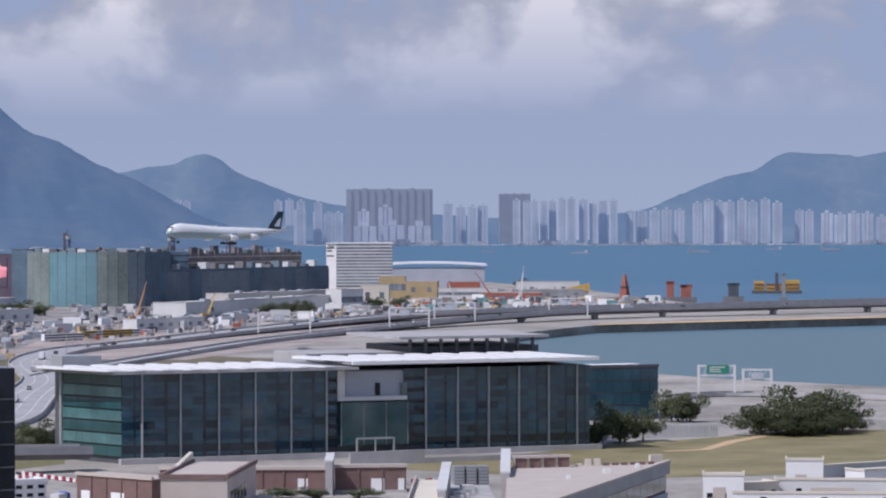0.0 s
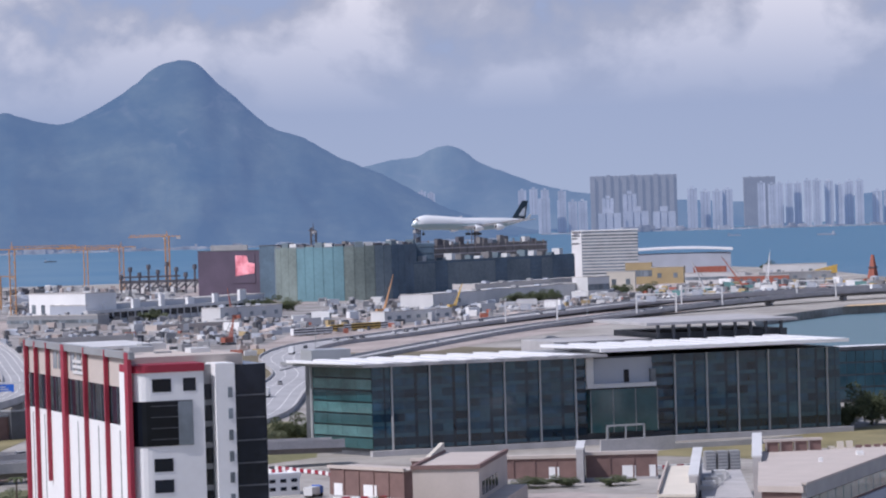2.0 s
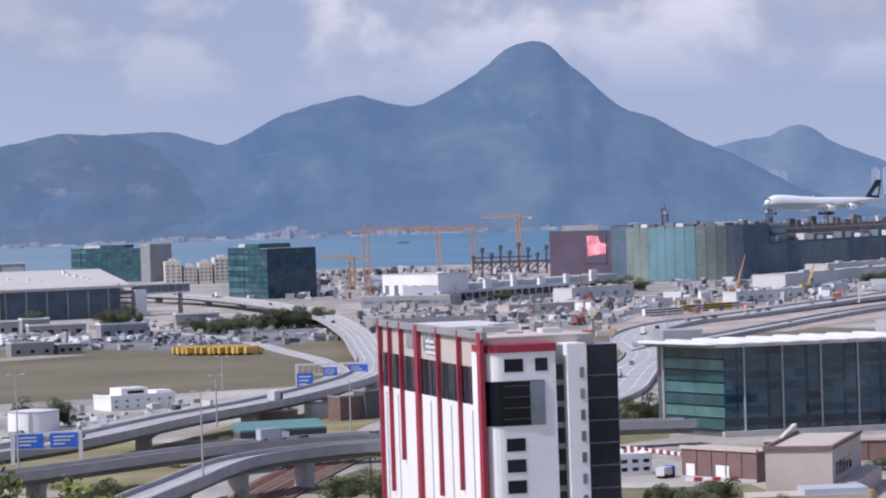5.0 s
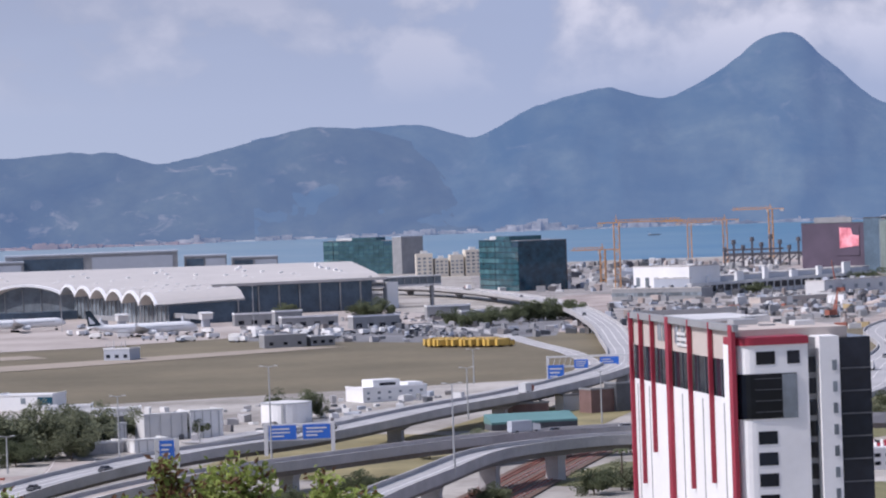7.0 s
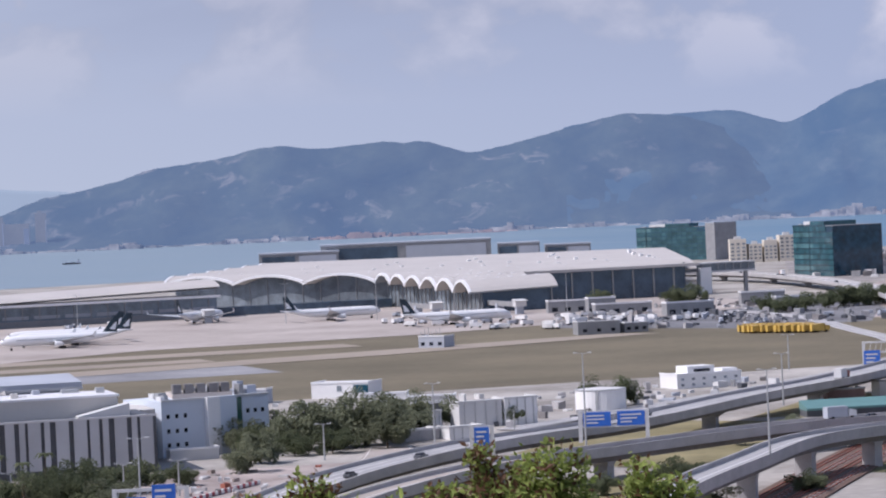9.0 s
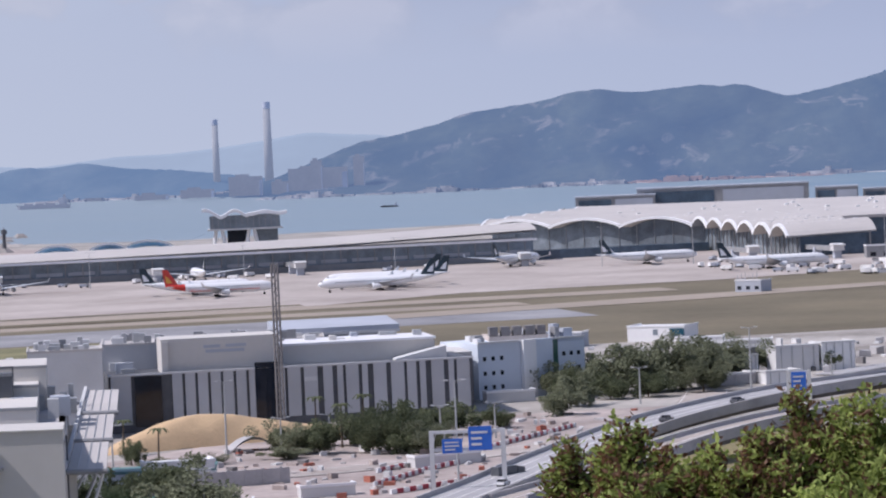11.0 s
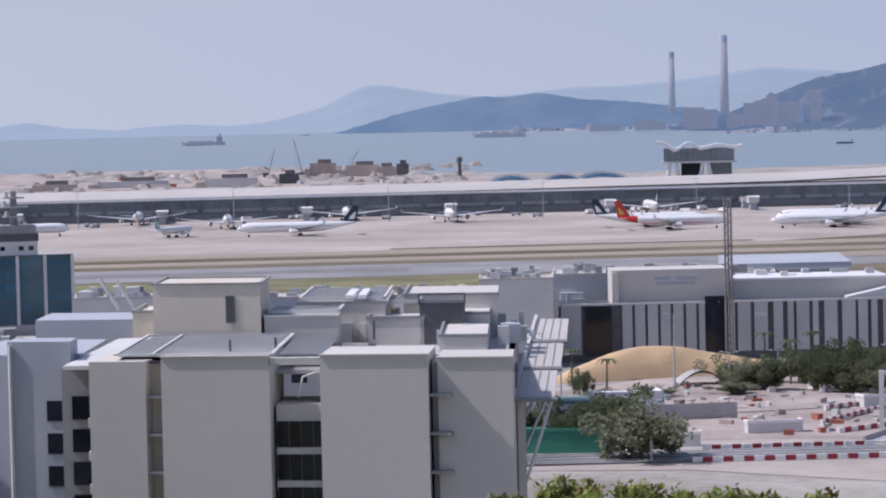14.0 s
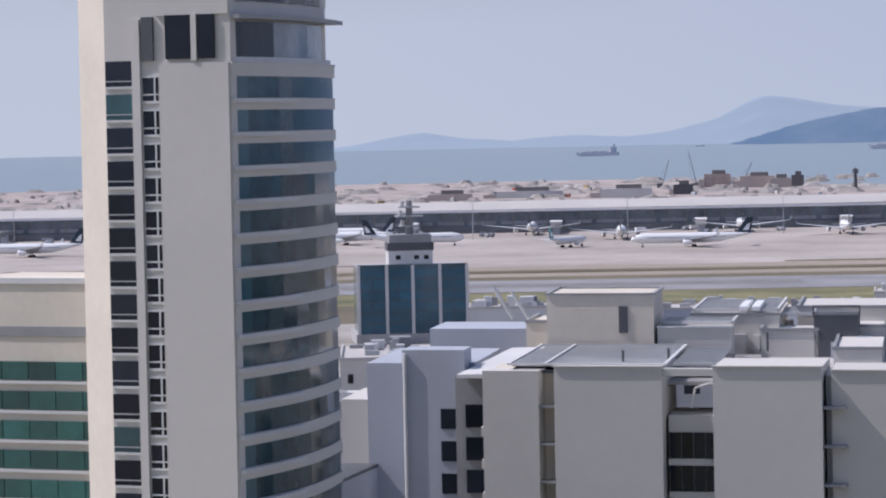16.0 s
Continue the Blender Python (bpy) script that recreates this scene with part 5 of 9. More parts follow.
    part("skirt_roof", Shape().prism([(-3.6, 1.0), (1.8, 1.0), (3.4, 28), (-0.8, 28)], T - 1.5, [T - 1.1, T - 1.0, T + 0.1, T + 0.0]), "offwhite", t)
    # stair and plant blocks on the roof
    # the stair block's sunlit look is put in as cream
    part("stair_block", box(3.1, 16.4, 32, 46, T - 2, 49.2), "cream", t, "stair block in cream as if sunlit")
    part("stair_coping", Shape().box(2.9, 16.6, 31.8, 32.2, 49.2, 49.4).box(16.2, 16.6, 32.2, 46, 49.2, 49.4).box(2.9, 3.3, 32.2, 46, 49.2, 49.4).box(2.9, 16.6, 46, 46.4, 49.2, 49.4), "midgrey", t)
    part("stair_window", box(12.1, 13.2, 31.85, 32.05, 44.6, 47.8), "darkgrey", t)
    part("wing_block", box(16.8, 25.8, 32.4, 39, T - 2, 45.2), "greywall", t)
    part("wing_coping", box(16.7, 26.0, 32.2, 32.6, 45.2, 45.4), "offwhite", t)
    for x0, x1, y0, y1, h, m in ((20, 31, 46, 74, 45.8, "greywall"), (29, 36, 40, 50, 44.3, "greywall"), (33, 45, 54, 76, 46.2, "greywall"), (38.5, 44.0, 18, 40, 43.6, "greywall"), (38.0, 44.0, 42, 60, 44.6, "greywall"), (38, 44.6, 62, 80, 45.8, "greywall"), (0, 4, 36, 50, 45.6, "cream"), (35.5, 41, 40, 48, 46.2, "darkgrey")):
        b = part("roof_block", box(x0, x1, y0, y1, T - 2, h), m, t)
        part("block_coping", Shape().box(x0 - 0.15, x1 + 0.15, y0 - 0.15, y0 + 0.3, h, h + 0.35).box(x0 - 0.15, x0 + 0.2, y0, y1, h, h + 0.35), "midgrey", b)
    for x0, x1, y0, y1, z in ((17, 26, 34, 45, 45.5), (28, 35.5, 52, 66, 45.4), (20, 31, 47, 72, 46.2)):
        s = part("louvre_frame", Shape().box(x0, x1, y0, y0 + 0.3, z, z + 0.4).box(x0, x0 + 0.3, y0, y1, z, z + 0.4).box(x1 - 0.3, x1, y0, y1, z, z + 0.4), "offwhite", t)
        n = int((y1 - y0) / 0.9)
        for i in range(n):
            part("louvre", box(x0, x1, y0 + 0.6 + i * 0.9, y0 + 0.9 + i * 0.9, z, z + 0.25), "steel", s)
    for x in (26, 27.6):
        part("skylight", box(x, x + 1, 46, 60, 46.4, 46.9), "roofwhite", t)
    part("frame_gate", Shape().box(35.4, 41.2, 39.6, 39.9, 47.2, 47.4).box(35.4, 35.6, 39.6, 39.9, 46, 47.2).box(41.0, 41.2, 39.6, 39.9, 46, 47.2), "darkgrey", t)
    rnd = random.Random(9)
    for i in range(34):
        x, y = rnd.uniform(24, 48), rnd.uniform(36, 76)
        w, h = rnd.uniform(0.6, 2.6), rnd.uniform(0.5, 1.7)
        part("roof_unit", box(x, x + w, y, y + w * 1.2, T - 2, T - 2 + h + 1.2), rnd.choice(("offwhite", "midgrey", "steel", "bluegrey")), t)
    for x, y in ((15, 6), (20, 9), (30, 36), (34, 60)):
        part("vent_pipe", Shape().rod((x, y, T - 1), (x, y, T + 1.3), 0.15), "darkgrey", t)
    # tilted glass canopy down the east side
    c = part("side_wall", box(46.4, 47.4, 12, 84, 0, T - 2), "darkgrey", t)
    for i in range(3):
        y0, y1 = 6 + 23 * i, 28.2 + 23 * i
        z0, z1 = 37.2 + 0.064 * (y0 - 6), 37.2 + 0.064 * (y1 - 6)
        xa, xb = 47.2 + 0.044 * (y0 - 6), 47.2 + 0.044 * (y1 - 6)
        part("canopy_panel", Shape().prism([(xa, y0), (xa + 4.3, y0), (xb + 4.0, y1), (xb, y1)], [z0, z0, z1, z1], [z0 + 0.25, z0 + 0.25, z1 + 0.25, z1 + 0.25]), "roofgrey", t)
        for k in range(1, 4):
            part("glazing_bar", Shape().rod((xa + 1.07 * k, y0, z0 + 0.3), (xb + 1.0 * k, y1, z1 + 0.3), 0.07, n=5), "steel", t)
        part("canopy_rib", Shape().rod((xa - 0.3, y0, z0 + 0.3), (xa + 4.5, y0, z0 + 0.3), 0.3), "midgrey", t)
        part("canopy_strut", Shape().rod((48.2, y0 + 1, z0 - 9), (xa + 4.0, y0 + 1, z0), 0.18), "offwhite", t)
    part("canopy_gutter", Shape().prism([(46.7, 6), (47.1, 6), (50.1, 75), (49.7, 75)], [37.3, 37.3, 41.7, 41.7], [37.9, 37.9, 42.3, 42.3]), "offwhite", t)
    for i in range(16):
        part("side_fin", box(47.4, 48.2, 8 + 4.6 * i, 8.5 + 4.6 * i, 0, T - 6), "greywall", t)
    # west wing; its shade is put in as blue-grey wall colour
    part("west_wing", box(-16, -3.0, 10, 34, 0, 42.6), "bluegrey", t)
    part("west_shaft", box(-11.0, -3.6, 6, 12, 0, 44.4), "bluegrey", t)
    part("shaft_pipe", Shape().rod((-10.7, 5.8, 0), (-10.7, 5.8, 44.0), 0.22), "offwhite", t)
    for i in range(9):
        part("west_window", box(-6.5, -4.3, 5.86, 6.05, 37.7 - 3.7 * i - 2.3, 37.7 - 3.7 * i), "glassblack", t)
        part("west_window", box(-3.2, 0.0, 3.6, 4.0, 38.4 - 3.7 * i - 2.6, 38.4 - 3.7 * i), "glassblack", t)
        part("balcony", box(-1.2, 0.1, 2.4, 4.0, 37.2 - 3.7 * i - 2.2, 37.2 - 3.7 * i - 1.2), "greywall", t)
    part("west_core", box(-4.4, 0.6, 4.0, 12, 0, 41.5), "midgrey", t)
    part("step_roof", box(-20, -13, 14, 30, 0, 38.0), "greywall", t)
    part("low_roof", box(-21, -15, -6, 10, 0, 30.5), "bluegrey", t)
    part("low_coping", box(-21.1, -14.9, -6.2, 10, 30.5, 30.9), "darkgrey", t)
    part("rear_wing", box(-14, 1, 46, 60, 0, 44.2), "bluegrey", t)
    part("aerial", Shape().rod((-3, 46, 45.5), (-5.5, 46, 49.5), 0.25).rod((-1, 46, 45.5), (-3.2, 46, 49.0), 0.2), "offwhite", t)

    # the wings behind run askew to the front
    seen = set()
    for ob in t.children_recursive:
        if ob.location.y > 0.5:
            ob.location.x -= 0.158 * (ob.location.y - 2)
        elif ob.data.name not in seen:
            seen.add(ob.data.name)
            for v in ob.data.vertices:
                v.co.x -= 0.158 * max(0.0, v.co.y - 2)


grey_campus()


# ---- hotel tower ----
def hotel():
    t, L = along("hotel_tower", "tall cream hotel tower with curved bands of teal windows", "tower", (-200, 256), (-186, 258))
    top = 76.3
    FH = 3.3
    # wall that faces the hill, between the window columns
    part("front_wall", box(0, L - 0.1, 0, 1.2, 0, 88), "greywall", t)
    part("rear_wall", box(0, 9, 1.2, 24, 0, 88), "greywall", t)
    # sunlight on this side is put in as cream, the front stays grey
    part("west_wall", Shape().prism([(-4.9, 3.4), (-0.02, 0.02), (-0.02, 20), (-4.9, 22)], 0, 90), "cream", t, "wall painted cream as if sunlit")
    n = 17
    for i in range(n):
        z = 74.6 - FH * i
        zw = z + 2.25
        w = part("window", box(0.05, 3.05, -0.06, 0.1, zw - 2.4, zw + 0.1), "glassfacetdark" if i in (1, 11) else "glassblack", t)
        part("transom", box(0.1, 3.0, -0.14, -0.06, zw - 1.95, zw - 1.83), "steel", w)
        part("sill", box(0.1, 3.1, -0.2, 0.02, zw - 2.65, zw - 2.42), "offwhite", t)
        zs = z + 1.85
        part("slot_window", box(4.25, 6.0, -0.07, 0.1, zs - 3.6, zs - 1.05), "glassblack", t)
        part("slot_frame", Shape().box(4.2, 6.1, -0.16, -0.02, zs - 1.2, zs - 1.0).box(5.55, 5.72, -0.16, -0.02, zs - 3.5, zs - 1.2).box(4.2, 6.1, -0.16, -0.02, zs - 2.95, zs - 2.8).box(4.2, 6.1, -0.16, -0.02, zs - 3.75, zs - 3.5), "offwhite", t)
    part("pier", box(3.2, 4.1, -0.35, 0, 0, 81), "greywall", t)
    part("pier", box(6.2, 13.9, -0.25, 0, 0, 76.6), "greywall", t)
    # top floors
    part("top_window", box(4.3, 5.6, -0.3, -0.02, 76.9, 81.2), "darkgrey", t)
    part("top_window", box(7.0, 9.8, -0.32, -0.02, 77.0, 81.3), "glassblack", t)
    part("top_window", box(10.6, 12.4, -0.32, -0.02, 77.0, 81.3), "glassblack", t)
    part("top_mullion", box(9.9, 10.5, -0.4, -0.02, 76.8, 81.4), "greywall", t)
    part("crown_wall", box(5.9, L - 0.2, -0.2, 1.0, 81.3, 92), "greywall", t)
    # curved east front, floor by floor
    K = 9
    a0, a1 = Vector((L, 0)), EAST_END
    pts = []
    for k in range(K + 1):
        s = k / K
        p = a0.lerp(a1, s)
        d = (a1 - a0).normalized()
        nrm = Vector((d.y, -d.x))
        pts.append(p + nrm * 1.6 * math.sin(math.pi * s))

    def ring(off):
        out = []
        for k in range(K + 1):
            q0, q1 = pts[max(0, k - 1)], pts[min(K, k + 1)]
            d = (q1 - q0).normalized()
            out.append(pts[k] + Vector((d.y, -d.x)) * off)
        return out

    def band(name, z0, z1, off, m, k0=0, k1=K, label=""):
        o, i = ring(off)[k0:k1 + 1], ring(-0.8)[k0:k1 + 1]
        s = Shape().loft([[(a.x, a.y, z0), (a.x, a.y, z1), (b.x, b.y, z1), (b.x, b.y, z0)] for a, b in zip(o, i)])
        return part(name, s, m, t, label)

    for i in range(n + 4):
        z = 75.2 - FH * i
        band("spandrel", z, z + 1.15, 0.0, "greywall")
        for k in range(K):
            # the few grey panes paint in the reflection of a pale building
            band("strip_pane", z - 2.15, z, -0.22, ("glassgreen" if k == 0 else "glassgrey" if k == 7 and i % 4 == 2 and i > 3 else "glassstrip"), k, k + 1)
        band("ledge", z - 2.6, z - 2.2, 0.45, "offwhite", 0, 4)
    band("spandrel", 75.2 + 1.15, 76.6, 0.1, "greywall")
    o = ring(-0.1)
    part("core", Shape().prism([(p.x, p.y) for p in ring(-0.9)] + [(2, 27), (2, 1.5)], 0, 88), "greywall", t)
    # roof-level lounge with a thin canopy
    for k in range(K - 1):
        band("lounge_pane", 77.0, 80.6, -0.7, "glassgrey" if k > 2 else "glassblack", k, k + 1)
    band("lounge_rail", 76.6, 77.1, -0.4, "offwhite")
    band("canopy", 80.8, 81.2, 1.0, "midgrey", 0, K, "thin grey canopy")
    band("crown", 82.6, 92, -1.2, "greywall")
    for k in range(K - 1):
        band("crown_pane", 82.6, 84.2, -1.1, "glassgrey", k, k + 1)
    # low wing with green window bands
    part("low_wing", box(-26, -5.0, 6.0, 26, 0, 54.8), "cream", t)
    part("low_coping", box(-26, -3.6, 5.8, 6.4, 54.6, 55.2), "offwhite", t)
    part("low_slit", box(-26, -4.0, 5.85, 6.0, 49.2, 50.2), "midgrey", t)
    for i in range(7):
        z = 46.6 - 3.05 * i
        for x in range(7):
            part("strip_pane", box(-26 + 3.2 * x, -22.9 + 3.2 * x, 5.8, 6.0, z - 1.9, z), "glassteal", t)
        part("sill", box(-26, -3.7, 5.7, 6.0, z - 2.3, z - 2.0), "offwhite", t)


# far end of the curved front in the hotel's own axes
_m = Matrix.Rotation(-math.atan2(2, 14), 2)
EAST_END = _m @ (Vector((-193.5, 287)) - Vector((-200, 256)))
hotel()

# ---- blue glass block with a roof mast ----
t, L = glazed_block("blue_office", "deep blue glass office with grey piers and a roof mast", (-579, 870), (-551, 891), 30, 21.3, 8, 6, "glassblue", "glassspan", side=True, roof="concrete", plant=False, z=3.2)
part("podium", box(-1, L + 1, -1, 31, -3.2, 0), "concrete", t)
for k in (0.0, 0.26, 0.5, 0.75, 1.0):
    part("pier", box(L * k - 0.5, L * k + 0.5, -0.6, 0.05, 0, 22.0), "offwhite", t)
part("roof_house", box(L * 0.29, L * 0.70, 5, 18, 21.3, 26.5), "offwhite", t)
part("dark_band", box(L * 0.28, L * 0.71, 4.8, 18, 26.5, 29.0), "darkgrey", t, "dark band below the roof deck")
part("upper_house", box(L * 0.3, L * 0.69, 5, 18, 29.0, 31.6), "midgrey", t)
for x in (0.38, 0.55, 0.64):
    part("roof_window", box(L * x - 0.8, L * x + 0.8, 4.9, 5.1, 23.6, 25.0), "glassblack", t)
part("mast", Shape().rod((L * 0.5, 11, 31), (L * 0.5, 11, 42.5), 1.4, 1.0, 8), "midgrey", t)
for z, w in ((34.0, 3.2), (37.2, 4.4), (40.2, 3.4)):
    part("mast_deck", box(L * 0.5 - w, L * 0.5 + w, 11 - w, 11 + w, z, z + 0.5), "steel", t)
    part("mast_drum", Shape().rod((L * 0.5 - w * 0.7, 10, z + 0.5), (L * 0.5 - w * 0.7, 10, z + 2.2), 0.7), "offwhite", t)
part("roof_arm", Shape().rod((L * 0.8, 2, 9), (L * 1.02, 1, 4), 0.3), "offwhite", t)


# ---- striped maintenance office ----
t, L = along("striped_office", "long grey office with dark vertical window strips", "office building", (-345, 805), (-256, 848))
part("body", box(0, L, 0.4, 36, 0, 15.2), "darkgrey", t)
x = 0.4
i = 0
while x < L - 1.5:
    w = 5.4 if x < 6 else 2.7 if x < 39 else (1.5, 3.5, 3.6, 2.5, 1.6, 3.4)[i % 6]
    if not (6.5 < x < 14 or 39 < x < 45.5):
        part("panel", box(x, min(x + w, L), -0.3, 0.5, 2.2, 15.3), "panelgrey", t)
    x += w + (0.75 if x < 39 else (0.8, 1.0, 1.6, 1.3)[i % 4])
    i += 1
part("dark_bay", box(6.8, 14, -0.4, 0.4, 1.5, 15.0), "glassblack", t)
part("dark_bay", box(39.2, 46.0, -0.4, 0.4, 1.5, 17.2), "glassblack", t)
part("base_band", box(0, L, -0.1, 0.4, 0, 2.2), "darkgrey", t)
part("coping", box(-0.2, L + 0.2, -0.4, 0.6, 15.3, 15.8), "offwhite", t)
part("head_wall", box(14.5, 46, 4, 22, 15.2, 24.4), "greywall", t)
part("head_return", box(14.5, 16.2, 2.5, 4, 15.2, 23.8), "greywall", t)
for z, a, b in ((21.6, 26, 30.5), (21.6, 32, 37.5), (20.3, 26.5, 37.0)):
    part("sign_bar", box(a, b, 3.9, 4.0, z, z + 0.8), "bluegrey", t)
part("rear_shed", box(46, 90, 10, 34, 15.2, 20.6), "greywall", t)
part("rear_shed_roof", box(45.6, 90.4, 9.6, 34, 20.6, 21.2), "roofwhite", t)
part("wall_sign", box(52.5, 56, -0.45, -0.3, 11.5, 12.6), "offwhite", t)
part("gable", Shape().prism([(78, 2), (92, 2), (92, 8), (78, 8)], 15.3, [16.0, 19.0, 19.0, 16.0]), "offwhite", t)
rnd = random.Random(12)
for i in range(46):
    x, y = rnd.uniform(1, L - 3), rnd.uniform(12, 70)
    w, h = rnd.uniform(1.2, 5), rnd.uniform(1, 4.5)
    z0 = 15.2 if y < 34 else 13.0
    if 14 < x < 90 and y < 34:
        z0 = 20.6
        h *= 0.5
    part("roof_unit", box(x, x + w, y, y + rnd.uniform(1.5, 5), z0, z0 + h), rnd.choice(("offwhite", "midgrey", "greywall", "bluegrey", "steel")), t)
part("rear_block", box(-12, 46, 37, 76, 0, 13.0), "greywall", t)
part("rear_block", box(92, 104, 34, 70, 0, 15.0), "greywall", t)
t, L = along("blue_roof_hangar", "long hangar with blue-grey metal roof", "hangar", (-331, 901), (-300, 916))
part("wall_block", box(0, L, 0, 26, 0, 19.5), "bluegrey", t)
part("roof", Shape().prism([(-1, -1), (L + 1, -1), (L + 1, 27), (-1, 27)], 19.5, [21.6, 21.6, 23.0, 23.0]), "bluegrey", t)
part("roof_edge", box(-1.2, L + 1.2, -1.3, -0.9, 19.4, 20.2), "offwhite", t)
t, L = along("plant_deck", "brown rooftop plant deck with louvred units", "plant", (-268, 905), (-252, 912))
part("deck", box(0, L, 0, 18, 0, 17.5), "beige", t)
for i in range(5):
    part("unit", box(L * i / 5 + 0.3, L * (i + 0.8) / 5, 0.5, 5, 17.5, 20.2), "darkconcrete", t)
t, L = along("white_block", "white and blue rendered block with small windows", "building", (-268, 893), (-243, 917))
part("body", box(0, L, 0, 24, 0, 16.2), "paleblue", t)
part("front_return", box(L * 0.40, L * 0.52, -2.0, 0, 0, 16.6), "white", t)
part("blue_return", box(L * 0.52, L * 0.68, -1.8, 0, 0, 16.6), "paleblue", t)
part("teal_strip", box(L * 0.68, L * 0.74, -1.0, 0, 0, 16.0), "glassteal", t)
part("east_face", box(L * 0.74, L, -0.6, 0, 0, 15.2), "paleblue", t)
for z in (3.0, 7.0, 11.2):
    for x in (0.06, 0.14, 0.22, 0.80, 0.87, 0.94):
        part("window", box(L * x - 0.5, L * x + 0.5, -0.75 if x > 0.7 else -0.1, 0.05, z, z + 1.2), "glassblack", t)
part("coping", box(-0.3, L + 0.3, -0.8, 0.2, 16.2, 16.7), "offwhite", t)
for i in range(16):
    x, y = rnd.uniform(0, L - 3), rnd.uniform(2, 20)
    part("roof_unit", box(x, x + rnd.uniform(1, 4), y, y + 3, 16.2, 16.2 + rnd.uniform(1, 4)), rnd.choice(("offwhite", "midgrey", "bluegrey")), t)


# ---- the hill under the stand ----
prof = [(0.001, 68.3), (0.5, 68.3), (3, 68.2), (10, 66.6), (20, 65.4), (30, 64.4), (45, 63.2), (60, 61.2), (100, 53), (160, 36), (230, 14), (300, 0.02), (320, -1)]
rows = [[polar(a, r * (1 + 0.04 * math.sin(a * 0.21)), z) for a in range(-180, 181, 6)] for r, z in prof]
single("hillside", Shape().sheet(rows), "grass", "grassy hillside below the viewpoint", "hill", "structure", smooth=True)


# ---- roads ----
def smooth_line(pts, n=6):
    out = []
    p = [Vector(q) for q in pts]
    for i in range(len(p) - 1):
        a, b, c, d = p[max(0, i - 1)], p[i], p[i + 1], p[min(len(p) - 1, i + 2)]
        for k in range(n):
            s = k / n
            out.append(0.5 * (2 * b + (c - a) * s + (2 * a - 5 * b + 4 * c - d) * s * s + (3 * b - a - 3 * c + d) * s ** 3))
    return out + [p[-1]]


def ribbon(line, off0, off1, z0, z1):
    """A closed strip along a line, between two offsets to its left and two heights."""
    rings = []
    for i, p in enumerate(line):
        d = (line[min(i + 1, len(line) - 1)] - line[max(i - 1, 0)])
        nrm = Vector((-d.y, d.x, 0)).normalized()
        a, b = p + nrm * off0, p + nrm * off1
        rings.append([(a.x, a.y, p.z + z0), (b.x, b.y, p.z + z0), (b.x, b.y, p.z + z1), (a.x, a.y, p.z + z1)])
    return Shape().loft(rings)


def road(name, label, pts, width, deck=0.0, piers=(), surface="road", lanes=2, barrier=True):
    """deck: thickness of a bridge deck; piers: shares of the length with a column."""
    line = smooth_line(pts)
    r = new(name)
    tagged(r, label, "road", "", "structure")
    h = width / 2
    part("carriageway", ribbon(line, -h, h, -max(deck, 0.1), 0.12), surface, r)
    if deck:
        part("girder", ribbon(line, -h * 0.55, h * 0.55, -deck - 1.5, -deck), "darkconcrete", r)
    if barrier:
        for s in (-1, 1):
            part("parapet", ribbon(line, s * h - 0.25, s * h + 0.25, -deck, 1.15), "concrete", r)
    for k in range(1, lanes):
        o = -h + width * k / lanes
        part("lane_line", ribbon(line, o - 0.12, o + 0.12, 0.12, 0.16), "marking", r)
    for s in (-0.88, 0.88):
        part("edge_line", ribbon(line, s * h - 0.1, s * h + 0.1, 0.12, 0.16), "marking", r)
    for k in piers:
        p = line[int(k * (len(line) - 1))]
        q = line[min(len(line) - 1, int(k * (len(line) - 1)) + 1)]
        ang = math.atan2(q.y - p.y, q.x - p.x)
        sh = Shape().prism([(-1.3, -2.2), (1.3, -2.2), (1.3, 2.2), (-1.3, 2.2)], 0, p.z - deck - 2.6)
        sh.loft([[(-1.3, -2.2, p.z - deck - 2.6), (1.3, -2.2, p.z - deck - 2.6), (1.3, 2.2, p.z - deck - 2.6), (-1.3, 2.2, p.z - deck - 2.6)],
                 [(-1.5, -h * 0.6, p.z - deck - 1.5), (1.5, -h * 0.6, p.z - deck - 1.5), (1.5, h * 0.6, p.z - deck - 1.5), (-1.5, h * 0.6, p.z - deck - 1.5)]])
        ob = part("pier", sh, "concrete", r)
        ob.location, ob.rotation_euler = (p.x, p.y, 0), (0, 0, ang)
    return line


R1 = road("road_flyover", "grey elevated dual road that curves to the terminal", [(-196, 628, 0.4), (-194.5, 660, 0.9), (-191, 700, 2.6), (-181, 752, 5.6), (-161, 818, 7.2), (-132, 884, 7.2), (-110, 975, 7.2), (-86, 1055, 7.2), (-66, 1180, 7.0), (-68, 1300, 6.5), (-78, 1430, 6),
                      (-97, 1640, 6), (-133, 1910, 6), (-193, 2177, 6), (-262, 2389, 6), (-330, 2500, 6)], 14.0, 1.2, (0.38, 0.45, 0.51, 0.56, 0.84, 0.88, 0.92, 0.96), lanes=4)
R2 = road("road_viaduct", "long elevated road with pinkish worn surface", [(-184, 630, 0.4), (-174, 662, 2.0), (-162, 700, 5.6), (-145, 752, 7), (-120, 797, 7), (-88, 848, 7), (-62, 870, 7), (-40, 880, 7), (0, 890, 7), (40, 905, 6)], 9.0, 1.2, (0.34, 0.44, 0.56, 0.66), surface="apron")
R3 = road("road_ramp", "curved concrete ramp over the railway", [(-104, 560, 4), (-95, 620, 7), (-89, 670, 8.6), (-82, 722, 9), (-74, 776, 9.2), (-57, 806, 9.2), (-38, 816, 9.2), (0, 822, 9)], 8.5, 1.4, (0.30, 0.44, 0.58, 0.70))
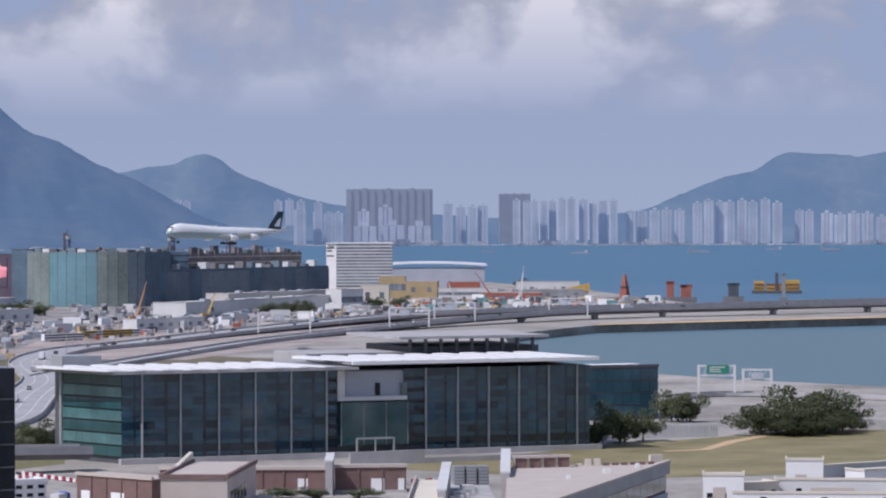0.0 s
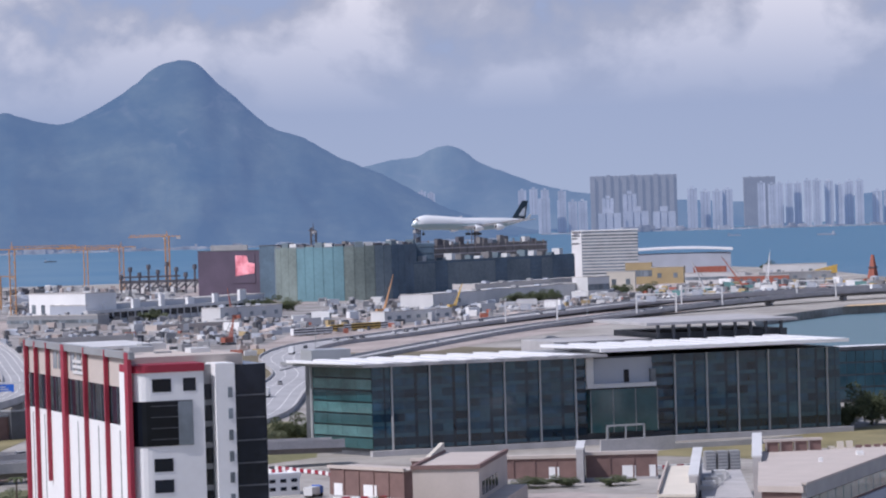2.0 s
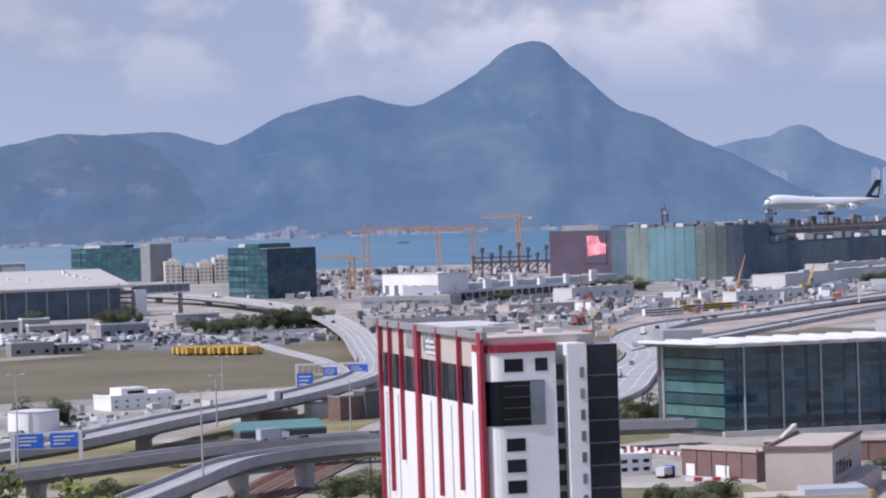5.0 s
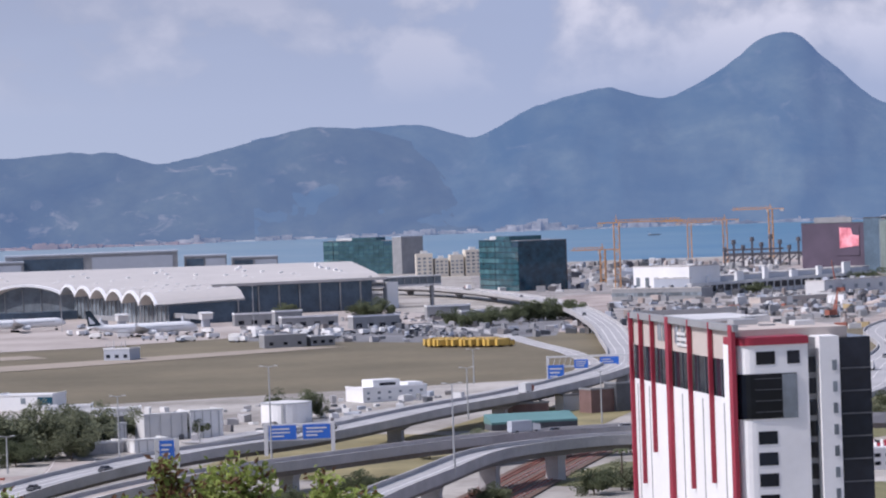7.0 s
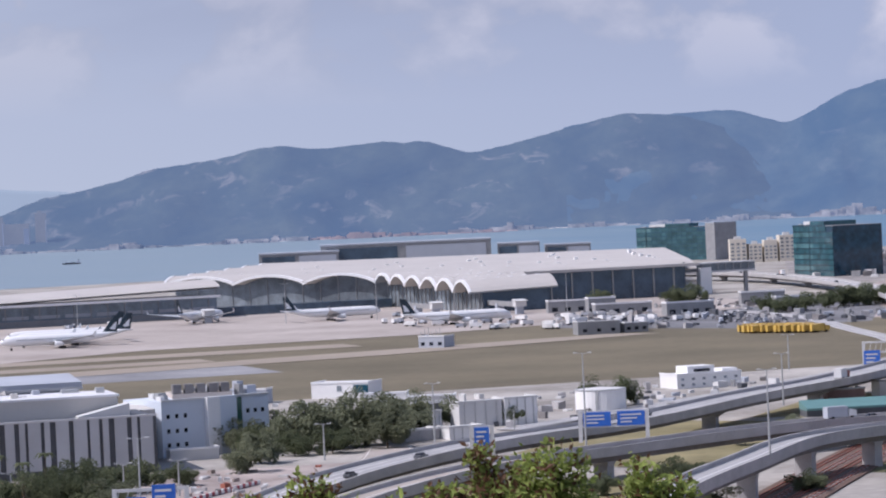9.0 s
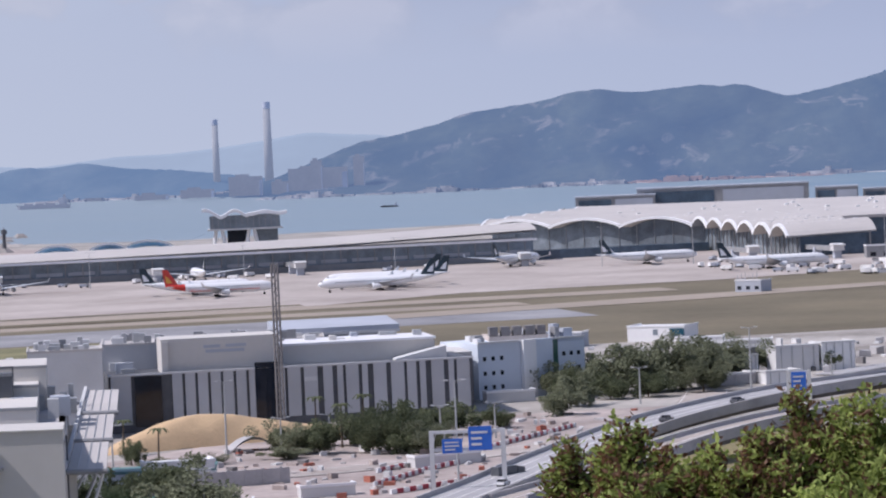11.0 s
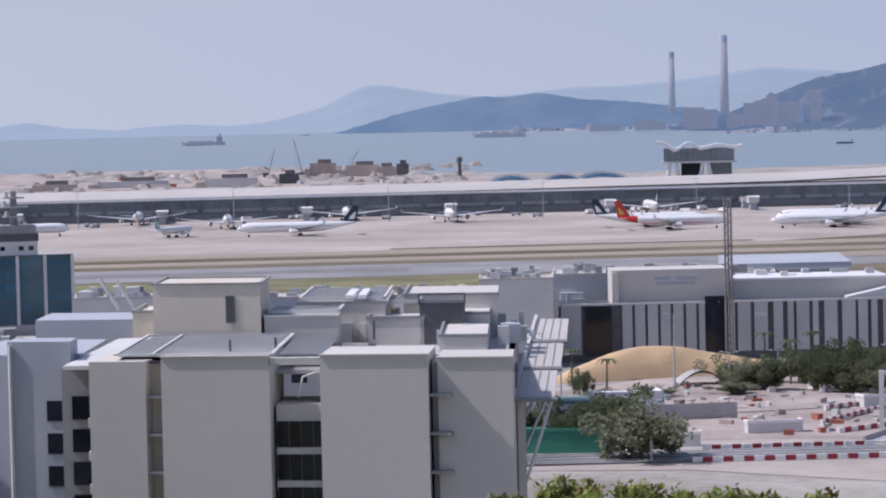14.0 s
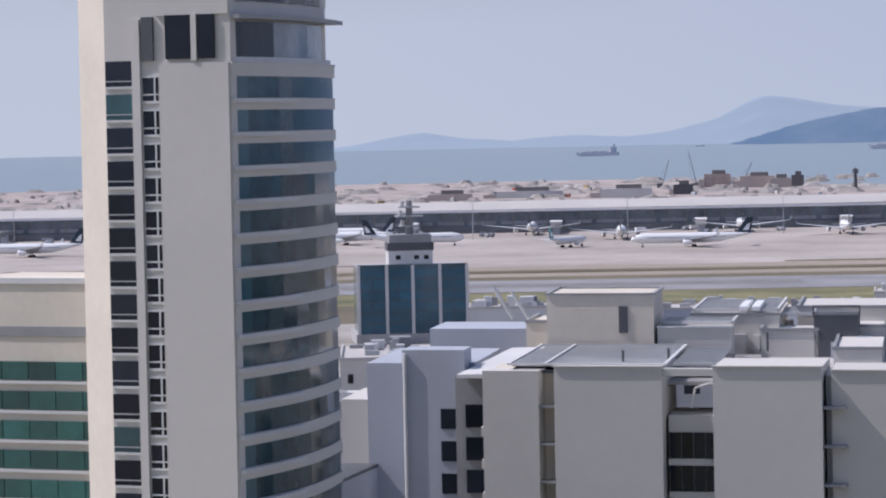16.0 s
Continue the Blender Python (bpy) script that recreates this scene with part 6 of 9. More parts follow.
R5 = road("road_highway", "wide grey highway that curves round to the causeway", [(0, 1010, 0.5), (12, 1080, 0.6), (24, 1148, 0.7), (34, 1274, 0.8), (46, 1407, 0.8), (44, 1575, 0.8), (66, 1706, 1.0), (107, 1790, 1.2), (185, 1960, 2), (302, 2163, 3.5), (437, 2270, 5), (579, 2345, 5), (740, 2440, 5), (1300, 2720, 5)], 22.0, 1.0, (0.76, 0.8, 0.84, 0.88, 0.92), lanes=4)
R6 = road("road_slip", "grey slip road beside the highway", [(45, 1430, 0.4), (62, 1490, 0.5), (90, 1570, 0.8), (172, 1799, 1), (234, 1919, 2), (323, 2053, 4), (441, 2175, 6), (560, 2235, 6), (760, 2330, 6), (1300, 2580, 6)], 13.0, 1.0, (0.62, 0.68, 0.74, 0.80, 0.86, 0.92), lanes=3)
road("road_terminal_loop", "grey approach road past the car park", [(-215, 1840, 0.3), (-165, 1725, 0.3), (-122, 1545, 0.3), (-98, 1440, 0.4), (-84, 1330, 0.5), (-92, 1240, 0.5), (-120, 1130, 0.5), (-150, 1040, 0.5), (-180, 960, 0.4)], 9, barrier=False, lanes=2)
road("road_site", "dusty pale site road between barriers", [(-330, 640, 0.2), (-290, 665, 0.2), (-250, 690, 0.2), (-215, 735, 0.2), (-200, 790, 0.2), (-196, 850, 0.2), (-205, 910, 0.2)], 13, barrier=False, surface="apron", lanes=1)
road("road_hill_foot", "grey road at the hill's foot", [(-330, 545, 0.3), (-275, 572, 0.3), (-225, 598, 0.3), (-196, 614, 0.3), (-166, 628, 0.3), (-120, 642, 0.3), (-60, 640, 0.3)], 19, barrier=False, lanes=4, surface="tarmac")
road("road_east", "pale road along the inlet", [(228, 1120, 0.3), (262, 1190, 0.3), (300, 1235, 0.3), (350, 1200, 0.3), (420, 1130, 0.3), (700, 960, 0.3)], 12, barrier=True, surface="apron", lanes=2)

railway = new("railway")
tagged(railway, "rust-brown railway tracks on ballast", "railway", "", "structure")
line = smooth_line([(-92, 560, 0.05), (-78, 680, 0.05), (-71, 760, 0.05), (-65, 830, 0.05), (-58, 890, 0.05), (-44, 960, 0.05)], 14)
part("ballast", ribbon(line, -9, 9, -0.05, 0.35), "rail", railway)
for o in (-6.7, -5.3, -2.7, -1.3, 1.3, 2.7, 5.3, 6.7):
    part("rail", ribbon(line, o - 0.1, o + 0.1, 0.35, 0.6), "rust", railway)
sl = box(-1.3, 1.3, -0.35, 0.35, 0, 0.16).mesh("sleeper", M["concrete"])
for i in range(3, len(line) - 1):
    d = line[i] - line[i - 1]
    for o in (-6, 2):
        nrm = Vector((-d.y, d.x, 0)).normalized()
        ob = part("sleeper", sl, None, railway, at=tuple(line[i] + nrm * o + Vector((0, 0, 0.3))))
        ob.rotation_euler = (0, 0, math.atan2(d.y, d.x) + math.pi / 2)


def gantry(at, turn, w, h, boards, label="white steel road gantry with blue direction signs", board="blue"):
    t = thing("sign_gantry", label, "road sign", at, turn, "road sign gantries")
    for x in (-w / 2, w / 2):
        part("post", box(x - 0.5, x + 0.5, -0.5, 0.5, 0, h), "offwhite", t)
    for z in (h - 0.7, h - 4.4):
        part("beam", box(-w / 2, w / 2, -0.3, 0.3, z, z + 0.65), "offwhite", t)
    s = Shape()
    for i in range(int(w / 2)):
        x = -w / 2 + 2 * i
        s.rod((x, 0, h - 4), (x + 1, 0, h - 0.3), 0.1, n=5)
    part("lattice", s, "offwhite", t)
    for x, z, bw, bh in boards:
        b = part("board", box(x - bw / 2, x + bw / 2, -0.6, -0.4, z, z + bh), board, t)
        rndb = random.Random(int(x * 10 + z * 7))
        for j in range(3):
            part("lettering_bar", box(x - bw * 0.38, x + bw * rndb.uniform(0.0, 0.38), -0.66, -0.6, z + bh * (0.2 + 0.25 * j), z + bh * (0.30 + 0.25 * j)), "offwhite", b)
    return t


def turn_to_hill(x, y):
    return math.degrees(math.atan2(-x, y))


gantry((-198.5, 651, 0), 17, 15, 13, ((-3.2, 8.2, 4.2, 3.0), (2.7, 8.6, 4.9, 5.0)))
gantry((-126, 817, 7), 9, 17, 8, ((-4.2, 4.0, 7.0, 3.6), (4.4, 4.0, 7.0, 3.6)))
sg = gantry((-77.2, 1212, 0), 3.8, 30, 10.8, ((-12, 1.8, 6.0, 5.6), (-2.5, 6.0, 5.2, 3.2), (8, 6.3, 7, 3.6)))
part("pale_panel", box(-8.5, 3.5, -0.5, -0.3, 0.8, 4.6), "offwhite", sg, "blank pale panel")
gantry((-152, 775, 6), 11, 5, 9, ((0, 4.2, 3.6, 4.4),), "small gantry with a blue route sign")
gantry((299, 1236, 0), -13.6, 14, 12, ((0.5, 8.6, 8.6, 3.4),), "white gantry with a green direction sign", "green")
gantry((317, 1243, 0), -14, 11, 10, ((0, 6, 5, 2.5),), "white gantry over the shore road", "bluegrey")
for az, d, w in ((-8.2, 1980, 24), (-9.0, 2090, 26), (-11.0, 2200, 26), (-6.0, 1890, 30)):
    x, y, _ = polar(az, d)
    gantry((x, y, 3), az, w, 12, ((-3, 7, 6, 3.4),), "pale steel gantry over the highway", "bluegrey")


def lamp_post(at, h, turn, arms=2):
    t = thing("street_lamp", "tall grey street lamp with short arms", "street lamp", at, turn, "street lamps")
    part("pole", Shape().rod((0, 0, 0), (0, 0, h), 0.28, 0.14, 8), "steel", t)
    for s in ((-1, 1) if arms == 2 else (1,)):
        part("arm", Shape().rod((0, 0, h - 0.1), (s * 1.6, 0, h + 0.15), 0.09, n=5), "steel", t)
        part("head", box(s * 1.4 if s > 0 else -2.3, 2.3 if s > 0 else -1.4, -0.25, 0.25, h + 0.05, h + 0.3), "offwhite", t)


for (x, y, z), h in (((-188, 890, 0), 19), ((-132, 809, 6), 24), ((-96, 948, 6), 15), ((-77, 726, 8), 21), ((-202, 655, 0), 23), ((-287, 740, 0), 18), ((-252, 752, 0), 9), ((-262, 745, 0), 9), ((-272, 738, 0), 9), ((-240, 765, 0), 9), ((-228, 772, 0), 9),
                    ((-60, 1000, 0), 16), ((-52, 1100, 6), 12), ((-112, 1130, 6), 12), ((-232, 585, 0), 12), ((-300, 700, 0), 11), ((-168, 905, 0), 10), ((-215, 870, 0), 10), ((50, 1330, 0), 13), ((62, 1620, 0), 13), ((140, 1850, 0), 14), ((250, 2040, 0), 15)):
    lamp_post((x, y, z), h, turn_to_hill(x, y))
for u in range(-520, 420, 94):
    x, y = rw(u + 30, 1975)
    lamp_post((x, y, 0.2), 22, EAST)
for u, n in ((470, 1905), (520, 1880), (560, 1850), (620, 1820)):
    x, y = rw(u, n)
    lamp_post((x, y, 0.2), 24, EAST)
t = thing("lattice_mast", "tall brown lattice light mast behind the striped office", "mast", (-299, 812, 0), 20)
for dx, dy in ((-0.9, 0), (0.9, 0), (0, 1.4)):
    part("upright", Shape().rod((dx, dy, 0), (dx * 0.9, dy, 44), 0.32, 0.28, 6), "darkconcrete", t)
for k in range(22):
    part("lacing", Shape().rod((-0.9, 0, 2 * k), (0.9, 0, 2 * k + 2), 0.12, n=5), "darkconcrete", t)


# ---- middle distance: building site, hotel slab, halls ----
def block(name, label, a, c, depth, h, m, category="building", group="", roof=None, windows=None, parapet=0.6, z=0.0):
    t, L = along(name, label, category, a, c, group, z)
    part("body", box(0, L, 0, depth, 0, h), m, t)
    part("parapet", Shape().box(-0.2, L + 0.2, -0.2, 0.25, h, h + parapet).box(-0.2, 0.25, 0.25, depth, h, h + parapet).box(L - 0.25, L + 0.2, 0.25, depth, h, h + parapet), roof or m, t)
    if roof:
        part("roof", box(0.25, L - 0.25, 0.25, depth, h, h + 0.15), roof, t)
    if windows:
        nx, zs, w, hh, wm = windows
        panes(t, "window", wm, steps(0, L, nx), zs, w, hh, depth=0.1)
    return t, L


def netted_round():
    """The round-ended shell: floors behind hung sheets of netting that follow the curve."""
    t = thing("netted_block", "half-built round-ended block wrapped in green scaffold netting", "building", (70, 2597, 0))
    line = [p - Vector((70, 2597, 0)) for p in smooth_line([(70, 2599, 0), (86, 2577, 0), (106, 2560, 0), (130, 2551, 0), (153, 2555, 0), (170, 2573, 0), (182, 2602, 0)], 3)]
    outline = [(p.x, p.y) for p in line]
    part("shell", Shape().prism(outline + [(112, 70), (0, 70)], 0, 43), "net", t)
    tones = ("netgreen", "netgreen", "netgreen", "netblue", "netblue", "netblue", "netblue", "netblue", "netgreen", "netgreen", "netgreen", "net", "net", "netdark", "netdark", "netdark", "netdark", "netdark")
    for i, (p, q) in enumerate(zip(line, line[1:])):
        d = (q - p).normalized()
        out = Vector((d.y, -d.x, 0)) * 0.7
        e = d * 0.12
        ring = [p + e, q - e, q - e + out, p + e + out]
        part("net_sheet", Shape().prism([(v.x, v.y) for v in (ring[3], ring[2], ring[1], ring[0])], 0, 42 + (i * 5) % 3 * 0.5), tones[i % len(tones)], t)
        part("roof_form", Shape().prism([(v.x, v.y) for v in (p + d, q - d, q - d - out * 9, p + d - out * 9)][::-1], 43, 44.2 + (i * 7) % 4 * 0.7), ("darkconcrete", "net", "offwhite", "darksteel")[i % 4], t)
    part("annex_shell", box(100, 128, 20, 70, 0, 42.5), "netdark", t)
    for z in range(5, 41, 5):
        part("deck_edge", box(100, 128.3, 19.6, 20, z, z + 0.3), "net", t)


netted_round()
t, L = block("netted_block", "long dark netted building shell", (176, 2590), (329, 2767), 60, 28, "netdark", roof="net")
for i in range(14):
    part("net_panel", box(L * i / 14 + 0.15, L * (i + 1) / 14 - 0.15, -0.7, -0.1, 0, 26.5), ("netdark" if i in (10, 12, 13) or i % 5 == 2 else "net"), t)
for z in range(4, 26, 4):
    part("slab_edge", box(0, L, -0.9, -0.72, z, z + 0.2), "net", t)
for i in range(18):
    part("roof_unit", box(L * i / 18, L * i / 18 + 5, 6, 14, 28, 28 + 2.5 + (i * 7) % 4), ("darkconcrete", "net", "offwhite")[i % 3], t)
t, L = block("building_shell", "open concrete frame of a building under construction", (130, 2747), (324, 2932), 60, 38, "darkconcrete", roof="darkconcrete")
for z in (6, 12, 18, 24, 30, 35):
    part("slab_edge", box(-0.5, L + 0.5, -1.2, 0, z, z + 1.1), "concrete", t)
for x in steps(0, L, 26):
    part("column", box(x - 0.6, x + 0.6, -1.0, 0, 0, 39 + (int(x) * 13) % 5), "darkconcrete", t)
for i in range(30):
    x = L * i / 30
    part("formwork", box(x, x + 4 + (i * 5) % 4, 2 + (i * 3) % 20, 6 + (i * 3) % 20, 38, 40 + (i * 11) % 6), ("darkconcrete", "darkconcrete", "offwhite", "net", "darksteel")[i % 5], t)
t, L = block("screen_building", "plum-dark building with a large pink screen", (8, 2700), (58, 2660), 40, 40.5, "plum", roof="darkgrey")
part("screen", box(L * 0.56, L * 0.93, -0.5, -0.1, 14, 38), "plum", t, "dark picture screen")
shape = [(0.62, 20), (0.92, 22), (0.93, 30), (0.83, 31), (0.80, 36.5), (0.62, 37)]
part("pink_picture", Shape().add([(L * x, y, z) for y in (-0.7, -0.5) for x, z in shape], [tuple(range(6)), tuple(range(11, 5, -1))] + [(i, 6 + i, 6 + (i + 1) % 6, (i + 1) % 6) for i in range(6)]), "pink", t, "pale pink shape on the screen")
part("sign_frame", Shape().box(L * 0.2, L * 0.8, 1, 1.6, 41, 45.5), "midgrey", t)
t, L = block("screen_annex", "dark annex beside the screen building", (58, 2660), (72, 2649), 40, 44, "netdark", roof="darkgrey")
t, L = along("steel_frame", "dark steel roof frame under construction", "construction", (-62, 3000), (14, 2990))
for i in range(10):
    x = L * i / 9
    part("column", box(x - 0.9, x + 0.9, 0, 2, 0, 14 + (i * 7) % 12), "darksteel", t)
    part("drum", Shape().rod((x, 1, 14 + (i * 7) % 12), (x, 1, 18 + (i * 7) % 12), 2.2, 1.8, 8), "darksteel", t)
part("truss", Shape().box(0, L, 0, 8, 10, 12.5).box(0, L * 0.7, 0, 8, 15, 16.5), "darksteel", t)
for i in range(14):
    part("truss_web", Shape().rod((L * i / 14, 0, 5), (L * (i + 1) / 14, 0, 10), 0.7, n=5), "darksteel", t)

t, L = along("slab_hotel", "white hotel slab with thin dark window lines", "hotel", (352, 2900), (402, 2893))
part("body", box(0, L, 0, 18, 0, 46), "bluegrey", t)
part("end_wall", Shape().prism([(-9, 3), (0, -0.3), (0.3, 18), (-9, 18)], 0, 46.5), "white", t, "white end wall")
for j, (z, w) in enumerate(((41.5, 7.0), (39.0, 5.0), (34.5, 6.5))):
    part("sign_bar", Shape().prism([(-8.6, 2.6), (-8.6 + w, 2.6 - 0.36 * w), (-8.6 + w, 2.8 - 0.36 * w), (-8.6, 2.8)], z, z + 1.2), "darkgrey", t)
for k in range(15):
    part("floor_band", box(0.3, L - 0.2, -0.35, 0, 3 + 2.85 * k, 4.2 + 2.85 * k), "offwhite", t)
    part("window_band", box(0.3, L - 0.2, -0.12, 0, 4.25 + 2.85 * k, 5.75 + 2.85 * k), "glassgrey", t)
part("roof_edge", box(-9, L + 0.5, -0.6, 18, 46, 47), "white", t)
t, L = along("exhibition_hall", "wide hall with curved white roof", "hall", (418, 3021), (505, 3008))
part("wall_block", box(0, L, 0, 60, 0, 21.5), "bluegrey", t)
s = [(x, 24.2 + 3.4 * math.sin(math.pi * (0.25 + 0.62 * x / L))) for x in np.linspace(-2, L + 2, 24)]
part("roof", Shape().sheet([[(x, -2, z) for x, z in s], [(x, 62, z) for x, z in s]]).sheet([[(x, -2, z) for x, z in s], [(x, -2, z - 1.6) for x, z in s]]), "roofwhite", t, smooth=True)
part("red_panel", box(L * 0.6, L * 0.95, -0.3, 0, 2, 9), "rust", t)
for a, c, d, h, m, lab in (((376, 2790), (398, 2786), 26, 18.5, "ochre", "ochre clad hall block"), ((398, 2786), (425, 2780), 26, 14, "ochre", "ochre clad hall block"), ((169, 2259), (296, 2457), 26, 10.5, "offwhite", "long white flat-roofed shed"),
                           ((210, 2390), (300, 2500), 20, 13.5, "roofgrey", "long pale warehouse roof"), ((420, 2740), (470, 2730), 20, 9, "offwhite", "pale warehouse by the quay"), ((480, 2720), (540, 2710), 20, 8, "midgrey", "low grey quay shed"),
                           ((-108, 2214), (-69, 2179), 30, 20.5, "white", "white block of the ferry hall"), ((-69, 2179), (54, 2351), 30, 12.5, "bluegrey", "long pale grey ferry hall"),
                           ((-120, 2160), (-60, 2130), 16, 7.5, "midgrey", "low grey roof beside the ferry hall"), ((450, 2700), (500, 2690), 24, 6, "rust", "low red-brown shed on the quay"),
                           ((20, 2140), (62, 2190), 16, 9, "offwhite", "white site office beside the highway"), ((120, 2010), (165, 2050), 12, 7, "offwhite", "white sheds on the building site"), ((300, 2440), (318, 2452), 18, 15, "offwhite", "pale stair block beside the shed"),
                           ((330, 2560), (352, 2556), 20, 16, "cream", "cream building near the quay"), ((505, 2840), (560, 2830), 25, 12, "offwhite", "pale sheds near the sea wall"), ((-20, 1960), (30, 1990), 14, 5, "beige", "tan sheds on the building site")):
    t, L = block("shed", lab, a, c, d, h, m, "shed", "sheds and halls", roof="roofgrey", windows=(max(2, int(L / 9)), (h * 0.35,), 3.6, h * 0.3, "glassgrey"))
    if L > 60:
        for i in range(7):
            part("roof_box", box(L * (i + 0.15 * (i % 3)) / 7, L * (i + 0.3 + 0.1 * (i % 4)) / 7, 6, 10, h, h + 0.8 + (i * 5) % 3 * 0.6), ("midgrey", "bluegrey")[i % 2], t)


t, L = along("ferry_hall_front", "pale colonnade with dark glazing along the ferry hall", "hall", (-68, 2172), (55, 2344))
part("glass_band", box(0, L, 0, 3, 3.0, 7.2), "glassblack", t)
part("base_wall", box(0, L, 0.3, 3, 0, 3.0), "offwhite", t)
part("roof_band", box(-0.4, L + 0.4, -0.8, 3, 7.2, 9.2), "offwhite", t)
for x in steps(0, L, 26):
    part("column", box(x - 0.5, x + 0.5, -0.5, 0.1, 0, 7.2), "offwhite", t)
for k in range(6):
    part("stair_head", box(L * (0.1 + 0.15 * k), L * (0.1 + 0.15 * k) + 5 + 3 * (k % 2), 1, 3, 9.2, 13.8 + 1.6 * (k % 3)), "white", t)


def tower_crane(at, h, jib, turn, m="orange", back=14):
    t = thing("tower_crane", "orange tower crane with level jib", "crane", at, turn, "tower cranes")
    w = 2.0
    s = Shape()
    for dx, dy in ((-w, -w), (w, -w), (w, w), (-w, w)):
        s.rod((dx, dy, 0), (dx, dy, h), 0.5, n=5)
    part("mast", s, m, t)
    s = Shape()
    for k in range(int(h / 3)):
        f = (-1) ** k
        s.rod((-w * f, -w, 3 * k), (w * f, -w, 3 * k + 3), 0.2, n=4).rod((-w, -w * f, 3 * k), (-w, w * f, 3 * k + 3), 0.2, n=4)
    part("mast_lacing", s, m, t)
    part("jib", Shape().box(-back, jib, -1.0, -0.4, h, h + 0.8).box(-back, jib, 0.4, 1.0, h, h + 0.8).box(-2, jib * 0.96, -0.25, 0.25, h + 2.2, h + 2.6), m, t)
    s = Shape()
    for k in range(int(jib / 3)):
        s.rod((3 * k, -0.6, h), (3 * k + 1.5, 0, h + 2.4), 0.22, n=4).rod((3 * k + 1.5, 0, h + 2.4), (3 * k + 3, 0.6, h), 0.22, n=4)
    part("jib_lacing", s, m, t)
    part("counterweight", box(-back, -back + 4, -1.2, 1.2, h - 2.4, h), "concrete", t)
    part("cab", box(1.4, 3.8, -1.6, 0.4, h - 2.6, h - 0.2), "offwhite", t)
    part("cat_head", Shape().rod((0, 0, h), (0, 0, h + 6), 0.6, 0.2, 6), m, t)


tower_crane((-130, 2430, 0), 49, 50, 2)
tower_crane((-64, 3150, 0), 42, 62, 178)
tower_crane((-21, 3340, 0), 50, 40, 170)
tower_crane((-106, 3400, 0), 38, 24, 5)
tower_crane((-152, 2620, 0), 26, 26, 175)
tower_crane((100, 2592, 43.6), 12, 14, 100, "darksteel", 6)
tower_crane((255, 2886, 38.2), 16, 16, 140, "darksteel", 6)
tower_crane((200, 2835, 38.2), 14, 14, 60, "darksteel", 6)


def crawler_crane(at, boom, lean, turn, m):
    t = thing("crawler_crane", "crawler crane with raised lattice boom", "crane", at, turn, "crawler cranes")
    for y in (-2.2, 2.2):
        part("track", box(-3.5, 3.5, y - 0.6, y + 0.6, 0, 1.3), "darkgrey", t)
    part("house", box(-3.4, 2.4, -1.7, 1.7, 1.5, 4.2), m, t)
    tip = (math.cos(radians(lean)) * boom, 0, 3 + math.sin(radians(lean)) * boom)
    part("boom", Shape().rod((2, -1.2, 3), tip, 0.45, 0.2, 5).rod((2, 1.2, 3), tip, 0.45, 0.2, 5), m, t)
    s = Shape()
    for k in range(9):
        a, b = Vector((2, -1.2, 3)).lerp(Vector(tip), k / 10), Vector((2, 1.2, 3)).lerp(Vector(tip), (k + 1) / 10)
        s.rod(a, b, 0.2, n=4)
    part("boom_lacing", s, m, t)
    part("stay", Shape().rod((-3, 0, 4.2), tip, 0.12, n=4), "darkgrey", t)


for at, b, l, tn, m in (((128, 2180, 0), 26, 68, 20, "orange"), ((30, 2150, 0), 20, 75, 160, "rust"), ((400, 2500, 0), 24, 60, 150, "offwhite"), ((440, 2560, 0), 30, 50, 150, "rust"), ((180, 2230, 0), 18, 60, 30, "yellow"), ((470, 2630, 0), 28, 65, 60, "offwhite"), ((20, 1760, 0), 14, 70, 40, "rust")):
    crawler_crane(at, b, l, tn, m)


# ---- walled compound in front of the glass office ----
t, L = along("lift_house", "beige rendered block with sloped brown coping", "building", (48.6, 727), (63.2, 723.5))
part("body", box(0, L, 0, 46, 0, 11.8), "beige", t)
part("coping", Shape().box(-0.4, L + 0.4, -0.4, 0.4, 11.8, 12.7).box(L - 0.4, L + 0.4, 0.4, 46, 11.8, 12.7).box(-0.4, 0.4, 0.4, 46, 11.8, 12.7), "brown", t, "brown roof coping")
part("roof", box(0.4, L - 0.4, 0.4, 46, 11.8, 12.1), "beige", t)
part("wedge_wall", Shape().prism([(-1.0, 24), (0, 24), (0, 46), (-1.0, 46)], 11.8, [12.7, 12.7, 14.4, 14.4]), "cream", t)
for y in steps(4, 30, 5):
    part("side_window", box(L, L + 0.15, y - 1.6, y + 1.6, 5.5, 8.6), "glassblack", t)
part("side_ledge", Shape().box(L, L + 5, 2, 44, 0, 4.4), "beige", t)
t, L = along("low_annex", "beige low annex with pale blue roof", "building", (44, 706), (70, 708))
part("body", box(0, L, 0, 12, 0, 3.4), "beige", t)
part("roof", box(L * 0.45, L - 0.4, 0.5, 11.5, 3.4, 4.6), "bluegrey", t)


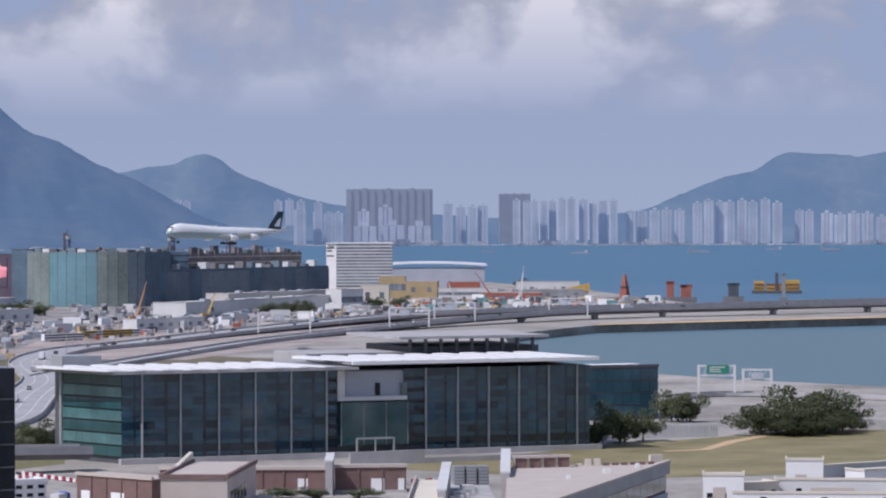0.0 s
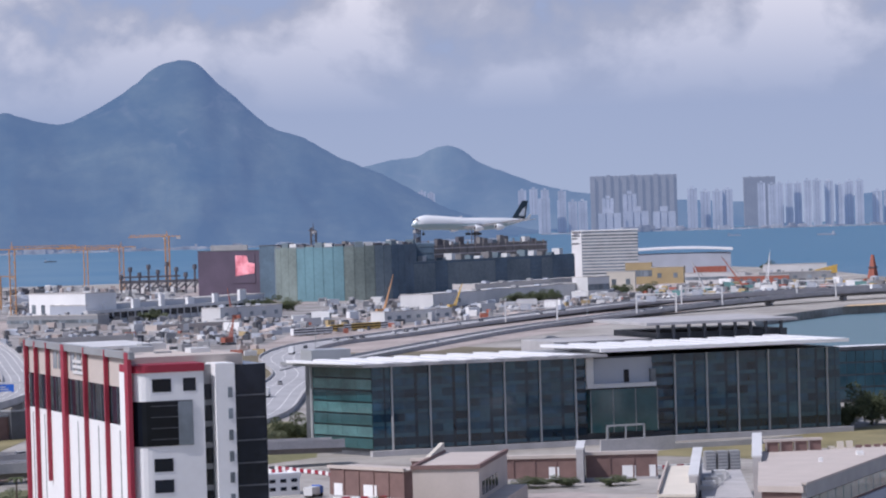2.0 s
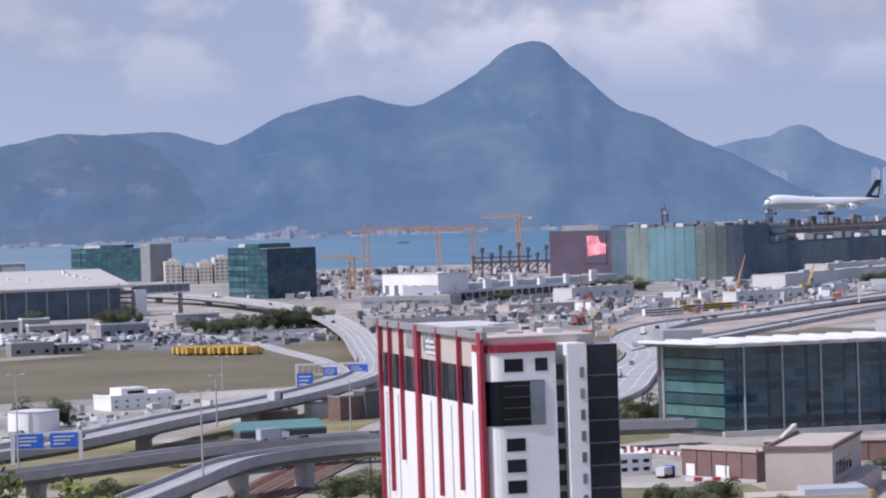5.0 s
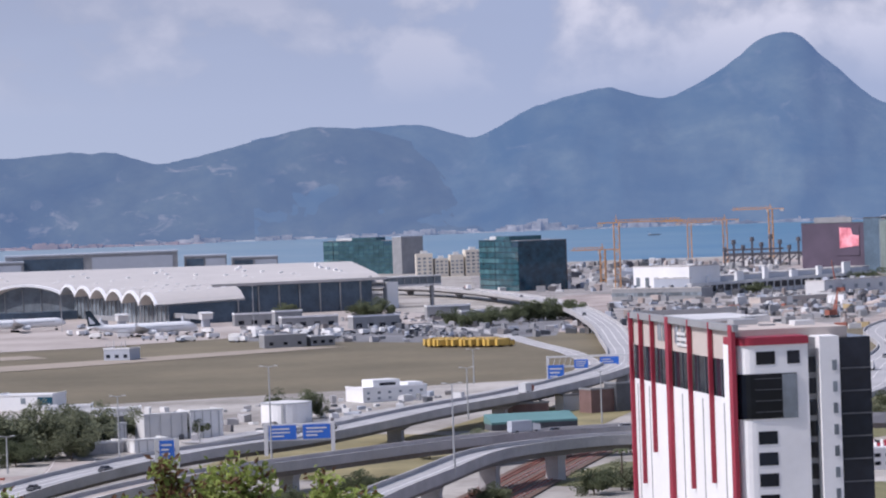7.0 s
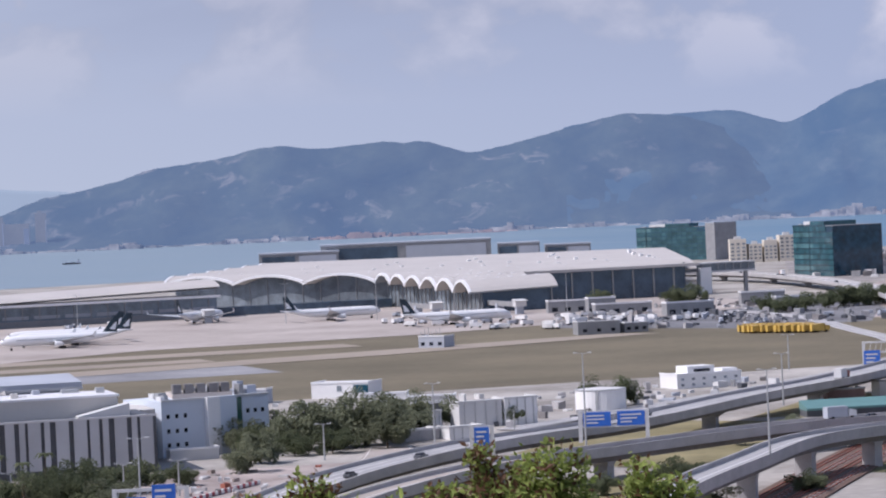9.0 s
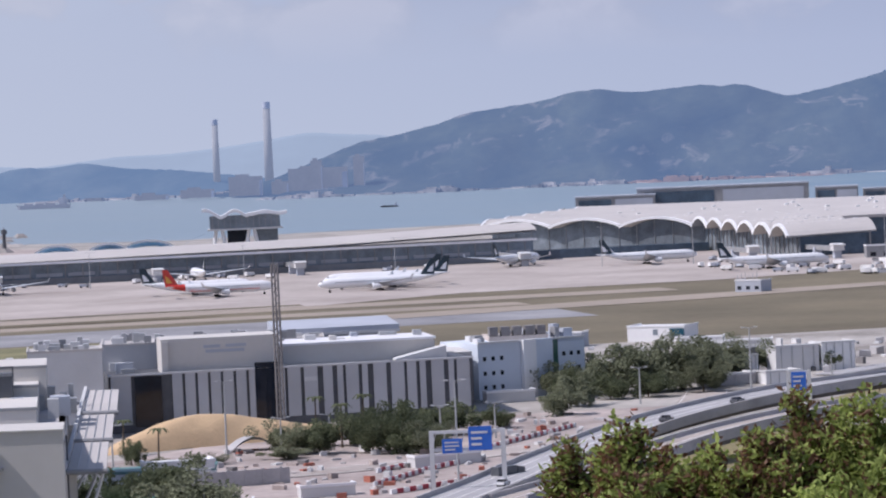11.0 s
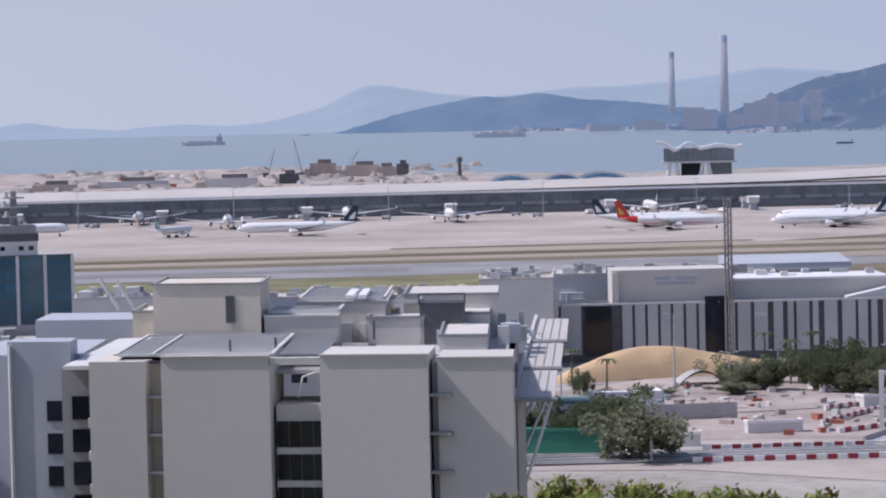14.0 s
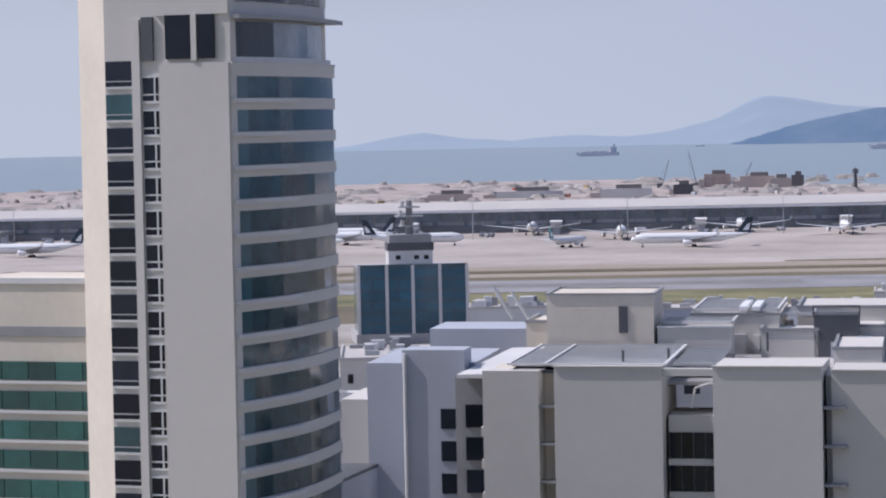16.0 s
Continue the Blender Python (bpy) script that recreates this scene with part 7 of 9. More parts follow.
def brown_wall(a, c, h, doors, depth=9.0, group="brown walled stores"):
    t, L = along("brown_store", "red-brown walled store with cream coping and white doors", "store building", a, c, group)
    part("body", box(0, L, 0, depth, 0, h), "brown", t)
    part("coping", Shape().box(-0.3, L + 0.3, -0.4, 0.4, h, h + 0.8).box(-0.3, L + 0.3, 0.4, depth, h, h + 0.3), "beige", t)
    part("plinth", box(-0.1, L + 0.1, -0.3, 0, 0, 0.7), "concrete", t)
    for x, w in doors:
        part("door", box(L * x - w / 2, L * x + w / 2, -0.15, 0, 0.2, min(h - 1.0, 3.6)), "white", t)
    k = max(2, int(L / 5))
    for i in range(1, k):
        part("wall_rib", box(L * i / k - 0.2, L * i / k + 0.2, -0.25, 0, 0.7, h), "brown", t)


brown_wall((33, 799), (50, 779), 7.2, ((0.12, 3.0), (0.55, 4.6)))
brown_wall((70, 826), (97, 821), 5.8, ((0.2, 2.0), (0.78, 2.6)))
brown_wall((99, 820), (117, 818), 6.4, ((0.6, 3.4), (0.93, 1.6)))
brown_wall((56, 840), (72, 830), 5.0, ((0.5, 2.0),))
for a, c, h in (((96.5, 812), (98.5, 825), 9.5), ((106.0, 688), (116.5, 748), 12.6), ((119.0, 683), (126.8, 727), 17.0)):
    t, L = along("gable_wall", "pale concrete gable wall standing free", "wall", a, c, "gable walls")
    part("wall", Shape().prism([(0, -0.9), (L, -0.9), (L, 0.9), (0, 0.9)], 0, [h * 0.9, h, h, h * 0.9]), "concrete", t)
    part("cap", Shape().prism([(0, -1.1), (L, -1.1), (L, 1.1), (0, 1.1)], [h * 0.9, h, h, h * 0.9], [h * 0.9 + 0.4, h + 0.4, h + 0.4, h * 0.9 + 0.4]), "offwhite", t)


def plan(origin, pts):
    return [(x - origin[0], y - origin[1]) for x, y in pts]


O = (100, 676)
t = thing("stair_ramp", "covered stair ramp with beige top above a brown portal", "ramp", (*O, 0))
foot = plan(O, [(96.9, 677), (103.9, 674), (109.8, 711), (104.3, 713)])
part("body", Shape().prism(foot, 0, [8.2, 8.2, 11.2, 11.2]), "beige", t)
part("top", Shape().prism(plan(O, [(96.5, 676.6), (104.2, 673.6), (110.1, 711.2), (104.0, 713.2)]), [8.2, 8.2, 11.2, 11.2], [8.8, 8.8, 11.8, 11.8]), "cream", t)
part("portal", Shape().prism(plan(O, [(97.8, 676.3), (103.0, 674.1), (103.1, 674.4), (97.9, 676.6)]), 0, 6.4), "brown", t, "red-brown portal below the ramp")
part("side_rail", Shape().prism(plan(O, [(96.5, 676.6), (96.9, 676.5), (104.4, 713.1), (104.0, 713.2)]), [8.8, 8.8, 11.8, 11.8], [9.8, 9.8, 12.8, 12.8]), "beige", t)

O = (116.7, 621.0)
FR, FL, NL = (161.5, 716.6), (124.6, 710.4), (109.8, 626.0)
t = thing("roof_terrace_building", "red-brown building with wide beige roof terrace and slanting glazed side", "building", (*O, 0))
part("body", Shape().prism(plan(O, [O, FR, FL, NL]), 0, 13.2), "brown", t)
part("roof_terrace", Shape().prism(plan(O, [(116.9, 620.2), (162.6, 717.2), (124.4, 711.2), (109.0, 625.6)]), 13.2, 14.4), "beige", t)
d = (Vector(FR) - Vector(O)).normalized()
n = Vector((d.y, -d.x))
run = (Vector(FR) - Vector(O)).length


def side_strip(name, s0, s1, z0, z1, out, m, label=""):
    q = [d * s0, d * s0 + n * out, d * s1 + n * out, d * s1]
    return part(name, Shape().prism([(v.x, v.y) for v in q], z0, z1), m, t, label)


side_strip("fascia", 0, run, 12.0, 14.7, 1.0, "midgrey", "grey fascia along the roof edge")
side_strip("fascia_cap", -0.4, run + 0.6, 14.7, 15.1, 1.2, "beige")
for k in range(16):
    side_strip("side_pane", run * k / 16 + 0.2, run * (k + 1) / 16 - 0.2, 8.4, 11.6, 0.25, "glassgreen" if k % 3 else "glassspan")
side_strip("lower_band", 0, run, 5.6, 7.8, 0.5, "bluegrey")
for k in range(13):
    side_strip("brown_pier", run * k / 13, run * k / 13 + 0.9, 0, 5.6, 0.4, "beige")
f0, f1 = Vector((125.4, 708.6)) - Vector(O), Vector((138.5, 710.6)) - Vector(O)
for k in range(4):        # planters along the far edge of the terrace
    q = f0.lerp(f1, k / 4)
    part("planter", box(q.x, q.x + 2.7, q.y - 1.2, q.y + 0.6, 14.4, 16.6), "brown", t)
    part("planter_rim", Shape().box(q.x - 0.25, q.x + 2.95, q.y - 1.5, q.y + 0.7, 16.6, 17.1).box(q.x - 0.25, q.x + 0.1, q.y - 1.45, q.y - 1.2, 14.4, 16.6), "beige", t)
for k in range(9):
    q = f1.lerp(Vector((158.5, 713.8)) - Vector(O), (k + 0.6) / 9.4)
    part("kerb_block", box(q.x, q.x + 1.4, q.y - 0.5, q.y + 0.3, 14.4, 15.0 + (1.0 if k in (1, 2) else 0)), "brown" if k > 2 else "cream", t)
for x, y, w in ((142.0, 690.0, 1.5), (152.0, 704.0, 0.9), (131.0, 676.0, 0.8)):
    part("roof_vent", box(x - O[0], x - O[0] + w, y - O[1], y - O[1] + w, 14.4, 15.3), "white", t)
part("corner_post", Shape().prism(plan(O, [(157.6, 714.6), (160.6, 715.4), (160.4, 716.2), (157.4, 715.4)]), 14.4, 16.4), "cream", t)

O = (112, 700)
t = thing("plant_yard", "grey air handling units on a low roof between gable walls", "plant", (*O, 0))
part("deck", Shape().prism(plan(O, [(107.4, 686), (118.2, 684), (129.5, 770), (120.5, 772)]), 0, 6.5), "brown", t)
part("deck_cover", Shape().prism(plan(O, [(107.4, 686), (118.2, 684), (129.5, 770), (120.5, 772)]), 6.5, 6.8), "concrete", t)
for k in range(3):
    x = 119.6 + 2.9 * k
    u = part("unit", box(x - O[0], x - O[0] + 2.4, 56, 60, 6.8, 11.2), "midgrey", t)
    for j in range(5):
        part("louvre", box(x - O[0] + 0.2, x - O[0] + 2.2, 55.9, 56, 7.3 + 0.75 * j, 7.6 + 0.75 * j), "steel", u)
for k in range(7):
    x, y = 112 + 1.5 * k, 704 + 5.5 * k
    part("duct", box(x - O[0] - 2.2, x - O[0] + 0.8, y - O[1], y - O[1] + 2.5, 6.8, 7.8 + 0.5 * (k % 3)), "offwhite" if k % 2 else "steel", t)
t, L = along("entrance_ramp", "pale concrete ramp wall before the glass office", "wall", (114, 908), (136, 914))
part("wall", Shape().prism([(0, 0), (L, 0), (L, 0.8), (0, 0.8)], 0, [3.6, 3.9, 3.9, 3.6]), "concrete", t)
part("return_wall", box(L, L + 40, 0, 0.6, 0, 1.6), "concrete", t)
ground_patch("courtyard", [(66, 700), (75, 790), (112, 770), (104, 690)], 0.30, "apron", "pinkish paved courtyard").location = (0, 0, 0)
ground_patch("courtyard_circle", [(88 + 10 * math.cos(a), 770 + 15 * math.sin(a)) for a in np.linspace(0, 6.1, 20)], 0.36, "dirt", "reddish paved circle in the courtyard")
t, L = along("bike_shelter", "long shelter with pale blue roof", "shelter", (72, 690), (80, 690))
part("roof", Shape().prism([(0, 0), (L, 0), (L + 5, 30), (3.5, 30)], 3.4, 3.8), "bluegrey", t)
for x, y in ((1, 1), (L - 1, 1), (4, 28), (L + 4, 28)):
    part("post", box(x - 0.15, x + 0.15, y - 0.15, y + 0.15, 0.3, 3.4), "steel", t)


def truck(at, turn, body="yellow", cab="yellow", L=7.0, h=3.0, label="yellow truck parked in the yard", group="trucks", name="truck"):
    t = thing(name, label, "truck", at, turn, group)
    part("bed", box(-L / 2, L * 0.2, -1.2, 1.2, 1.0, h).box(-L / 2, L / 2, -1.0, 1.0, 0.6, 1.0), body, t)
    c = part("cab", Shape().prism([(L * 0.24, -1.15), (L / 2, -1.15), (L / 2, 1.15), (L * 0.24, 1.15)], 0.9, [2.9, 2.4, 2.4, 2.9]), cab, t)
    part("windscreen", box(L * 0.36, L / 2 + 0.05, -1.0, 1.0, 1.7, 2.3), "glassblack", c)
    for x in (-L * 0.32, L * 0.34):
        part("wheel", Shape().rod((x, -1.3, 0.5), (x, 1.3, 0.5), 0.5, 0.5, 10), "tyre", t)
    return t


for at, tn in (((70, 716, 0.3), 70), ((100, 728, 0.3), 75), ((99, 716, 0.3), 80)):
    truck(at, tn)


# ---- vehicles and site gear ----
def car(at, turn, label="pale grey car on the tarmac", m="car"):
    t = thing("car", label, "car", at, turn, "parked cars")
    part("body", Shape().prism([(-2.2, -0.9), (2.2, -0.9), (2.2, 0.9), (-2.2, 0.9)], 0.35, 0.95).box(-1.2, 0.5, -0.7, 0.7, 1.5, 1.55), m, t)
    part("cabin", Shape().loft([[(-1.7, -0.85, 0.95), (1.1, -0.85, 0.95), (1.1, 0.85, 0.95), (-1.7, 0.85, 0.95)], [(-1.2, -0.7, 1.5), (0.5, -0.7, 1.5), (0.5, 0.7, 1.5), (-1.2, 0.7, 1.5)]]), "glassblack", t)
    for x in (-1.4, 1.4):
        part("wheel", Shape().rod((x, -0.95, 0.34), (x, 0.95, 0.34), 0.34, 0.34, 10), "tyre", t)
    return t


def bus(at, turn, m, label):
    t = thing("bus", label, "bus", at, turn, "parked buses")
    part("body", box(-6, 6, -1.25, 1.25, 0.5, 4.2), m, t)
    part("window_band", Shape().box(-5.7, 5.8, -1.3, 1.3, 1.6, 2.3).box(-5.7, 5.8, -1.3, 1.3, 3.0, 3.7), "glassblack", t)
    for x in (-4, 4):
        for y in (-1.1, 1.1):
            part("wheel", Shape().rod((x, y - 0.2, 0.5), (x, y + 0.2, 0.5), 0.5, 0.5, 10), "tyre", t)
    return t


def container(at, turn, m, label="steel site container", h=2.6, L=6.1):
    t = thing("site_container", label, "container", at, turn, "site containers")
    front = [(-L / 2 + L * k / 12, -1.2 if (k // 1) % 2 else -1.3) for k in range(13)]
    s = Shape().prism(front + [(L / 2, 1.2), (-L / 2, 1.2)], 0, h)
    part("box_wall", s, m, t)
    return t


rnd = random.Random(21)
protos = {}
for m, lab in (("white", "white steel container on site earth"), ("bluegrey", "blue-grey steel container on site earth"), ("rust", "rust-red steel container on site earth"), ("ochre", "ochre steel container on site earth"), ("offwhite", "off-white office cabin on site earth")):
    protos[m] = container((60 + 9 * len(protos), 2030, 0.1), rnd.uniform(0, 90), m, lab)


def inside(p, poly):
    c = False
    for (x0, y0), (x1, y1) in zip(poly, poly[1:] + poly[:1]):
        if (y0 > p[1]) != (y1 > p[1]) and p[0] < (x1 - x0) * (p[1] - y0) / (y1 - y0) + x0:
            c = not c
    return c


def scatter(n, poly, make, z=0.1, turns=(0, 180)):
    xs, ys = [p[0] for p in poly], [p[1] for p in poly]
    k = 0
    while k < n:
        p = (rnd.uniform(min(xs), max(xs)), rnd.uniform(min(ys), max(ys)))
        if inside(p, poly):
            make(p, rnd.uniform(*turns))
            k += 1


site = [(-40, 1700), (110, 1900), (290, 2230), (400, 2380), (330, 2500), (150, 2200), (-20, 2120), (-60, 1900)]
site2 = [(300, 2400), (420, 2330), (560, 2460), (590, 2650), (460, 2700), (330, 2560)]
names = list(protos)
for poly, n in ((site, 70), (site2, 35), ([(-30, 1520), (30, 1560), (40, 1690), (-30, 1690)], 10)):
    scatter(n, poly, lambda p, a: copy_thing(protos[rnd.choice(names)], pose(p[0], p[1], 0.1, 0, 0, a)))
tall = container((70, 2060, 0.1), 20, "white", "white site cabins stacked two high", 5.4, 12.0)
tall2 = container((200, 2190, 0.1), 40, "offwhite", "pale site cabins stacked two high", 5.4, 14.0)
scatter(14, site, lambda p, a: copy_thing(rnd.choice((tall, tall2)), pose(p[0], p[1], 0.1, 0, 0, a)))
scatter(8, site2, lambda p, a: copy_thing(rnd.choice((tall, tall2)), pose(p[0], p[1], 0.1, 0, 0, a)))


def clutter(label, poly, n, tones, seed, most=4.0):
    """Pallets, plant, kerbs and stores too small and too many to count."""
    r = random.Random(seed)
    xs, ys = [p[0] for p in poly], [p[1] for p in poly]
    shapes = {m: Shape() for m in tones}
    k = 0
    while k < n:
        p = (r.uniform(min(xs), max(xs)), r.uniform(min(ys), max(ys)))
        if not inside(p, poly):
            continue
        k += 1
        w, d, h = r.uniform(0.8, most * 1.8), r.uniform(0.8, most), r.uniform(0.5, 1.0) ** 2 * most
        a = r.uniform(0, 3.14)
        c, s = math.cos(a), math.sin(a)
        q = [(p[0] + c * x - s * y, p[1] + s * x + c * y) for x, y in ((-w / 2, -d / 2), (w / 2, -d / 2), (w / 2, d / 2), (-w / 2, d / 2))]
        shapes[r.choice(tones)].prism(q, 0.0, [h, h * r.uniform(0.7, 1), h, h * r.uniform(0.7, 1)])
    for m, shp in shapes.items():
        single("site_clutter", shp, m, label, "clutter", "stuff")


fore = [(-320, 1859), (-292, 1690), (-186, 1610), (-120, 1640), (-75, 1662), (-106, 1792), (-130, 1960), (-158, 1852), (-250, 2050)]
mid = [(-105, 1780), (-75, 1690), (30, 1660), (60, 1900), (60, 2300), (-40, 2560), (-130, 2480)]
ground_patch("works_ground", mid, 0.07, "sitegrey", "trodden grey earth of the works")
ground_patch("works_ground", [(60, 1960), (120, 1960), (300, 2260), (520, 2500), (480, 2700), (330, 2600), (100, 2520), (40, 2400)], 0.09, "sitegrey", "trodden grey earth of the works")
ground_patch("forecourt", [(-250, 2060), (-310, 1840), (-288, 1690), (-186, 1610), (-120, 1640), (-135, 1960)], 0.13, "tarmac", "worn asphalt of the terminal forecourt")
DULL = ("bluegrey", "midgrey", "darkconcrete", "concrete", "darkgrey", "offwhite")
clutter("grey airport equipment and stores on the forecourt", fore, 230, DULL[:5], 3, 3.6)
clutter("building materials and plant strewn over the works", mid, 420, DULL[:5] + ("dirt",), 4, 4.5)
clutter("building materials and plant strewn over the works", site, 520, DULL + ("dirt",), 5, 4.0)
clutter("building materials and plant strewn over the works", site2, 260, DULL + ("ochre", "tealroof"), 6, 5.0)
clutter("low stores and plant beside the works road", [(90, 2200), (180, 2200), (300, 2480), (330, 2560), (100, 2520)], 240, DULL, 7, 5.0)
ground_patch("works_ground", [(-225, 2330), (-110, 2300), (-30, 2560), (10, 3100), (-150, 3350), (-330, 3300)], 0.09, "sitegrey", "trodden grey earth between the cranes")
clutter("stores, cabins and plant between the tower cranes", [(-215, 2420), (-80, 2330), (-30, 2560), (0, 3100), (-150, 3300), (-310, 3200)], 420, DULL + ("offwhite", "darksteel", "dirt"), 8, 6.5)
clutter("small stores and plant along the airfield road", [(-330, 1105), (-205, 1130), (-125, 1175), (-112, 1120), (-180, 965), (-215, 985)], 150, DULL + ("offwhite",), 9, 2.8)
# low heaps of earth over the site
s = Shape()
for i in range(170):
    while True:
        p = (rnd.uniform(-60, 590), rnd.uniform(1700, 2700))
        if inside(p, site) or inside(p, site2):
            break
    r, h = rnd.uniform(3, 10), rnd.uniform(0.5, 2.4)
    ring = [(p[0] + math.cos(a) * r * rnd.uniform(0.7, 1.2), p[1] + math.sin(a) * r * rnd.uniform(0.7, 1.2), 0) for a in [2 * math.pi * k / 8 for k in range(8)]]
    s.loft([ring, [(p[0] + (x - p[0]) * 0.5, p[1] + (y - p[1]) * 0.5, h * 0.75) for x, y, z in ring], [(p[0] + (x - p[0]) * 0.1, p[1] + (y - p[1]) * 0.1, h) for x, y, z in ring]])
single("earth_heaps", s, "dirt", "heaps of reddish earth on the building site", "earth heap", "stuff", smooth=True)
for i in range(7):
    bus((84 + 4.6 * i, 1893 + 4.8 * i, 0.3), 42, "yellow" if i not in (1, 6) else "white", "yellow double-deck bus parked in a row" if i not in (1, 6) else "white double-deck bus parked in a row")
for i in range(5):
    bus((62 + 3.5 * i, 1850 + 3.5 * i, 0.3), 40, "white", "white coach parked in a row")
cars = [car((-150, 1700, 0.2), 30, "pale grey saloon car on tarmac"), car((-150, 1706, 0.2), 30, "white saloon car on tarmac", "white"), car((-147, 1712, 0.2), 30, "dark saloon car on tarmac", "darkgrey")]
park = [(-300, 1800), (-210, 1650), (-150, 1600), (-170, 1760), (-215, 1900), (-280, 1900)]
scatter(44, park, lambda p, a: copy_thing(rnd.choice(cars), pose(p[0], p[1], 0.25, 0, 0, a)), turns=(25, 40))
for ln, n in ((R1, 12), (R2, 4), (R5, 26), (R6, 12)):
    for i in range(n):
        k = rnd.randrange(2, len(ln) - 2)
        d = ln[k + 1] - ln[k]
        q = ln[k].lerp(ln[k + 1], rnd.random()) + Vector((-d.y, d.x, 0)).normalized() * rnd.choice((-3.2, 3.0))
        if i % 7 == 3:
            truck((q.x, q.y, q.z + 0.15), math.degrees(math.atan2(d.y, d.x)), rnd.choice(("white", "offwhite", "bluegrey", "white")), rnd.choice(("white", "rust")), 9, 3.6, "box lorry driving on the road", "lorries on the road", "lorry")
        else:
            copy_thing(rnd.choice(cars), pose(q.x, q.y, q.z + 0.13, 0, 0, math.degrees(math.atan2(d.y, d.x))))

# red and white water-filled barriers
bar = {m: box(-0.9, 0.9, -0.25, 0.25, 0, 1.0).mesh("barrier", M[m]) for m in ("red", "white")}


def barriers(pts, label="row of red and white plastic road barriers"):
    t = thing("barrier_row", label, "road barrier", (pts[0][0], pts[0][1], 0.2), 0, "barrier rows")
    i = 0
    for a, c in zip(pts, pts[1:]):
        d = Vector(c) - Vector(a)
        n = max(1, int(d.length / 2.0))
        for k in range(n):
            p = Vector(a).lerp(Vector(c), (k + 0.5) / n) - Vector(pts[0])
            ob = part("barrier", bar["red" if (i // 1) % 2 else "white"], None, t, at=(p.x, p.y, 0))
            ob.rotation_euler = (0, 0, math.atan2(d.y, d.x))
            i += 1


barriers([(33, 786), (44, 784), (55, 783)])
barriers([(22, 890), (34, 866), (40, 850)])
barriers([(20, 905), (20, 880), (28, 862)])
barriers([(-230, 607), (-214, 616), (-199, 623)])
barriers([(-224, 586), (-206, 595), (-188, 604)])
barriers([(112, 842), (128, 846), (140, 850)])
barriers([(-214, 645), (-206, 664), (-200, 694)])
barriers([(-223, 661), (-221, 693), (-216, 720)])
barriers([(-232, 690), (-222, 740), (-215, 800)])
t, L = block("site_cabin", "white site cabin with dark windows", (15, 806), (26, 810), 8, 5.0, "white", "cabin", roof="roofwhite", windows=(4, (1.2, 3.2), 1.6, 0.9, "glassblack"))
truck((29, 800, 0.1), 60, "offwhite", "blue", 6, 2.6, "blue and white crane lorry", "trucks", "lorry")

# ---- things between the airfield and the flyovers ----
t, L = block("white_house", "white stepped flat-roofed control house", (-152, 1136), (-131, 1150), 14, 4.8, "white", "building", roof="roofwhite", windows=(6, (0.9, 2.9), 1.1, 0.8, "glassgrey"))
part("upper_storey", box(L * 0.2, L * 0.62, 2, 11, 4.8, 7.6), "white", t)
part("upper_storey", box(L * 0.75, L * 0.98, 2, 9, 4.8, 6.2), "white", t)
part("upper_window", box(L * 0.3, L * 0.55, 1.85, 2.0, 5.6, 6.6), "glassblack", t)


def tank(at, r, h, label="white cylindrical storage tank"):
    t = thing("storage_tank", label, "tank", at, 0, "storage tanks")
    part("shell", Shape().rod((0, 0, 0), (0, 0, h), r, r, 32), "white", t, smooth=False)
    part("roof_cone", Shape().rod((0, 0, h), (0, 0, h + 0.7), r, r * 0.1, 32), "offwhite", t)
    part("rail", Shape().rod((0, 0, h - 0.2), (0, 0, h + 0.1), r + 0.15, r + 0.15, 32), "steel", t)
    part("ladder", box(-0.4, 0.4, -r - 0.3, -r, 0, h), "steel", t)


tank((-164, 1038, 0), 8.2, 7.0)
for i, (a, c, h, m) in enumerate((((-198, 975), (-186, 982), 7.8, "offwhite"), ((-185, 982), (-176, 988), 8.2, "white"), ((-205, 955), (-200, 958), 6.6, "white"), ((-215, 975), (-208, 972), 8.0, "darkgrey"), ((-192, 930), (-183, 936), 3.4, "white"), ((-210, 925), (-196, 935), 3.0, "concrete"))):
    t, L = block("tank_house", "pale plant housing in the fuel yard", a, c, 9, h, m, "plant", "fuel yard housings", roof="offwhite")
    for x in steps(0, L, 4):
        part("rib", box(x - 0.12, x + 0.12, -0.3, -0.2, 0, h), "steel", t)
t, L = block("depot", "white depot with blue end panel", (-288, 1150), (-266, 1147), 14, 5.4, "white", "depot", roof="roofwhite")
part("blue_panel", box(L * 0.74, L, -0.2, 0, 2.0, 4.8), "glassblue", t)
part("window", box(L * 0.45, L * 0.53, -0.15, 0, 2.5, 4.5), "glassgrey", t)
for a, c, h, m in (((-318, 1130), (-300, 1130), 5, "bluegrey"), ((-335, 1120), (-320, 1122), 4, "offwhite"), ((-255, 1090), (-240, 1092), 4.5, "white"), ((-238, 1085), (-222, 1088), 3.4, "offwhite")):
    block("depot_shed", "pale low shed beside the airfield road", a, c, 10, h, m, "shed", "depot sheds", roof="roofwhite")
for a, c, h, m in (((-262, 1596), (-242, 1604), 6.5, "midgrey"), ((-240, 1606), (-229, 1612), 4.8, "midgrey"), ((-326, 1516), (-313, 1513), 5.5, "bluegrey")):
    t, L = block("airfield_hut", "grey airfield hut with pale roof", a, c, 12, h, m, "hut", "airfield huts", roof="roofwhite", windows=(3, (1.4,), 2.0, 1.6, "glassblack"))
for k in range(6):
    part("roof_aerial", Shape().rod((2 * k, 3, 5.5), (2 * k, 3, 8.0 + k % 3), 0.15, n=5), "steel", t)
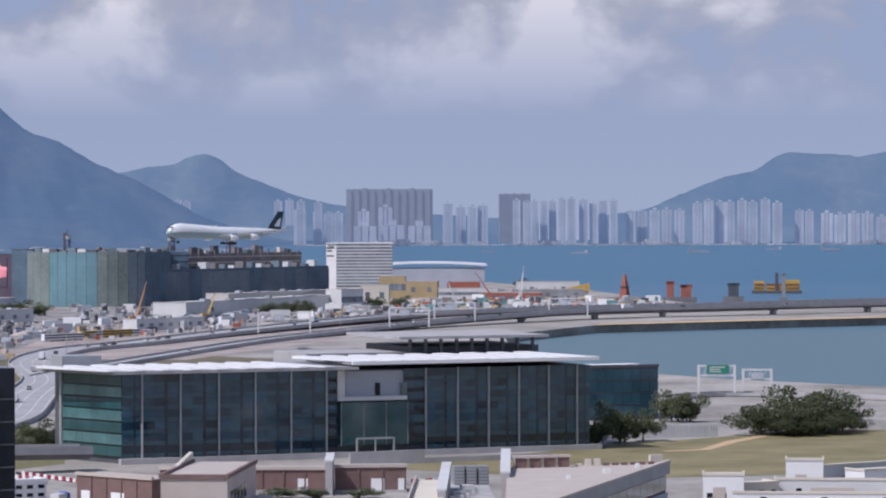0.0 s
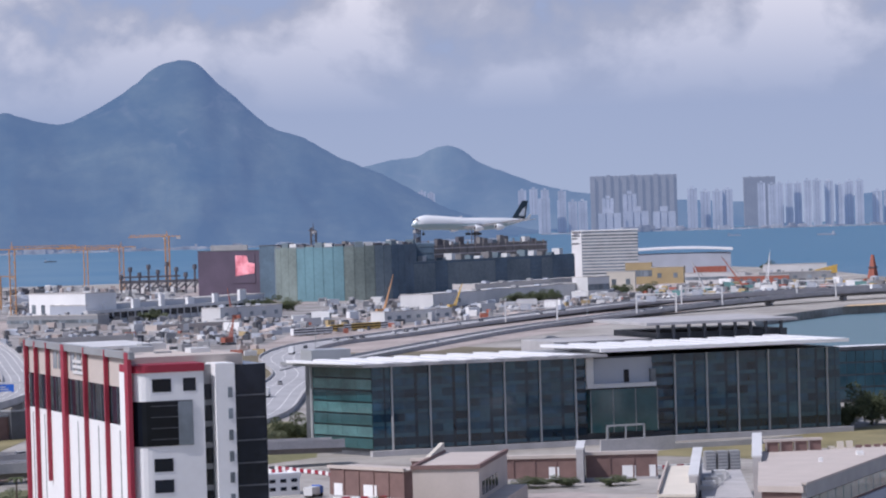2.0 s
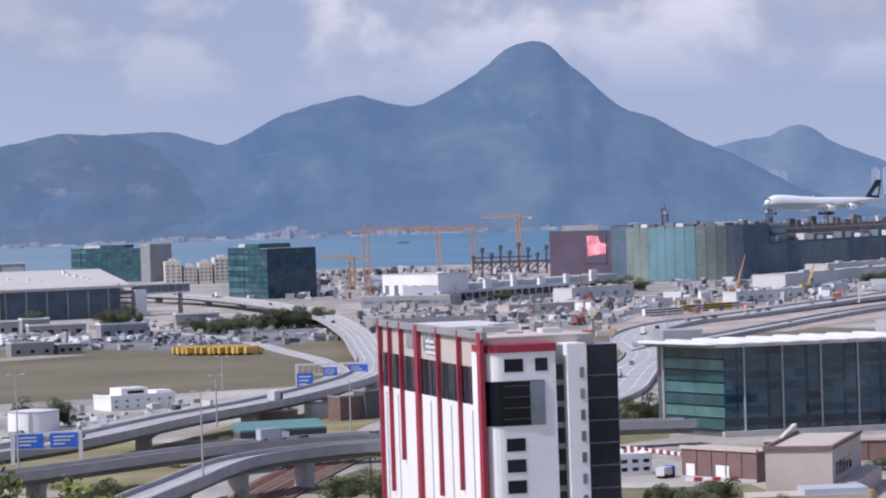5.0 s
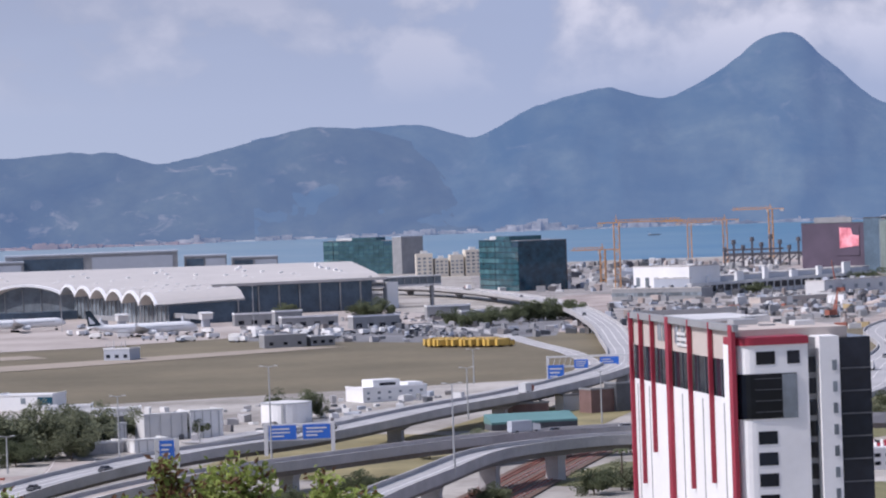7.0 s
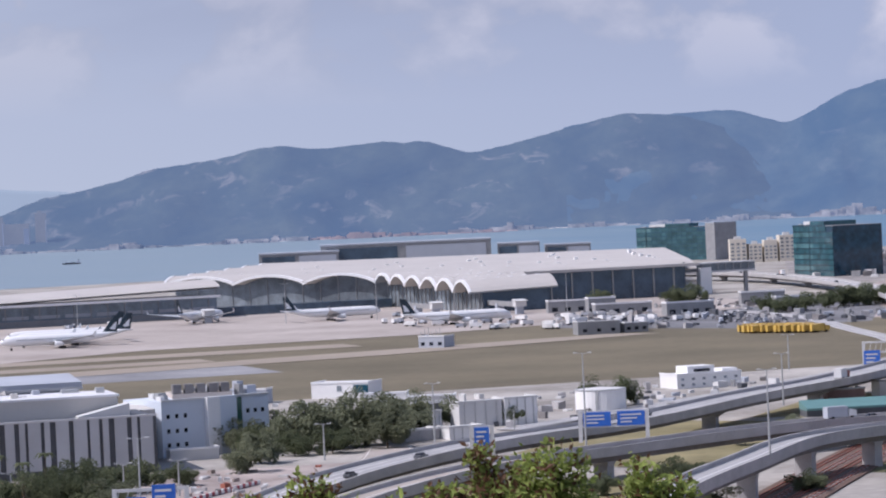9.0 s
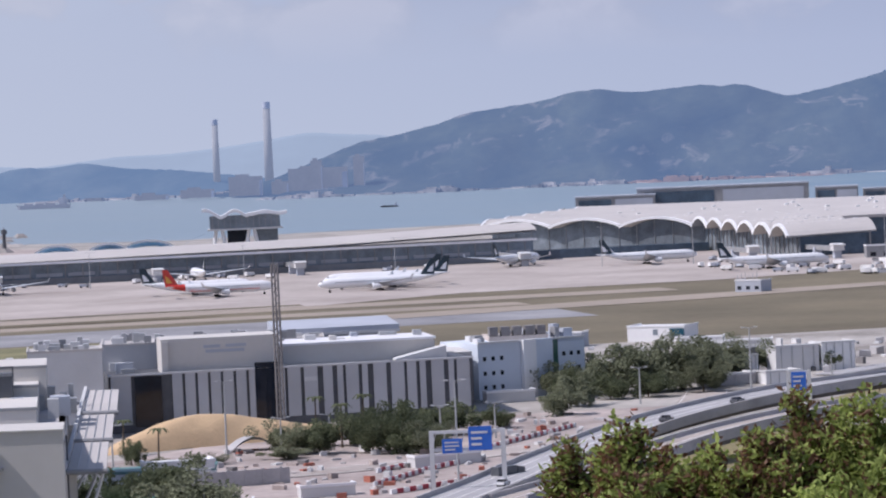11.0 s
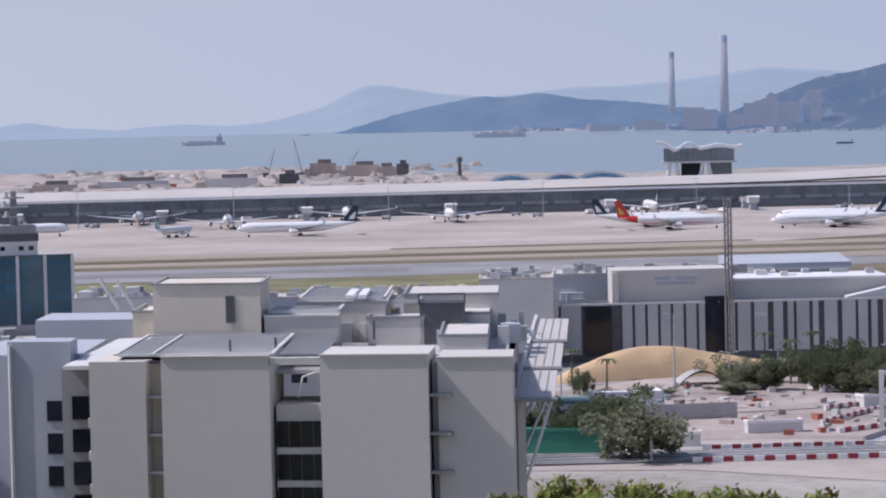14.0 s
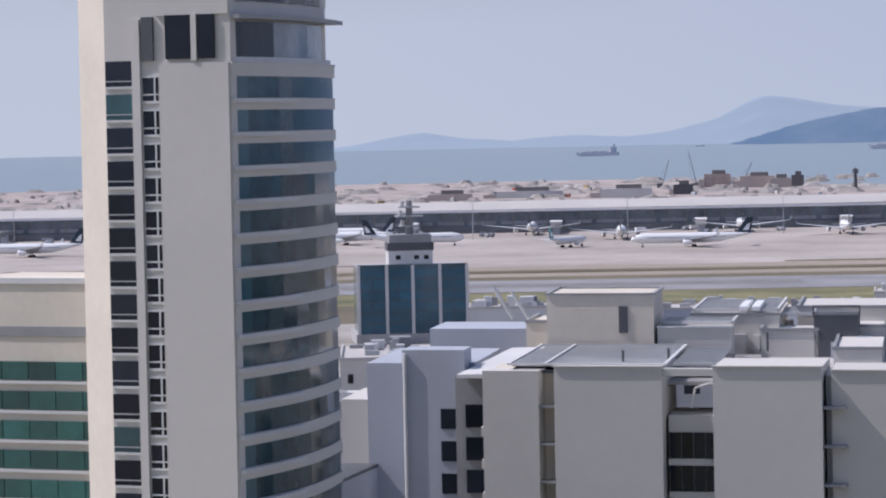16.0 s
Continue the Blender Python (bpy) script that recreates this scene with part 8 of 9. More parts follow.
# yellow ground power units drawn up in rows
gp = truck((-174, 1560, 0.2), 30, "yellow", "yellow", 9, 3.6, "yellow airport service vehicle", "yellow service vehicles", "service_vehicle")
for i in range(34):
    x, y = -172 + (i % 12) * 3.2 + rnd.uniform(-1, 1), 1552 + (i // 12) * 11 - (i % 12) * 1.6
    copy_thing(gp, pose(x, y, 0.25, 0, 0, 30 + rnd.uniform(-8, 8)))
wv = truck((-340, 1730, 0.3), 10, "white", "white", 7, 2.8, "white airport service vehicle", "apron service vehicles", "service_vehicle")
gv = truck((-350, 1740, 0.3), 10, "bluegrey", "midgrey", 6, 2.2, "grey baggage tractor with carts", "apron service vehicles", "baggage_tractor")
apron_poly = [(-420, 1830), (-330, 1700), (-250, 1640), (-200, 1680), (-230, 1830), (-330, 1850), (-440, 1990)]
scatter(64, apron_poly, lambda p, a: copy_thing(rnd.choice((wv, gv, wv)), pose(p[0], p[1], 0.3, 0, 0, a)))
gate = [rw(-700, 2000), rw(430, 2000), rw(430, 2075), rw(-700, 2075)]
scatter(50, gate, lambda p, a: copy_thing(rnd.choice((wv, gv)), pose(p[0], p[1], 0.3, 0, 0, a)))
for a, c, h in (((-293, 1850), (-262, 1862), 6), ((-245, 1800), (-220, 1812), 7), ((-300, 1870), (-285, 1876), 9), ((-215, 1905), (-190, 1912), 8), ((-330, 1905), (-300, 1915), 7), ((-190, 1860), (-170, 1868), 6), ((-160, 1900), (-120, 1905), 5)):
    t, L = block("canopy_shed", "open shed with white flat roof", a, c, 9, h, "midgrey", "shed", "apron sheds", roof="roofwhite", windows=(4, (1.0,), 3.4, 2.4, "glassblack"), parapet=1.0)
t, L = along("link_bridge", "grey truss footbridge on white pylons", "footbridge", (-330, 2120), (-235, 2175))
part("deck", box(0, L, 0, 8, 14, 15.2), "offwhite", t)
part("roof", box(0, L, -0.5, 8.5, 20.0, 20.8), "offwhite", t)
for i in range(20):
    part("truss_post", box(L * i / 20, L * i / 20 + 0.6, -0.2, 0.3, 15.2, 20.0), "midgrey", t)
part("glazing", box(0, L, 1, 7, 15.2, 20.0), "glassgrey", t)
for x in (L * 0.30, L * 0.62):
    part("pylon", box(x, x + 8, -4, 3, 0, 17.5), "white", t)
for x in (6, L * 0.5, L - 6):
    part("leg", box(x - 1, x + 1, 2, 5, 0, 14), "midgrey", t)
t, L = along("teal_canopy", "long teal roof sheet beside the viaduct", "canopy", (-83, 882), (-60, 890))
part("roof", Shape().prism([(0, 0), (L, 0), (L, 9), (0, 9)], 8.6, [9.2, 9.2, 11.0, 11.0]), "tealroof", t)
part("wall", box(0, L, 0.3, 8, 6.9, 8.6), "darkgrey", t)
for x in steps(0, L, 5):
    part("post", box(x - 0.25, x + 0.25, 1, 1.5, 0, 7), "concrete", t)
for i, (a, c, h, m) in enumerate((((-90, 1030), (-79, 1036), 4.5, "brown"), ((-66, 1046), (-58, 1052), 7.5, "brown"), ((-58, 1050), (-50, 1056), 9, "darkgrey"), ((-76, 1060), (-68, 1064), 5, "offwhite"))):
    block("container_stack", "stack of dark red freight containers", a, c, 7, h, m, "container", "container stacks", roof="midgrey", windows=(3, (h * 0.3,), 2.2, h * 0.3, m))

# ---- sand heap, sheds and yard before the striped office ----
rows = []
for j in range(13):
    row = []
    for i in range(31):
        x, y = i / 30, j / 12
        h = 8.6 * math.sin(math.pi * min(1, y * 1.05)) ** 0.8 * (math.sin(math.pi * (0.04 + 0.92 * x)) ** 0.55) * (0.75 + 0.25 * math.sin(x * 5.0 + 0.4))
        h += noise.noise(Vector((x * 9, y * 4, 2))) * 0.5
        row.append((-322 + 44 * x + 14 * y * 0.2, 742 + 42 * x + 26 * y, max(0.0, h)))
    rows.append(row)
single("sand_mound", Shape().sheet(rows), "sand", "long heap of bright yellow sand", "sand heap", smooth=True)
t, L = along("conveyor_shed", "arched tarpaulin shelters beside the sand", "shelter", (-288, 744), (-266, 758))
for k in (0.0, 0.5):
    part("arch_cover", Shape().sheet([[(L * (k + 0.5 * j / 12), y, 3.4 * math.sin(math.pi * j / 12)) for j in range(13)] for y in (0, 8)]), "concrete", t, smooth=True)
    part("arch_rim", Shape().sheet([[(L * (k + 0.5 * j / 12), -0.1, q * math.sin(math.pi * j / 12)) for j in range(13)] for q in (3.7, 3.1)]), "darkgrey", t)
t = truck((-273, 776, 0.1), 20, "orange", "orange", 7, 2.6, "orange excavator lorry beside the sand")
t, L = block("yard_store", "white yard stores with pale green roof", (-298, 655), (-262, 668), 16, 3.6, "white", "store building", roof="tealroof")
t, L = block("yard_store", "small white store behind the wall", (-275, 660), (-262, 668), 8, 5.6, "white", "store building", roof="roofwhite")
t, L = along("yard_wall", "long pale concrete yard wall", "wall", (-276, 652), (-246, 672))
part("panels", box(0, L, 0, 0.4, 0, 3.6), "concrete", t)
for x in steps(0, L, 9):
    part("post", box(x - 0.2, x + 0.2, -0.15, 0.55, 0, 3.9), "concrete", t)
t, L = block("green_shed", "dark green shed by the roadworks", (-268, 592), (-248, 598), 8, 4.5, "green", "shed", roof="green")
for a, c, h in (((-245, 610), (-233, 614), 2.6), ((-232, 640), (-222, 646), 2.2), ((-226, 700), (-214, 712), 2.4), ((-250, 905), (-236, 912), 5), ((-262, 880), (-250, 888), 3)):
    block("site_cabin", "pale site cabin in the yard", a, c, 4, h, "offwhite", "cabin", "yard cabins", roof="roofwhite")
truck((-196, 672, 0.2), 60, "darkgrey", "darkgrey", 8, 3, "dark tipper lorry beside the gantry", "trucks", "lorry")
ground_patch("yard_earth", [(-330, 660), (-250, 620), (-200, 640), (-185, 780), (-205, 860), (-250, 840), (-300, 770)], 0.12, "dirt", "pinkish bare earth of the road works")
ground_patch("lay_by", [(-330, 540), (-220, 575), (-150, 560), (-140, 620), (-230, 640), (-320, 620)], 0.10, "apron", "pale concrete at the road works")

clutter("pallets, kerbs and rubble on the pink earth", [(-320, 665), (-250, 630), (-200, 645), (-188, 780), (-205, 850), (-250, 835)], 240, ("dirt", "offwhite", "concrete", "rust", "darkconcrete"), 8, 1.7)
# ---- low white houses at the east edge ----
for a, c, d, h, m in (((184.8, 778.4), (194.5, 776.0), 9, 6.4, "white"), ((212.1, 802.5), (221.2, 800.0), 8, 7.9, "white"), ((205.6, 788.6), (240, 779.5), 6, 4.2, "offwhite"), ((189.5, 766.9), (232, 755.5), 5, 2.9, "white"), ((232, 800), (262, 812), 8, 5.0, "white"), ((196, 782), (206, 786), 7, 3.6, "cream"), ((222, 808), (250, 822), 6, 5.6, "offwhite")):
    t, L = block("white_cottage", "low white flat-roofed house", a, c, d, h, m, "house", "low white houses", roof="cream", windows=(3, (0.9,), 1.4, 1.2, "glassblack"))
    part("brick_panel", box(L * 0.25, L * 0.55, -0.12, 0, 0.2, h * 0.55), "beige", t)
t, L = along("picket_wall", "pale picket wall behind the lawn", "wall", (212, 1000), (243, 1002))
for x in steps(0, L, 40):
    part("picket", box(x - 0.25, x + 0.25, 0, 0.3, 0, 4.6), "offwhite", t)
part("rail_beam", box(0, L, 0.3, 0.5, 0.4, 3.8), "concrete", t)
t, L = along("retaining_wall", "curved pale concrete retaining wall", "wall", (270, 1040), (320, 1020))
part("wall", box(0, L, 0, 0.8, 0, 3.5), "concrete", t)
part("wall", Shape().prism([(L, 0), (L + 40, -25), (L + 40, -24), (L, 0.8)], 0, 3.2), "concrete", t)

# ---- boats, barges and works in the water ----
def ship(at, turn, L, hull, house, label, z):
    t = thing("ship", label, "ship", (at[0], at[1], z), turn, "ships")
    part("hull", Shape().loft([[(-L / 2, -L * 0.07, 0), (L * 0.42, -L * 0.07, 0), (L / 2 - L * 0.04, 0, 0), (L * 0.42, L * 0.07, 0), (-L / 2, L * 0.07, 0)], [(-L / 2, -L * 0.08, L * 0.07), (L * 0.42, -L * 0.08, L * 0.07), (L / 2, 0, L * 0.09), (L * 0.42, L * 0.08, L * 0.07), (-L / 2, L * 0.08, L * 0.07)]]), hull, t)
    part("deckhouse", box(-L * 0.44, -L * 0.30, -L * 0.06, L * 0.06, L * 0.07, L * 0.19), house, t)
    part("funnel", box(-L * 0.42, -L * 0.38, -L * 0.02, L * 0.02, L * 0.19, L * 0.25), hull, t)
    for k in range(3):
        part("hatch", box(-L * 0.22 + L * 0.2 * k, -L * 0.06 + L * 0.2 * k, -L * 0.05, L * 0.05, L * 0.07, L * 0.10), hull, t)


for az, d, L, tn in ((29.4, 4200, 58, 200), (24.2, 4250, 70, 175), (18.15, 3900, 22, 185), (27.6, 4550, 14, 180), (19.6, 4300, 16, 10), (-9.6, 4150, 18, 0), (-11.2, 4100, 24, 170), (-13.3, 4120, 30, 5), (-14.6, 4200, 22, 180), (-15.6, 4180, 28, 0), (-7.3, 4100, 14, 0), (14.6, 3900, 14, 30), (2.4, 4000, 16, 0), (5.2, 4050, 14, 160)):
    x, y, _ = polar(az, d)
    ship((x, y), tn + az, L, "farslab" if d > 4000 else "darkgrey", "farshore", "small grey cargo ship out on the water", sea_level(d))
t = thing("work_barge", "yellow-orange dredging barge with a dark tower", "barge", (800, 3060, sea_level(3170)), -14)
part("pontoon", box(-24, 24, -8, 8, 0, 3), "darksteel", t)
for x0, x1, h in ((-22, -12, 12), (-10, 6, 9), (8, 22, 13)):
    part("deck_house", box(x0, x1, -5, 5, 3, h), "yellow", t)
part("spud", box(-1.5, 1.5, -6, -3, 0, 20), "darksteel", t)
part("deck_frame", Shape().box(-22, 22, -6, -5.4, 8.8, 9.6).box(-22, 22, -6, -5.4, 5.6, 6.2), "rust", t)
for (x, y), h, w, m, lab in (((678, 2740), 17, 9, "darkgrey", "black steel caisson block"), ((621, 2735), 19, 6, "rust", "rust-red pile frame in the water"), ((634, 2731), 16, 9, "rust", "brown pile rig in the water"), ((712, 2700), 26, 3, "midgrey", "grey concrete pier column")):
    t = thing("marine_pile", lab, "pile", (x, y, -5), -14, "marine piles")
    part("shaft", Shape().prism([(-w / 2, -w / 2), (w / 2, -w / 2), (w * 0.4, w / 2), (-w * 0.4, w / 2)], 0, h), m, t)
    part("head", box(-w * 0.6, w * 0.6, -w * 0.5, w * 0.5, h - 2.5, h), m, t)
    part("footing", box(-w, w, -w * 0.7, w * 0.7, 0, 5.4), "darkconcrete", t)
t = thing("pile_rig", "dark red conical piling rig on a pontoon", "rig", (582, 2740, -5), -12)
part("cone", Shape().rod((0, 0, 5), (0, 0, 25), 5.0, 1.4, 6), "rust", t)
part("ring", Shape().rod((0, 0, 14), (0, 0, 15), 4.4, 4.4, 6), "darksteel", t)
part("pontoon", box(-14, 14, -8, 8, 0, 5), "darksteel", t)
t = thing("work_tent", "bright yellow tent roof on the quay", "tent", (548, 2780, 0), -11)
part("roof", Shape().prism([(-11, -6), (11, -6), (11, 6), (-11, 6)], 5, [7, 12, 12, 7]), "yellow", t)
part("wall", box(-10, 10, -5.5, 5.5, 0, 5), "midgrey", t)
t, L = along("quay_terminal", "pale terminal with pitched roof on the causeway", "hall", (800, 2600), (880, 2630))
part("body", box(0, L, 0, 20, 0, 12), "beige", t)
part("roof", Shape().prism([(-2, -2), (L + 2, -2), (L + 2, 22), (-2, 22)], 12, [12.5, 20, 20, 12.5]), "roofgrey", t)
part("front", box(4, 30, -0.4, 0, 2, 9), "offwhite", t)
ground_patch("beach", [(415, 2046), (520, 2097), (640, 2150), (1100, 2370), (1100, 2395), (640, 2176), (520, 2124), (425, 2075)], 0.3, "sand", "strip of pale sand along the causeway")

# ---- works on the reclaimed land ----
s = Shape()
for i in range(700):
    x, y, _ = polar(rnd.uniform(24.6, 42), rnd.uniform(2400, 3540))
    z0 = fill_height(x, y)
    r, h = rnd.uniform(3, 16), rnd.uniform(0.6, 4.2)
    ring = [(x + math.cos(a) * r * rnd.uniform(0.7, 1.5), y + math.sin(a) * r * rnd.uniform(0.6, 1.0), z0 - 0.3) for a in [2 * math.pi * k / 7 for k in range(7)]]
    s.loft([ring, [(x + (p - x) * 0.45, y + (q - y) * 0.45, z0 + h) for p, q, z in ring]])
single("fill_heaps", s, "sitegrey", "low heaps of greyish fill on the reclaimed ground", "earth heap", "stuff")
for i in range(40):
    x, y, _ = polar(rnd.uniform(24.6, 38), rnd.uniform(2400, 3300))
    copy_thing(protos[rnd.choice(names)], pose(x, y, fill_height(x, y), 0, 0, rnd.uniform(0, 180)))
for az, d, w, h, m in ((26.6, 3150, 34, 11, "beige"), (27.3, 3180, 26, 13, "dirt"), (26.2, 3140, 20, 9, "beige"), (25.9, 3160, 12, 11, "darkconcrete"), (28.9, 2900, 46, 8, "offwhite"), (30.6, 2950, 60, 6, "offwhite"), (27.9, 2960, 18, 9, "darkgrey"), (32.0, 2900, 40, 6, "beige")):
    x, y, _ = polar(az, d)
    t = thing("batching_plant", "dusty tan works building on the reclaimed land", "works", (x, y, fill_height(x, y)), az, "works on reclaimed land")
    part("body", box(-w / 2, w / 2, 0, 14, 0, h), m, t)
    part("annex", box(-w * 0.7, -w / 2, 0, 10, 0, h * 0.6), "beige", t)
    part("roof_box", box(-w * 0.2, w * 0.3, 2, 9, h, h + 3.5), "darkconcrete", t)
for az, d, b, l in ((28.3, 3200, 26, 70), (27.7, 3180, 34, 100), (26.9, 3200, 24, 60), (34.6, 3000, 30, 65), (35.8, 3000, 34, 70), (36.8, 3050, 30, 60), (37.6, 3100, 34, 75)):
    x, y, _ = polar(az, d)
    crawler_crane((x, y, fill_height(x, y)), b, l, az, "darksteel")
x, y, _ = polar(24.9, 3020)
t = thing("beacon_tower", "small dark radar tower by the shore", "tower", (x, y, fill_height(x, y)), 0)
part("shaft", Shape().rod((0, 0, 0), (0, 0, 15), 2, 1.6, 8), "darkgrey", t)
part("head", Shape().rod((0, 0, 15), (0, 0, 19), 3.2, 2.6, 8), "darkgrey", t)
part("cap", Shape().rod((0, 0, 19), (0, 0, 21), 1.0, 0.4, 8), "midgrey", t)

# ---- grey service wings between the hotel and the campus ----
for a0, a1, d, dep, h, m in ((34.3, 33.2, 440, 30, 30.5, "greywall"), (33.2, 32.5, 470, 24, 35.5, "greywall"), (32.5, 31.4, 520, 26, 31.5, "bluegrey"), (34.0, 32.2, 640, 40, 24, "greywall"), (31.4, 28.8, 640, 30, 25, "bluegrey"), (28.8, 25.5, 660, 30, 23, "greywall"), (25.6, 23.4, 700, 30, 19, "offwhite"), (31.7, 30.2, 800, 20, 24.5, "offwhite"), (30.2, 28.6, 830, 24, 21.5, "white"), (28.6, 26.4, 860, 24, 20.0, "bluegrey"), (24.6, 23.3, 860, 24, 23.5, "offwhite"), (23.3, 22.0, 905, 30, 22.0, "panelgrey"), (22.0, 19.4, 940, 26, 19.5, "bluegrey"), (27.0, 24.6, 900, 20, 17.5, "white")):
    t, L = block("service_wing", "grey flat-roofed service wing behind the campus", polar(a0, d), polar(a1, d), dep, h, m, "building", "service wings", roof="roofgrey", windows=(5, (h - 4.5, h - 8.5), L / 9 if L < 40 else 3.0, 1.8, "glassblack") if d < 800 else None)
    for i in range(7 if d < 800 else 16):
        x, y = rnd.uniform(0.5, L - 4), rnd.uniform(2, dep - 6)
        part("roof_unit", box(x, x + rnd.uniform(1, 3.5), y, y + rnd.uniform(1.5, 4), h, h + rnd.uniform(0.8, 3)), rnd.choice(("offwhite", "midgrey", "steel")), t)


# ---- trees and shrubs ----
def leaf_cloud(seed, n, leaf, clumps, squash=0.8):
    """Many small leaves gathered in uneven clumps within a unit crown."""
    r = random.Random(seed)
    centres = [(Vector((r.gauss(0, 0.42), r.gauss(0, 0.42), r.gauss(0, 0.34) * squash)), r.uniform(0.22, 0.42)) for _ in range(clumps)]
    v, f = [], []
    for _ in range(n):
        c, rad = r.choice(centres)
        d = Vector((r.gauss(0, 1), r.gauss(0, 1), r.gauss(0, 1))).normalized()
        p = c + d * rad * r.random() ** 0.35
        a = Vector((r.gauss(0, 1), r.gauss(0, 1), r.gauss(0, 1))).normalized()
        b = a.orthogonal().normalized()
        s = leaf * r.uniform(0.6, 1.3)
        k = len(v)
        v += [tuple(p - a * s), tuple(p + b * s * 0.55), tuple(p + a * s), tuple(p - b * s * 0.55)]
        f.append((k, k + 1, k + 2, k + 3))
    s = Shape()
    s.v, s.f = v, f
    return s


CROWNS = {}
for m in ("leaf", "leafpale"):
    for k in range(4):
        CROWNS[m, k] = leaf_cloud(31 + k, 5200, 0.062, 26 + 4 * k, 0.9).mesh("crown", M[m])


def tree(at, h, w, m="leaf", label="dark green bushy tree", group="trees", seed=0):
    r = random.Random(seed)
    t = thing("tree", label, "tree", at, r.uniform(0, 360), group)
    s = Shape().rod((0, 0, -0.3), (0.1 * w * 0.2, 0, h * 0.62), h * 0.035, h * 0.014, 7)
    for k in range(4):
        a = k * 1.6 + r.random()
        s.rod((0, 0, h * (0.28 + 0.07 * k)), (math.cos(a) * w * 0.3, math.sin(a) * w * 0.3, h * (0.55 + 0.07 * k)), h * 0.014, h * 0.005, 5)
    part("trunk", s, "bark", t)
    c = part("crown", CROWNS[m, seed % 4], None, t, at=(0, 0, h * 0.50))
    c.scale = (w * 0.66, w * 0.66, h * 0.60)
    return t


def palm(at, h, seed):
    r = random.Random(seed)
    t = thing("palm_tree", "slim palm tree with drooping fronds", "palm tree", at, r.uniform(0, 90), "palm trees")
    part("trunk", Shape().rod((0, 0, -0.2), (0.2, 0, h), 0.28, 0.18, 7), "bark", t)
    for k in range(9):
        a = 2 * math.pi * k / 9
        d = Vector((math.cos(a), math.sin(a), 0))
        n = Vector((-d.y, d.x, 0))
        pts = [Vector((0.2, 0, h)) + d * (2.8 * q) + Vector((0, 0, 1.1 * math.sin(q * 2.6) - 1.0 * q * q)) for q in (0, 0.33, 0.66, 1.0)]
        part("frond", Shape().sheet([[tuple(p - n * w) for p, w in zip(pts, (0.1, 0.5, 0.45, 0.05))], [tuple(p + Vector((0, 0, 0.12))) for p in pts], [tuple(p + n * w) for p, w in zip(pts, (0.1, 0.5, 0.45, 0.05))]]), "leaf", t)


